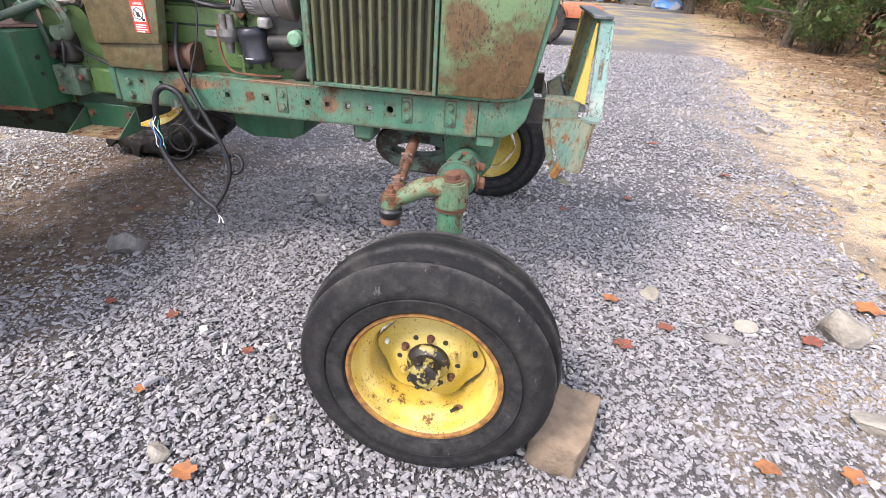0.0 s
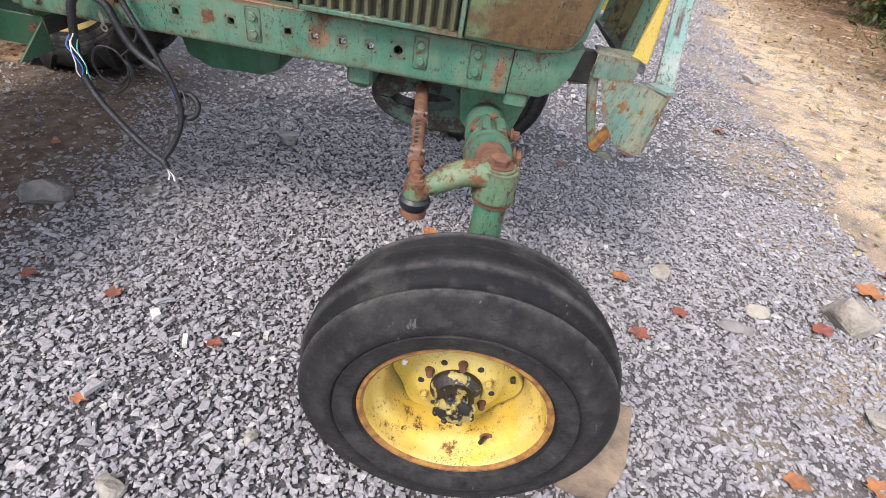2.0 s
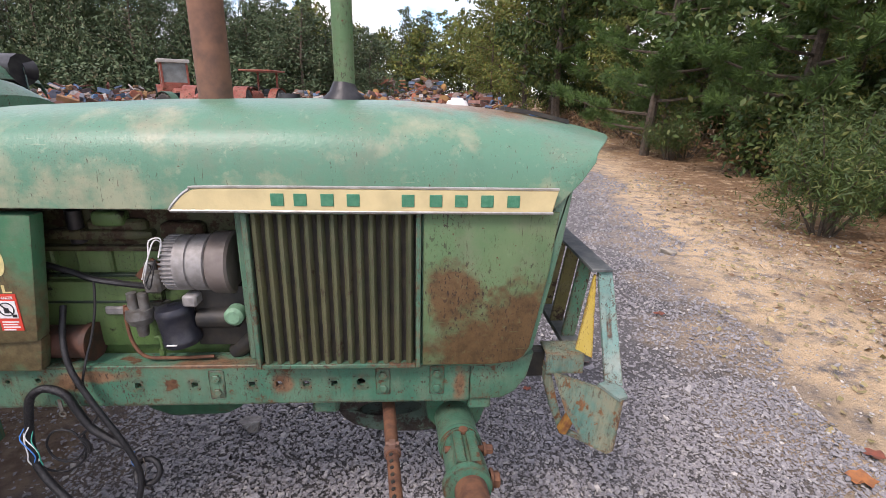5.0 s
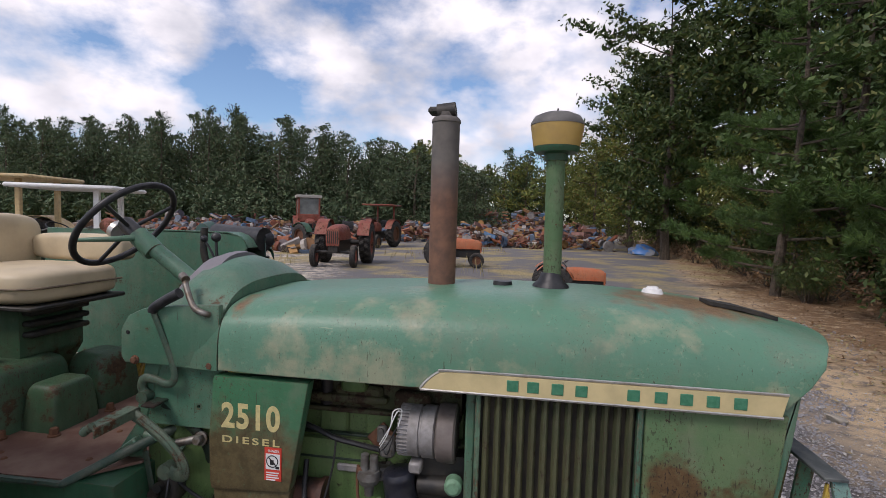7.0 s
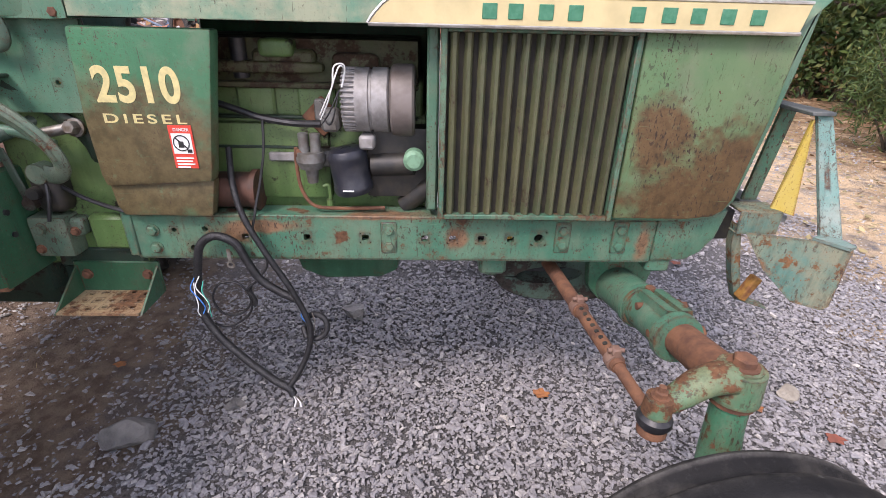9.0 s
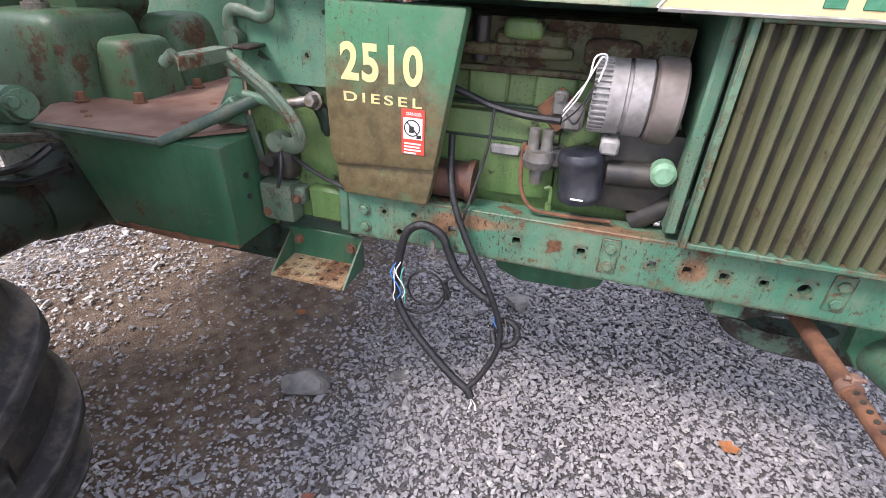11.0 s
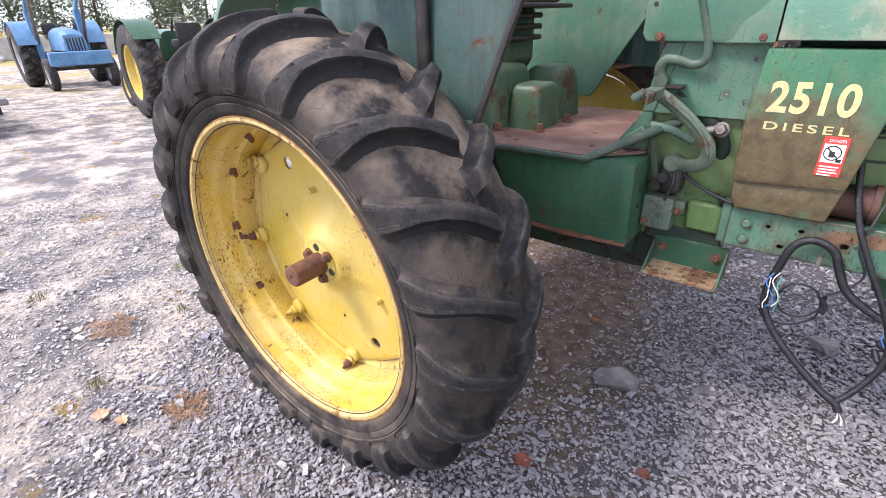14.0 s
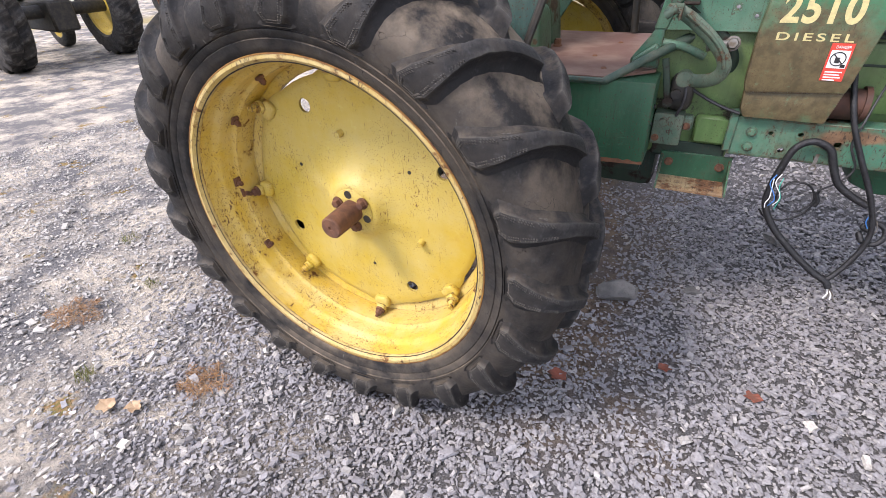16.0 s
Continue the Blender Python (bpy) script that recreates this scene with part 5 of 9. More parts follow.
    lathe(bm, [(0.0001, 0.142), (0.066, 0.142), (0.071, 0.145), (0.072, 0.152), (0.0001, 0.152)], M, 40, close=False)
    part("hub", bm, YELLOW, w)
    bm = bmesh.new()
    lathe(bm, [(0.0001, 0.030), (0.006, 0.030), (0.008, 0.026), (0.031, 0.025), (0.0355, 0.030), (0.0365, 0.06), (0.0375, 0.145)], M, 32, close=False)
    part("axle_shaft", bm, RUST, w, "rusty bare axle shaft with a centre mark")
    for k in range(6):
        t = radians(38 + 60 * k)
        c = (0.0555 * math.cos(t), 0.142, 0.0555 * math.sin(t))
        bm = bmesh.new()
        if k in (0, 2, 4):
            bolt(bm, c, (0, -1, 0), 0.0135, 0.020)
        else:
            cyl(bm, (c[0], 0.1405, c[2]), (c[0], 0.147, c[2]), 0.0135, seg=18)
        bmesh.ops.transform(bm, matrix=M, verts=bm.verts)
        part("hub_bolt" if k in (0, 2, 4) else "dark_hole", bm, RUST if k in (0, 2, 4) else IRON, w)
    # tyre: carcass, then lugs
    yc = 0.162
    bm = bmesh.new()
    carc = [(0.488, 0.0), (0.511, -0.004), (0.517, -0.011), (0.530, -0.0165), (0.545, -0.020), (0.5475, -0.018), (0.550, -0.0205), (0.566, -0.026), (0.5685, -0.023), (0.571, -0.028), (0.585, -0.033), (0.605, -0.036), (0.635, -0.032), (0.664, -0.018), (0.688, 0.008), (0.704, 0.040), (0.716, 0.08), (0.723, 0.115), (0.727, yc)]
    full = carc + [(r, 2 * yc - a) for r, a in reversed(carc[:-1])]
    lathe(bm, full, M, 144, close=False)
    part("tyre", bm, TREADRUB, w, "worn black tractor tyre, dusty and cracked, with deep lugs")
    NL = 21
    st = [(0.576, -0.029, 0.001, 0.2, 0.016), (0.586, -0.033, 0.011, 0.0, 0.027), (0.606, -0.036, 0.017, -0.3, 0.042), (0.634, -0.032, 0.022, -1.4, 0.036), (0.662, -0.019, 0.028, -2.6, 0.0275), (0.686, 0.005, 0.037, -3.7, 0.0205),
          (0.703, 0.036, 0.041, -5.0, 0.0185), (0.714, 0.068, 0.042, -6.6, 0.0180), (0.721, 0.098, 0.041, -8.2, 0.0190), (0.725, 0.124, 0.038, -9.6, 0.0215), (0.727, 0.144, 0.036, -10.7, 0.0235), (0.727, 0.158, 0.033, -11.4, 0.0235), (0.727, 0.167, 0.016, -11.9, 0.0240), (0.727, 0.182, -0.005, -12.5, 0.0260)]
    S = np.array(st)

    def surf(s, u, up=0.0):
        """A place on a lug: s along it, u across it, from flank to flank."""
        i = min(int(s), len(st) - 2)
        q = S[i] + (S[i + 1] - S[i]) * (s - i)
        a, b = S[max(i - 1, 0)], S[min(i + 2, len(st) - 1)]
        ln = math.hypot(b[0] - a[0], b[1] - a[1])
        nr, na = (b[1] - a[1]) / ln, -(b[0] - a[0]) / ln
        if na > 0.2 or nr < -0.2:
            nr, na = -nr, -na
        hh = float(np.interp(abs(u), (0, 0.7, 0.90, 1.0, 1.15, 1.45, 1.9, 2.6), (1.0, 0.99, 0.95, 0.70, 0.42, 0.20, 0.06, -0.05))) * q[2] - (0.004 if abs(u) > 2.5 else 0) + up
        off = math.copysign(min(abs(u), 1.0) * q[4] + max(0.0, abs(u) - 1.0) * min(q[4], 0.020), u)
        r, d, th = q[0] + nr * hh, q[1] + na * hh, radians(q[3]) + off / q[0]
        return r, d, th

    meshes = {}
    for half in (0, 1):
        bm = bmesh.new()

        def xyz(s, u, up=0.0):
            r, d, th = surf(s, u, up)
            if half:
                d, th = 2 * yc - d, th + math.pi / NL
            return (r * math.cos(th), d, r * math.sin(th))
        loft(bm, [[xyz(i, u) for u in (-2.6, -1.9, -1.45, -1.15, -1.0, -0.90, -0.7, 0, 0.7, 0.90, 1.0, 1.15, 1.45, 1.9, 2.6)] for i in [0.0, 0.5, 1.0, 1.5, 2, 2.5, 3, 3.5, 4, 4.5, 5, 5.5, 6, 6.5, 7, 8, 9, 10, 10.5, 11, 11.5, 12, 13]])
        if not half and side < 0:
            # knurled border on the flat shoulder pad of the lug
            line = [(1.0 + 3.9 * k / 22, -0.76) for k in range(23)] + [(1.0 + 3.9 * k / 22, 0.76) for k in range(23)] + [(1.0, -0.66 + 1.32 * k / 9) for k in range(10)]
            for s, u in line:
                for row in (0, 1):
                    if u in (-0.76, 0.76):
                        uu, ss = u * (1 - 0.24 * row), s + 0.07 * row
                    else:
                        uu, ss = u, s + 0.26 * row
                    c0 = Vector(xyz(ss, uu, 0.0016))
                    eu = (Vector(xyz(ss, uu + 0.02, 0.0)) - Vector(xyz(ss, uu - 0.02, 0.0))).normalized() * 0.0026
                    ev = (Vector(xyz(ss + 0.02, uu, 0.0)) - Vector(xyz(ss - 0.02, uu, 0.0))).normalized() * 0.0019
                    base = [bm.verts.new(Vector(xyz(ss, uu, -0.001)) + a * eu + b * ev) for a, b in ((-1, -1), (1, -1), (1, 1), (-1, 1))]
                    tip = [bm.verts.new(c0 + 0.45 * (a * eu + b * ev)) for a, b in ((-1, -1), (1, -1), (1, 1), (-1, 1))]
                    for k in range(4):
                        bm.faces.new((base[k], base[(k + 1) % 4], tip[(k + 1) % 4], tip[k]))
                    bm.faces.new(tip)
        meshes[half] = mesh_of("lug", bm, RUBBER, angle=26)
    for k in range(NL):
        for half in (0, 1):
            o = new("lug", meshes[half])
            o.parent = w
            o.matrix_parent_inverse = Matrix.Identity(4)
            o.matrix_basis = M @ Matrix.Rotation(-(2 * math.pi * k / NL + radians(1.0)), 4, "Y")
    return w


def front_wheel(side, y, tilt):
    M = Matrix.Translation((2.485, y, 0.356)) @ Matrix.Rotation(radians(tilt), 4, "X") @ Matrix.Diagonal((1, -side, 1, 1))
    # wheel disc with a wavy six-lobed edge
    bm = bmesh.new()
    seg = 72
    lobe = lambda t: 0.148 + 0.009 * math.cos(6 * t + 0.6)
    rows = []
    for r, d in ((0.02, 0.070), (0.055, 0.070), (0.06, 0.073), (0.088, 0.076), (0.098, 0.080), (0.112, 0.092), (0.128, 0.103), (1.0, 0.108), (1.02, 0.116)):
        rows.append([bm.verts.new(((r if r < 0.5 else lobe(2 * math.pi * k / seg) * r) * math.cos(2 * math.pi * k / seg), d, (r if r < 0.5 else lobe(2 * math.pi * k / seg) * r) * math.sin(2 * math.pi * k / seg))) for k in range(seg)])
    for a, b in zip(rows, rows[1:]):
        for k in range(seg):
            bm.faces.new((a[k], a[(k + 1) % seg], b[(k + 1) % seg], b[k]))
    bm.faces.new(rows[0])
    bmesh.ops.transform(bm, matrix=M, verts=bm.verts)
    w = part("front_wheel", bm, YELLOW, tractor, "yellow front wheel with a ribbed black tyre")
    so = w.modifiers.new("thickness", "SOLIDIFY")
    so.thickness, so.offset = 0.006, -1
    bm = bmesh.new()
    lathe(bm, [(0.216, 0.0), (0.212, -0.0065), (0.206, -0.007), (0.200, -0.002), (0.197, 0.008), (0.192, 0.028), (0.187, 0.036), (0.176, 0.041), (0.168, 0.050), (0.165, 0.066), (0.163, 0.105), (0.161, 0.14), (0.19, 0.17), (0.213, 0.205), (0.213, 0.195), (0.195, 0.16), (0.172, 0.13), (0.175, 0.06), (0.198, 0.035), (0.207, 0.008)], M, 72)
    part("rim", bm, RIMM, w)
    bm = bmesh.new()
    lathe(bm, [(0.2185, 0.002), (0.2145, -0.0085), (0.207, -0.0095), (0.201, -0.0045), (0.1985, 0.003), (0.203, 0.001), (0.208, -0.0045), (0.2125, -0.003)], M, 72)
    part("flange_edge", bm, RUSTRIM, w, "orange rusty rim edge")
    # hub with a castellated dust cap
    bm = bmesh.new()
    lathe(bm, [(0.0001, 0.000), (0.034, 0.000), (0.040, 0.004), (0.042, 0.012), (0.043, 0.046), (0.049, 0.052), (0.058, 0.058), (0.061, 0.064), (0.061, 0.075), (0.0001, 0.075)], M, 36, close=False)
    for k in range(8):
        t = radians(22.5 + 45 * k)
        box(bm, (-0.007, 0.002, 0.038), (0.007, 0.020, 0.049), 0.003, M @ Matrix.Rotation(t, 4, "Y"))
    part("hub", bm, HUBM, w, "greasy yellow and black hub with a castellated cap")
    bm = bmesh.new()
    cyl(bm, (0.0, -0.007, -0.004), (0.0, 0.001, -0.004), 0.017, 0.021, 20)
    cyl(bm, (-0.002, -0.012, 0.022), (-0.002, 0.002, 0.022), 0.008, 0.009, 12)
    bmesh.ops.transform(bm, matrix=M, verts=bm.verts)
    part("grease_cap", bm, HUBM, w, "chipped greasy dust cap")
    for k in range(6):
        t = radians(28 + 60 * k)
        bm = bmesh.new()
        bolt(bm, (0.079 * math.cos(t), 0.075, 0.079 * math.sin(t)), (0, -1, 0), 0.0078, 0.019)
        bmesh.ops.transform(bm, matrix=M, verts=bm.verts)
        part("lug_nut", bm, RUST if k % 3 else RIMM, w)
        bm = bmesh.new()
        t += radians(30)
        cyl(bm, (0.083 * math.cos(t), 0.0735, 0.083 * math.sin(t)), (0.083 * math.cos(t), 0.080, 0.083 * math.sin(t)), 0.0075, seg=14)
        bmesh.ops.transform(bm, matrix=M, verts=bm.verts)
        part("dark_hole", bm, IRON, w)
    for t in (12, 168):
        bm = bmesh.new()
        box(bm, (0.124, 0.093, -0.008), (0.136, 0.106, 0.008), 0.002)
        bmesh.ops.transform(bm, matrix=M @ Matrix.Rotation(-radians(t), 4, "Y"), verts=bm.verts)
        part("slot", bm, IRON if t < 90 else WHITE, w)
    bm = bmesh.new()
    lathe(bm, [(0.0001, -0.001), (0.016, -0.001), (0.018, 0.004), (0.0001, 0.004)], M @ Matrix.Translation((0.172 * math.cos(-0.95), 0.047, 0.172 * math.sin(-0.95))), 16, close=False)
    part("valve_boss", bm, RUST, w)
    bm = bmesh.new()
    cyl(bm, (0.168 * math.cos(-0.95), 0.052, 0.168 * math.sin(-0.95)), (0.140 * math.cos(-0.95), 0.022, 0.150 * math.sin(-0.95)), 0.0062, 0.0055, seg=10)
    bmesh.ops.transform(bm, matrix=M, verts=bm.verts)
    part("valve_stem", bm, BLACK, w)
    # three broad ribs, two wide hollows, flat tall sidewalls
    yc = 0.100
    bm = bmesh.new()
    half = [(0.200, 0.002), (0.217, -0.008), (0.222, -0.016), (0.240, -0.021), (0.262, -0.025), (0.2655, -0.0215), (0.269, -0.025), (0.290, -0.026), (0.312, -0.021), (0.330, -0.011), (0.341, -0.003), (0.3475, 0.004), (0.3495, 0.010), (0.3475, 0.015), (0.341, 0.021), (0.335, 0.028), (0.332, 0.038), (0.3325, 0.047), (0.338, 0.055), (0.350, 0.061), (0.3595, 0.065), (0.364, 0.070), (0.366, 0.080), (0.3665, yc)]
    lathe(bm, half + [(r, 2 * yc - a) for r, a in reversed(half[:-1])], M, 120, close=False)
    for v in bm.verts:
        if v.co.z < 0.02:
            v.co.z = 0.02 + (v.co.z - 0.02) * 0.4
    part("tyre", bm, RIBRUB, w, "worn ribbed front tyre, grey with dust and scuffs")
    return w


def front_axle():
    for s in (-1, 1):
        f = lambda x, y, z: (x, CY + (y - CY) * (1 if s < 0 else -1), z)
        bm = bmesh.new()
        cyl(bm, f(2.462, -0.10, 0.635), f(2.472, -0.36, 0.682), 0.064, 0.060, 28)
        cyl(bm, f(2.471, -0.34, 0.678), f(2.479, -0.545, 0.717), 0.055, 0.057, 28)
        for ya, yb, r in ((-0.335, -0.352, 0.066), (-0.53, -0.552, 0.064)):
            cyl(bm, f(2.470, ya, 0.677 if ya > -0.4 else 0.715), f(2.471, yb, 0.680 if ya > -0.4 else 0.718), r, r - 0.002, 28)
        # split clamp pads on top of the sleeve
        for x0, x1 in ((2.440, 2.4725), (2.4785, 2.511)):
            rings = [[f(x0, y, z - 0.004), f(x1, y, z - 0.004), f(x1 - 0.004, y, z + 0.018), f(x0 + 0.004, y, z + 0.018)] for y, z in ((-0.365, 0.730), (-0.52, 0.760))]
            hull(bm, rings)
        ax = part("axle_sleeve", bm, TEAL, tractor, "green split axle sleeve clamped with bolts")
        bm = bmesh.new()
        cyl(bm, f(2.4755, -0.362, 0.742), f(2.4755, -0.362, 0.752), 0.013, seg=16)
        part("slot_hole", bm, RUST, ax)
        for x, yy, zz, r in ((2.53, -0.415, 0.725, 0.013), (2.538, -0.50, 0.700, 0.020)):
            bm = bmesh.new()
            cyl(bm, f(2.42, yy, zz), f(x + 0.01, yy, zz), 0.010, seg=12)
            bolt(bm, f(x, yy, zz), (1, 0, 0), r, 0.024)
            part("clamp_bolt", bm, RUST, ax, "rusty clamp bolt")
        bm = bmesh.new()
        cyl(bm, f(2.476, -0.46, 0.700), f(2.486, -0.745, 0.752), 0.0425, 0.0425, 26)
        cyl(bm, f(2.486, -0.747, 0.714), f(2.486, -0.747, 0.745), 0.045, 0.044, 24)
        part("axle_tube", bm, RUST, tractor, "rusty inner axle tube")
        bm = bmesh.new()
        rings = []
        for k, (yy, z, r) in enumerate(((-0.748, 0.735, 0.036), (-0.753, 0.66, 0.037), (-0.765, 0.58, 0.041), (-0.785, 0.50, 0.044), (-0.80, 0.43, 0.046), (-0.81, 0.36, 0.044), (-0.812, 0.31, 0.034))):
            rings.append([f(2.487 + r * math.cos(2 * math.pi * i / 24), yy + r * math.sin(2 * math.pi * i / 24), z) for i in range(24)])
        hull(bm, rings)
        cyl(bm, f(2.487, -0.79, 0.36), f(2.487, -1.0, 0.357), 0.035, 0.028, 20)
        part("spindle", bm, SPINDLEM, tractor, "green kingpin spindle, chipped")
        # forged arm
        bm = bmesh.new()
        tube(bm, [f(2.488, -0.748, 0.772), f(2.445, -0.756, 0.779), f(2.402, -0.764, 0.772), f(2.366, -0.772, 0.752), f(2.338, -0.778, 0.737), f(2.306, -0.783, 0.732)], (0.042, 0.021), 16, 6, ((0, 0, 1), 0.78))
        cyl(bm, f(2.486, -0.748, 0.728), f(2.486, -0.748, 0.797), 0.050, 0.045, 28)
        cyl(bm, f(2.318, -0.781, 0.714), f(2.318, -0.781, 0.752), 0.029, 0.026, 22)
        arm = part("steering_arm", bm, ARMM, tractor, "green forged steering arm, chipped to rust")
        bm = bmesh.new()
        lathe(bm, [(0.020, -0.003), (0.037, -0.003), (0.037, 0.003), (0.020, 0.003)], Matrix.Translation(f(2.486, -0.748, 0.799)) @ Matrix.Rotation(radians(90), 4, "X"), 26)
        part("washer", bm, ARMM, arm)
        bm = bmesh.new()
        bolt(bm, f(2.486, -0.748, 0.801), (0, 0, 1), 0.021, 0.022)
        part("nut", bm, RUST, arm)
        bm = bmesh.new()
        bolt(bm, f(2.318, -0.781, 0.752), (0, 0, 1), 0.0125, 0.016)
        cyl(bm, f(2.318, -0.781, 0.766), f(2.318, -0.781, 0.778), 0.007, seg=10)
        part("nut", bm, RUST, arm)
        bm = bmesh.new()
        lathe(bm, [(0.0001, 0.014), (0.026, 0.014), (0.034, 0.006), (0.035, -0.006), (0.030, -0.015), (0.0001, -0.015)], Matrix.Translation(f(2.318, -0.781, 0.698)) @ Matrix.Rotation(radians(90), 4, "X"), 24, close=False)
        part("ball_joint", bm, BLACK, arm, "black rubber ball joint boot")
        bm = bmesh.new()
        lathe(bm, [(0.0001, 0.022), (0.017, 0.021), (0.026, 0.014), (0.029, 0.0), (0.029, -0.008), (0.0001, -0.008)], Matrix.Translation(f(2.318, -0.782, 0.672)) @ Matrix.Rotation(radians(90), 4, "X"), 24, close=False)
        part("ball_cup", bm, RUST, arm, "rust-red ball joint cup")
        # telescoping tie rod
        pa, pb = Vector(f(2.245, -0.12, 0.712)), Vector(f(2.312, -0.765, 0.700))
        at = lambda q: pa + (pb - pa) * q
        bm = bmesh.new()
        cyl(bm, at(0), at(0.46), 0.0205, 0.0195, 20)
        cyl(bm, at(0.44), at(0.80), 0.0175, 0.0170, 18)
        cyl(bm, at(0.79), at(1.02), 0.0135, 0.0135, 16)
        tr = part("tie_rod", bm, RUST, tractor, "rusty adjustable tie rod with a row of holes")
        for q, r in ((0.43, 0.024), (0.76, 0.022)):
            bm = bmesh.new()
            cyl(bm, at(q - 0.018), at(q + 0.018), r, r, 18)
            box(bm, at(q) + Vector((-0.010, -0.012, 0.014)), at(q) + Vector((0.010, 0.012, 0.036)), 0.003)
            cyl(bm, at(q) + Vector((-0.019, 0, 0.028)), at(q) + Vector((0.019, 0, 0.028)), 0.0055, seg=10)
            part("rod_clamp", bm, RUSTPLATE, tr)
        for i in range(8):
            q = 0.475 + 0.037 * i
            bm = bmesh.new()
            o = Vector((-0.006, 0, 0.0175))
            cyl(bm, at(q) + o * 0.85, at(q) + o * 1.03, 0.0058, seg=10)
            part("rod_hole", bm, IRON, tr)
    # cast bolster with an oval eye, and the body above it
    bm = bmesh.new()
    n = 48
    outer, eye = [], []
    for k in range(n):
        a = 2 * math.pi * k / n
        c, q = math.cos(a), math.sin(a)
        z = 0.655 + (0.115 if q > 0 else 0.088) * math.copysign(abs(q) ** 0.75, q)
        x = 2.285 + 0.205 * math.copysign(abs(c) ** 0.6, c)
        outer.append((x, z + 0.03 * max(0.0, -c) * (q < 0)))
        eye.append((2.255 + 0.105 * c, 0.665 + 0.030 * q + 0.006 * c))
    rows = []
    for y, pts in ((-0.135, outer), (-0.145, [((a[0] * 0.85 + b[0] * 0.15), (a[1] * 0.85 + b[1] * 0.15)) for a, b in zip(outer, eye)]), (-0.14, eye), (-0.06, eye), (-0.055, outer)):
        rows.append([bm.verts.new((x, y, z)) for x, z in pts])
    for a, b in zip(rows, rows[1:] + rows[:1]):
        for k in range(n):
            bm.faces.new((a[k], a[(k + 1) % n], b[(k + 1) % n], b[k]))
    bo = part("axle_bolster", bm, BOLSTERM, tractor, "greasy cast axle bolster with an oval opening")
    bm = bmesh.new()
    prism(bm, [(2.36, 0.785), (2.375, 0.64), (2.42, 0.585), (2.52, 0.575), (2.56, 0.63), (2.60, 0.785)], -0.17, CY + 0.22, 0.022, 2)
    part("axle_pivot", bm, SPINDLEM, bo, "green pivot casting")
    bm = bmesh.new()
    box(bm, (2.08, 0.0, 0.70), (2.14, CY + 0.16, 0.785), 0.015, seg=2)
    part("rear_hanger", bm, BOLSTERM, bo)


def plate(bm, a, b, thick, za, zb):
    """Upright plate between two plan points; za, zb: its bottom and top at either end."""
    d = (Vector((*b, 0)) - Vector((*a, 0))).normalized()
    o = Vector((-d.y, d.x, 0)) * thick / 2
    rings = []
    for p, (z0, z1) in ((a, za), (b, zb)):
        p = Vector((*p, 0))
        rings.append([tuple(p + o + Vector((0, 0, z0))), tuple(p - o + Vector((0, 0, z0))), tuple(p - o + Vector((0, 0, z1))), tuple(p + o + Vector((0, 0, z1)))])
    hull(bm, rings)


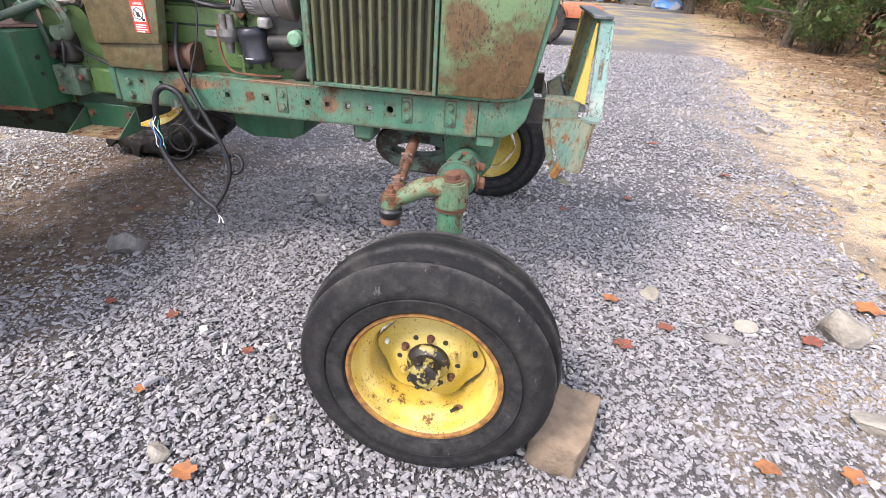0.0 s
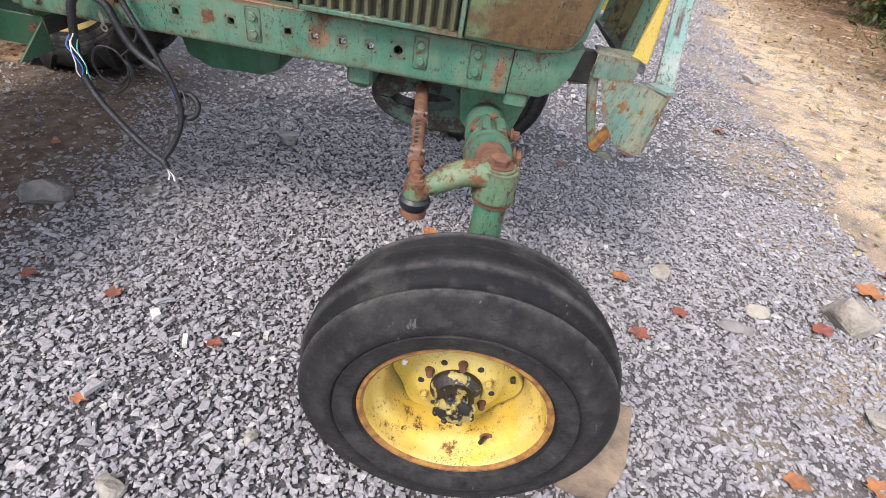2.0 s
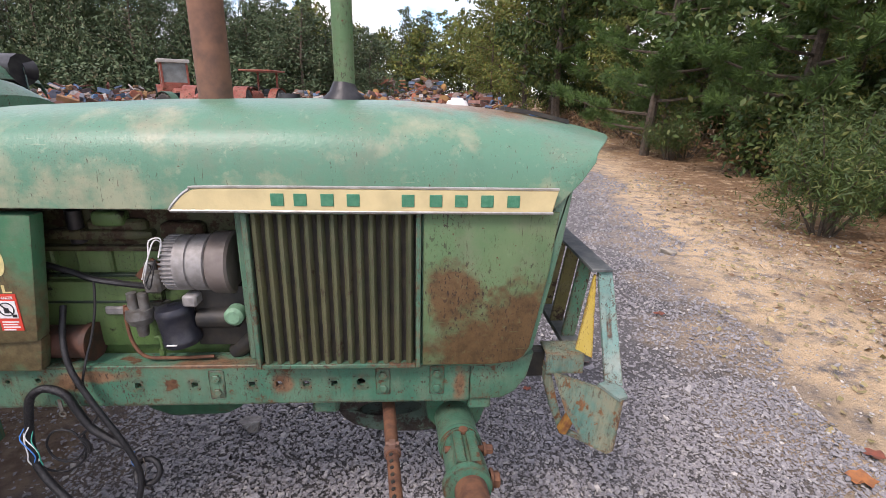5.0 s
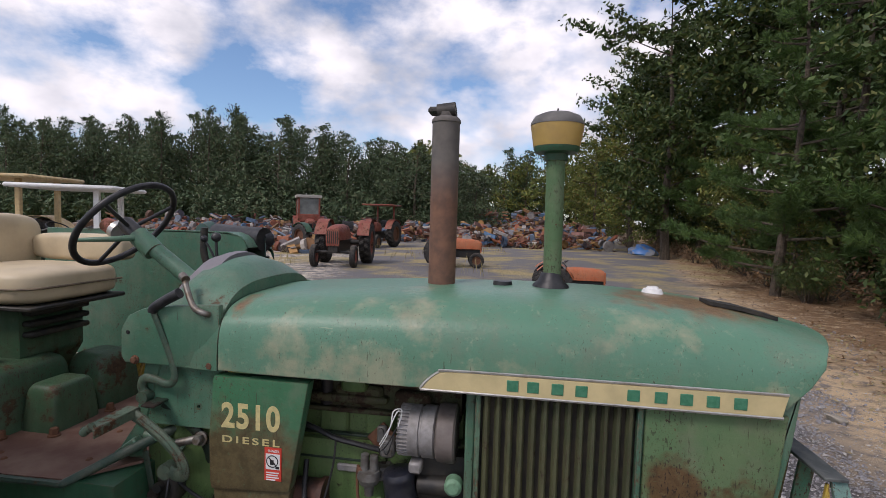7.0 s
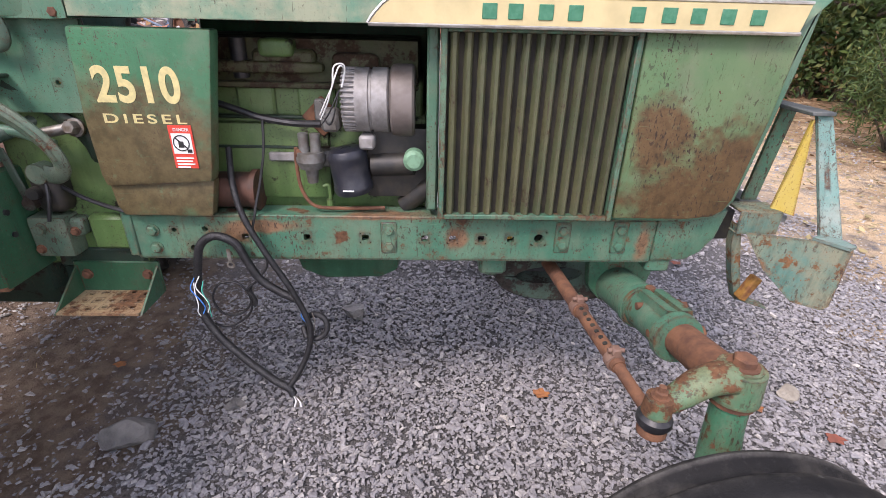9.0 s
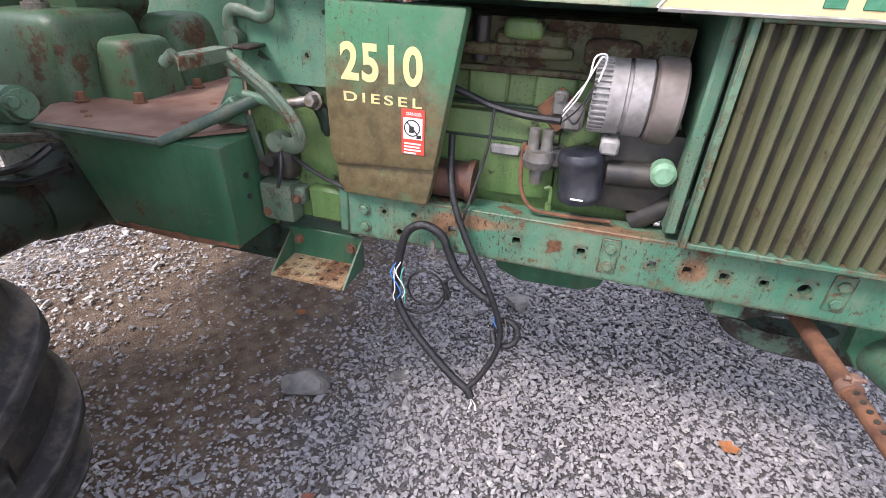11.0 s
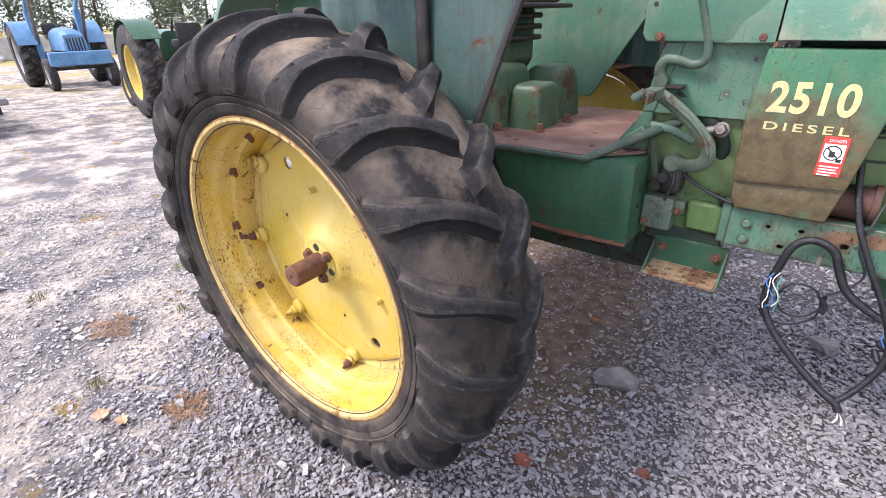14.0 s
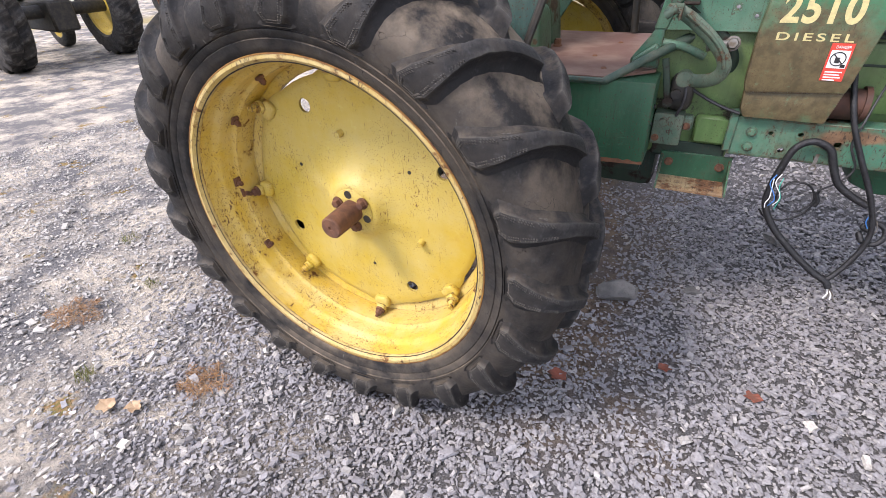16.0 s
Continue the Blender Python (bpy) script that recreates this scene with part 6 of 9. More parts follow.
def brush_guard():

    def slab(bm, pts, thick, way):
        """A flat polygon given thickness along a direction."""
        o = Vector(way).normalized() * thick
        hull(bm, [[tuple(Vector(p)) for p in pts], [tuple(Vector(p) + o) for p in pts]])
    bm = bmesh.new()
    box(bm, (2.728, -0.272, 0.872), (2.845, -0.264, 0.940), 0.002)
    box(bm, (2.728, -0.266, 0.934), (2.845, -0.19, 0.941), 0.002)
    box(bm, (2.728, -0.266, 0.872), (2.845, -0.21, 0.878), 0.002)
    g = part("front_guard", bm, RUSTCYAN, tractor, "bent steel front guard in chipped turquoise and yellow paint")
    for s in (-1, 1):
        f = lambda x, y, z: (x, y if s < 0 else 2 * CY - y, z)
        bm = bmesh.new()
        slab(bm, [f(2.752, -0.276, 0.880), f(2.845, -0.42, 0.918), f(2.870, -0.486, 0.926), f(2.858, -0.496, 0.776), f(2.848, -0.488, 0.762), f(2.806, -0.440, 0.757), f(2.768, -0.36, 0.81)], 0.008, (0.7, 0.5 if s < 0 else -0.5, 0))
        part("wing_plate", bm, RUSTCYAN, g, "angled plate with orange rust streaks")
        bm = bmesh.new()
        slab(bm, [f(2.838, -0.40, 0.914), f(2.864, -0.486, 0.924), f(2.892, -0.470, 0.922), f(2.898, -0.43, 0.918), f(2.876, -0.38, 0.916)], 0.008, (0, 0, 1))
        part("wing_flange", bm, PALECYAN, g)
        # leaning outer post, yellow brace, inner posts
        bm = bmesh.new()
        slab(bm, [f(2.862, -0.246, 1.200), f(2.906, -0.246, 1.193), f(2.903, -0.415, 0.922), f(2.860, -0.395, 0.922)], 0.009, (0, 0.87 if s < 0 else -0.87, -0.5))
        part("post", bm, PALECYAN, g, "leaning post in worn pale turquoise paint")
        bm = bmesh.new()
        slab(bm, [f(2.851, -0.252, 1.185), f(2.857, -0.252, 1.185), f(2.860, -0.290, 0.936), f(2.824, -0.246, 0.938)], 0.007, (0, 1 if s < 0 else -1, 0))
        part("yellow_brace", bm, YELLOW, g, "chipped yellow painted brace")
        for y, m, x0 in ((-0.13, TEAL, 2.815), (-0.02, OLIVEM, 2.808)):
            bm = bmesh.new()
            slab(bm, [f(x0, y, 0.925), f(x0 + 0.044, y, 0.925), f(x0 + 0.080, y, 1.198), f(x0 + 0.036, y, 1.198)], 0.010, (0, 1, 0))
            part("post", bm, m, g)
        # strap that hangs under the wing, with a rusty block
        bm = bmesh.new()
        slab(bm, [f(2.730, -0.262, 0.900), f(2.748, -0.262, 0.880), f(2.775, -0.262, 0.780), f(2.808, -0.262, 0.672), f(2.795, -0.262, 0.655), f(2.762, -0.262, 0.735), f(2.732, -0.262, 0.840)], 0.030, (0, 1 if s < 0 else -1, 0))
        slab(bm, [f(2.795, -0.262, 0.655), f(2.86, -0.31, 0.650), f(2.86, -0.31, 0.657), f(2.80, -0.262, 0.664)], 0.030, (0, 1 if s < 0 else -1, 0))
        part("lower_strap", bm, RUSTCYAN, g)
        bm = bmesh.new()
        box(bm, (-0.013, -0.016, -0.04), (0.013, 0.016, 0.04), 0.004, Matrix.Translation(f(2.812, -0.276, 0.703)) @ Matrix.Rotation(radians(24), 4, "Y"))
        part("rusty_block", bm, RUSTRIM, g, "orange rusty block")
    bm = bmesh.new()
    box(bm, (2.808, -0.262, 0.905), (2.868, CY + 0.31, 0.925), 0.003)
    part("cross_bar", bm, BARM, g, "slate-dark channel across the front")
    bm = bmesh.new()
    box(bm, (2.838, -0.262, 1.196), (2.900, CY + 0.315, 1.206), 0.002)
    part("top_bar", bm, BARM, g, "slate grey top plate")
    for y in (-0.215, CY + 0.265):
        bm = bmesh.new()
        box(bm, (2.64, y - 0.02, 0.84), (2.735, y + 0.02, 0.93), 0.004)
        part("mount", bm, IRON, g)


RUSTCYAN = paint("rust_streaked_turquoise", (0.085, 0.185, 0.15), (0.20, 0.21, 0.14), rust=0.555, rough=0.6, chip=0.575, rustc=(0.20, 0.10, 0.045), scale=2.4, streak=0.75, wear=0.016)
PALECYAN = paint("pale_turquoise_paint", (0.125, 0.24, 0.21), (0.24, 0.285, 0.25), rust=0.60, rough=0.55, chip=0.585, scale=2.0, rustc=(0.10, 0.055, 0.03))




COVERM = paint("oily_cover_green", (0.044, 0.100, 0.054), (0.075, 0.13, 0.075), rust=0.55, rough=0.42, chip=0.60, rustc=(0.085, 0.050, 0.026), dust=(0.11, 0.10, 0.065), streak=0.5)


def platform_area():
    bm = bmesh.new()
    prism(bm, [(0.275, 1.03), (0.808, 1.03), (0.814, 0.752), (0.60, 0.742), (0.385, 0.752)], -0.404, -0.12, 0.007, 2)
    b = part("side_box", bm, DKGREEN, tractor, "deep green box under the platform with a rusty lower edge")
    bm = bmesh.new()
    rag = [(0.40 + 0.41 * k / 26, 0.760 + 0.011 * noise.noise((k * 0.9, 1.0, 0)) + 0.007 * noise.noise((k * 2.7, 5.0, 0))) for k in range(27)]
    prism(bm, rag + [(0.812, 0.750), (0.60, 0.740), (0.395, 0.750)], -0.4065, -0.39, 0)
    part("rust_edge", bm, RUST, b, "ragged rusted lower edge")
    for z in (0.875, 0.935):
        bm = bmesh.new()
        cyl(bm, (0.808, -0.33, z), (0.8155, -0.33, z), 0.008, seg=10)
        part("hole", bm, BLACK, b)
    # platform plate
    bm = bmesh.new()
    pts = [(0.262, -0.436), (0.645, -0.418), (0.79, -0.27), (0.79, CY + 0.42), (0.15, CY + 0.42), (0.15, -0.30)]
    lo = [bm.verts.new((x, y, 1.034)) for x, y in pts]
    hi = [bm.verts.new((x, y, 1.044)) for x, y in pts]
    bm.faces.new(lo[::-1])
    bm.faces.new(hi)
    for i in range(6):
        bm.faces.new((lo[i], lo[(i + 1) % 6], hi[(i + 1) % 6], hi[i]))
    pl = part("platform", bm, RUSTPLATE, tractor, "rust-brown operator platform plate", smooth=False)
    bm = bmesh.new()
    tube(bm, [(0.262, -0.440, 1.034), (0.645, -0.423, 1.030)], 0.011, 8, 1)
    tube(bm, [(0.640, -0.424, 1.030), (0.66, -0.410, 1.036), (0.77, -0.310, 1.092), (0.89, -0.212, 1.150)], (0.011, 0.018), 10, 4)
    part("edge_bar", bm, BARGREEN, pl, "dark green edge bar rising to the dash")
    bm = bmesh.new()
    prism(bm, [(0.70, 1.046), (0.795, 1.046), (0.795, 1.175), (0.775, 1.185), (0.70, 1.075)], -0.262, -0.254, 0.002)
    part("gusset", bm, TEAL, pl, "worn green gusset plate")
    for x, y in ((0.55, -0.1), (0.35, -0.35), (0.6, 0.2), (0.30, -0.32), (0.62, -0.30), (0.70, -0.05)):
        bm = bmesh.new()
        cyl(bm, (x, y, 1.044), (x, y, 1.049), 0.011, 0.007, 12)
        part("rivet", bm, RUST, pl)
    # two brake pedals, side by side
    for k, (dx, dy, m) in enumerate(((0.0, 0.0, PALEGREENM), (0.022, 0.10, GREASY))):
        bm = bmesh.new()
        tube(bm, [(0.832 + dx, -0.352 + dy, 1.236), (0.872 + dx, -0.350 + dy, 1.212), (0.930 + dx, -0.345 + dy, 1.165), (0.975 + dx, -0.341 + dy, 1.115), (0.990 + dx, -0.336 + dy, 1.075), (0.975 + dx, -0.318 + dy, 1.040), (0.930 + dx, -0.290 + dy, 1.020), (0.885 + dx, -0.270 + dy, 1.022)], (0.020, 0.022), 12, 6, ((0.2, 1, 0), 0.55))
        if k == 0:
            tube(bm, [(0.855, -0.364, 1.228), (0.930, -0.358, 1.172), (0.975, -0.353, 1.120), (0.990, -0.348, 1.075)], 0.006, 8, 6)
        p = part("brake_pedal", bm, m, tractor, "green brake pedal arm with a ribbed edge" if k == 0 else "dark second brake pedal arm")
        bm = bmesh.new()
        cyl(bm, (0.885 + dx, -0.290 + dy, 1.022), (0.885 + dx, -0.250 + dy, 1.022), 0.026, seg=18)
        part("pivot", bm, m, p)
        bm = bmesh.new()
        if k == 0:
            box(bm, (0.795, -0.505, 1.246), (0.842, -0.335, 1.256), 0.003)
            box(bm, (0.836, -0.505, 1.228), (0.843, -0.335, 1.254), 0.002)
            cyl(bm, (0.802, -0.500, 1.240), (0.830, -0.500, 1.262), 0.012, seg=12)
        else:
            box(bm, (0.835, -0.330, 1.250), (0.882, -0.225, 1.259), 0.003)
        part("pad", bm, PALEGREENM if k == 0 else GREASY, p, "worn pedal pad")
    bm = bmesh.new()
    tube(bm, [(0.795, -0.262, 1.13), (0.86, -0.262, 1.12), (0.93, -0.255, 1.09)], 0.013, 10, 4)
    box(bm, (0.70, -0.30, 1.06), (0.735, -0.262, 1.15), 0.005, Matrix.Translation((0.72, 0, 1.06)) @ Matrix.Rotation(radians(52), 4, "Y") @ Matrix.Translation((-0.72, 0, -1.06)))
    part("linkage", bm, GREEN, tractor)
    bm = bmesh.new()
    tube(bm, [(0.815, -0.285, 1.085), (0.835, -0.290, 1.00), (0.848, -0.292, 0.945)], 0.011, 8, 4, ((0, 1, 0), 0.5))
    cyl(bm, (0.848, -0.30, 0.945), (0.848, -0.28, 0.945), 0.017, seg=14)
    part("pull_link", bm, GREASY, tractor, "dark flat pull link")
    # hand lever
    bm = bmesh.new()
    tube(bm, [(0.812, -0.275, 1.268), (0.800, -0.280, 1.300), (0.815, -0.284, 1.328), (0.85, -0.286, 1.328), (0.895, -0.288, 1.317), (0.922, -0.290, 1.330), (0.924, -0.291, 1.37), (0.900, -0.297, 1.45), (0.862, -0.305, 1.555)], (0.017, 0.0095), 10, 5, ((0, 1, 0), 0.7))
    cyl(bm, (0.812, -0.262, 1.268), (0.812, -0.298, 1.268), 0.020, seg=16)
    lv = part("hand_lever", bm, LEVERM, tractor, "bent green hand lever with a black grip")
    bm = bmesh.new()
    tube(bm, [(0.860, -0.305, 1.552), (0.868, -0.305, 1.568), (0.91, -0.305, 1.594), (0.955, -0.305, 1.618)], (0.014, 0.017), 12, 4)
    part("grip", bm, BLACK, lv, "black rubber grip")
    bm = bmesh.new()
    tube(bm, [(0.93, -0.25, 1.66), (0.96, -0.275, 1.62), (1.0, -0.30, 1.575), (1.04, -0.31, 1.56), (1.05, -0.295, 1.553)], 0.0095, 10, 5)
    cyl(bm, (0.92, -0.245, 1.665), (0.945, -0.262, 1.655), 0.013, seg=12)
    part("throttle_lever", bm, STEEL, tractor, "worn throttle lever")
    # step
    bm = bmesh.new()
    holes = []
    for i in range(5):
        holes += [(0.905 + 0.038 * i, z, 0.0078, 12) for z in (-0.345 if i % 2 else -0.335, -0.30, -0.255 if i % 2 else -0.265)]
    holed_plate(bm, 0.872, 1.09, -0.37, -0.215, 0.655, 0.661, holes)
    for v in bm.verts:
        v.co = Vector((v.co.x, v.co.z, v.co.y))
    st = part("step", bm, STEPM, tractor, "perforated steel step, worn to rust")
    bm = bmesh.new()
    box(bm, (0.862, -0.245, 0.655), (1.10, -0.235, 0.755), 0.003)
    for x in (0.866, 1.092):
        v = [bm.verts.new(p) for p in ((x, -0.24, 0.655), (x, -0.37, 0.655), (x, -0.24, 0.745), (x + 0.006, -0.24, 0.655), (x + 0.006, -0.37, 0.655), (x + 0.006, -0.24, 0.745))]
        for f in ((0, 1, 2), (5, 4, 3), (0, 3, 4, 1), (1, 4, 5, 2), (2, 5, 3, 0)):
            bm.faces.new([v[i] for i in f])
    part("step_bracket", bm, DKGREEN, st)
    for x in (0.895, 1.065):
        bm = bmesh.new()
        bolt(bm, (x, -0.245, 0.715), (0, -1, 0), 0.011, 0.012)
        part("bolt", bm, RUST, st)
    bm = bmesh.new()
    box(bm, (0.82, -0.24, 0.73), (1.07, CY + 0.2, 0.80), 0.01)
    part("lower_frame", bm, GREASY, tractor)
    # transmission and axle housing
    bm = bmesh.new()
    box(bm, (-0.35, -0.20, 0.58), (0.85, CY + 0.25, 1.02), 0.04, seg=2)
    box(bm, (0.18, -0.26, 0.66), (0.80, -0.15, 0.76), 0.025, seg=2)
    cyl(bm, (0.03, -0.95, 0.735), (0.03, CY + 1.0, 0.735), 0.10, 0.10, 24)
    cyl(bm, (0.03, -0.40, 0.735), (0.03, -0.18, 0.735), 0.115, 0.16, 24)
    part("transmission", bm, GREASY, tractor, "dark green transmission and axle housing")
    for x, z in ((0.30, 0.71), (0.50, 0.70), (0.70, 0.71)):
        bm = bmesh.new()
        bolt(bm, (x, -0.262, z), (0, -1, 0), 0.013, 0.014)
        part("housing_bolt", bm, RUST, tractor)
    # lift covers: boxy castings that narrow towards the top
    cv = None
    for lo, hi, e, tp, m in (((-0.14, -0.27, 0.96), (0.205, CY + 0.04, 1.285), 7.0, 0.16, COVERM), ((0.185, -0.175, 0.98), (0.350, CY - 0.01, 1.215), 7.0, 0.22, COVERM), ((0.10, CY + 0.0, 0.98), (0.33, CY + 0.25, 1.265), 5.0, 0.25, COVERM), ((-0.50, -0.28, 0.96), (-0.06, CY + 0.32, 1.44), 6.0, 0.1, COVERM)):
        bm = bmesh.new()
        pillow(bm, lo, hi, e, 36, 20)
        cx, cy_ = (lo[0] + hi[0]) / 2, (lo[1] + hi[1]) / 2
        for v in bm.verts:
            k = 1 - tp * max(0.0, (v.co.z - lo[2]) / (hi[2] - lo[2])) ** 1.4
            v.co.x, v.co.y = cx + (v.co.x - cx) * k, cy_ + (v.co.y - cy_) * k
        if cv is None:
            cv = part("lift_cover", bm, m, tractor, "boxy green hydraulic lift covers, chipped at the edges")
        else:
            part("small_cover", bm, m, cv)
    for x, y in ((0.20, -0.24), (0.19, 0.03), (0.355, -0.18), (0.36, 0.06)):
        bm = bmesh.new()
        bolt(bm, (x, y, 1.044), (0, 0, 1), 0.014, 0.030)
        part("bolt", bm, RUST, cv)
    bm = bmesh.new()
    cyl(bm, (0.05, -0.17, 1.275), (0.05, -0.17, 1.30), 0.036, 0.034, 20)
    cyl(bm, (0.05, -0.17, 1.30), (0.05, -0.17, 1.34), 0.026, 0.023, 8)
    part("breather_cap", bm, STEEL, cv)
    bm = bmesh.new()
    cyl(bm, (-0.05, -0.42, 1.05), (0.18, -0.40, 1.07), 0.050, seg=22)
    cyl(bm, (0.18, -0.40, 1.07), (0.20, -0.399, 1.072), 0.040, seg=22)
    bolt(bm, (0.20, -0.43, 1.085), (0.9, -0.3, 0), 0.015, 0.02)
    box(bm, (-0.1, -0.46, 0.95), (0.15, -0.36, 1.02), 0.01)
    part("rockshaft_arm", bm, GREEN, tractor)
    for q in range(3):
        bm = bmesh.new()
        tube(bm, [(0.29, -0.41 - 0.012 * q, 0.985 + 0.013 * q), (0.1, -0.46 - 0.012 * q, 0.975 + 0.012 * q), (-0.2, -0.5, 0.97 + 0.014 * q)], 0.0055, 8, 4)
        part("pipe", bm, STEEL, tractor)
    bm = bmesh.new()
    tube(bm, [(0.24, -0.40, 0.96), (0.20, -0.46, 0.92), (0.10, -0.5, 0.90), (-0.1, -0.52, 0.92)], 0.012, 8, 5)
    tube(bm, [(0.26, -0.38, 0.90), (0.16, -0.45, 0.86), (0.02, -0.5, 0.86)], 0.010, 8, 5)
    part("hose", bm, BLACK, tractor, "black hydraulic hose")


def seat():
    bm = bmesh.new()
    pillow(bm, (-0.16, CY - 0.235, 1.525), (0.335, CY + 0.235, 1.665), 5.0, 40, 18)
    bmesh.ops.translate(bm, vec=(-0.09, 0, -0.025), verts=bm.verts)
    s = part("seat", bm, CREAM, tractor, "cream vinyl seat cushion with arm pads")
    bm = bmesh.new()
    tube(bm, [(-0.14, CY - 0.246, 1.595), (0.23, CY - 0.236, 1.595), (0.312, CY - 0.205, 1.595), (0.337, CY - 0.13, 1.595), (0.337, CY + 0.2, 1.595)], 0.0045, 8, 4)
    bmesh.ops.translate(bm, vec=(-0.09, 0, -0.025), verts=bm.verts)
    part("piping", bm, plain("dark_piping", (0.20, 0.15, 0.09), (0.12, 0.09, 0.06), 30), s)
    bm = bmesh.new()
    pillow(bm, (-0.15, CY + 0.195, 1.66), (0.335, CY + 0.315, 1.785), 4.5)
    bmesh.ops.translate(bm, vec=(-0.09, 0, -0.025), verts=bm.verts)
    part("arm_pad", bm, CREAM, s)
    bm = bmesh.new()
    pillow(bm, (-0.27, CY - 0.26, 1.58), (-0.13, CY + 0.28, 1.87), 4.5)
    bmesh.ops.translate(bm, vec=(-0.09, 0, -0.025), verts=bm.verts)
    part("backrest", bm, CREAM, s)
    bm = bmesh.new()
    box(bm, (-0.13, CY - 0.22, 1.512), (0.34, CY + 0.22, 1.53), 0.005)
    bmesh.ops.translate(bm, vec=(-0.09, 0, -0.025), verts=bm.verts)
    part("seat_pan", bm, IRON, s)
    bm = bmesh.new()
    prism(bm, [(-0.2, 1.512), (0.20, 1.512), (0.20, 1.31), (0.13, 1.20), (0.02, 1.20), (-0.05, 1.40)], CY - 0.14, CY + 0.14, 0.01, 2)
    bmesh.ops.translate(bm, vec=(-0.09, 0, -0.025), verts=bm.verts)
    part("seat_base", bm, COVERM, s, "oily green seat suspension base")
    for z in (1.475, 1.432, 1.389):
        bm = bmesh.new()
        box(bm, (0.195, CY - 0.13, z), (0.245, CY + 0.13, z + 0.022), 0.006)
        bmesh.ops.translate(bm, vec=(-0.09, 0, -0.025), verts=bm.verts)
        part("slat", bm, IRON, s, "dark suspension slat")


def steering():
    ax = Vector((-0.77, 0, 0.64)).normalized()
    c = Vector((0.455, CY, 1.815))
    bm = bmesh.new()
    cyl(bm, (0.82, CY, 1.55), tuple(c - ax * 0.06), 0.033, 0.03, 22)
    cyl(bm, tuple(c - ax * 0.16), tuple(c - ax * 0.06), 0.04, 0.038, 22)
    col = part("steering_column", bm, GREEN, tractor, "green steering column")
    q = ax.to_track_quat("Y", "Z").to_matrix().to_4x4()
    M = Matrix.Translation(c) @ q
    bm = bmesh.new()
    lathe(bm, [(0.205 + 0.0125 * math.cos(t), 0.0125 * math.sin(t)) for t in [2 * math.pi * i / 10 for i in range(10)]], M, 64)
    w = part("steering_wheel", bm, BLACK, tractor, "black steering wheel")
    bm = bmesh.new()
    for k in range(3):
        t = radians(30 + 120 * k)
        cyl(bm, tuple(M @ Vector((0.02 * math.cos(t), -0.02, 0.02 * math.sin(t)))), tuple(M @ Vector((0.203 * math.cos(t), 0, 0.203 * math.sin(t)))), 0.008, seg=10)
    part("spoke", bm, BLACK, w)
    bm = bmesh.new()
    cyl(bm, tuple(c - ax * 0.07), tuple(c + ax * 0.015), 0.034, 0.028, 22)
    part("hub", bm, BLACK, w)
    bm = bmesh.new()
    cyl(bm, tuple(c + Vector((-0.07, 0.02, -0.02))), tuple(c + Vector((-0.115, 0.02, -0.0))), 0.034, 0.028, 22)
    part("signal_lamp", bm, REDPAINT, col, "red round signal lamp in a chrome ring")
    bm = bmesh.new()
    cyl(bm, tuple(c + Vector((-0.055, 0.02, -0.028))), tuple(c + Vector((-0.075, 0.02, -0.018))), 0.037, 0.036, 22)
    part("chrome_ring", bm, CHROME, col)
    bm = bmesh.new()
    tube(bm, [tuple(c + Vector((0.06, -0.03, -0.05))), tuple(c + Vector((-0.0, -0.09, -0.055))), tuple(c + Vector((-0.10, -0.13, -0.06)))], (0.013, 0.008), 10, 4)
    part("column_switch", bm, GREEN, col)
    bm = bmesh.new()
    tube(bm, [(0.78, CY + 0.12, 1.62), (0.765, CY + 0.12, 1.70), (0.762, CY + 0.12, 1.76)], 0.006, 8, 3)
    bmesh.ops.create_uvsphere(bm, u_segments=14, v_segments=10, radius=0.02, matrix=Matrix.Translation((0.762, CY + 0.12, 1.772)))
    bmesh.ops.create_uvsphere(bm, u_segments=14, v_segments=10, radius=0.015, matrix=Matrix.Translation((0.68, CY + 0.16, 1.76)))
    tube(bm, [(0.74, CY + 0.16, 1.66), (0.70, CY + 0.16, 1.73), (0.68, CY + 0.16, 1.755)], 0.005, 8, 3)
    part("gear_lever", bm, BLACK, tractor, "gear levers with black knobs")


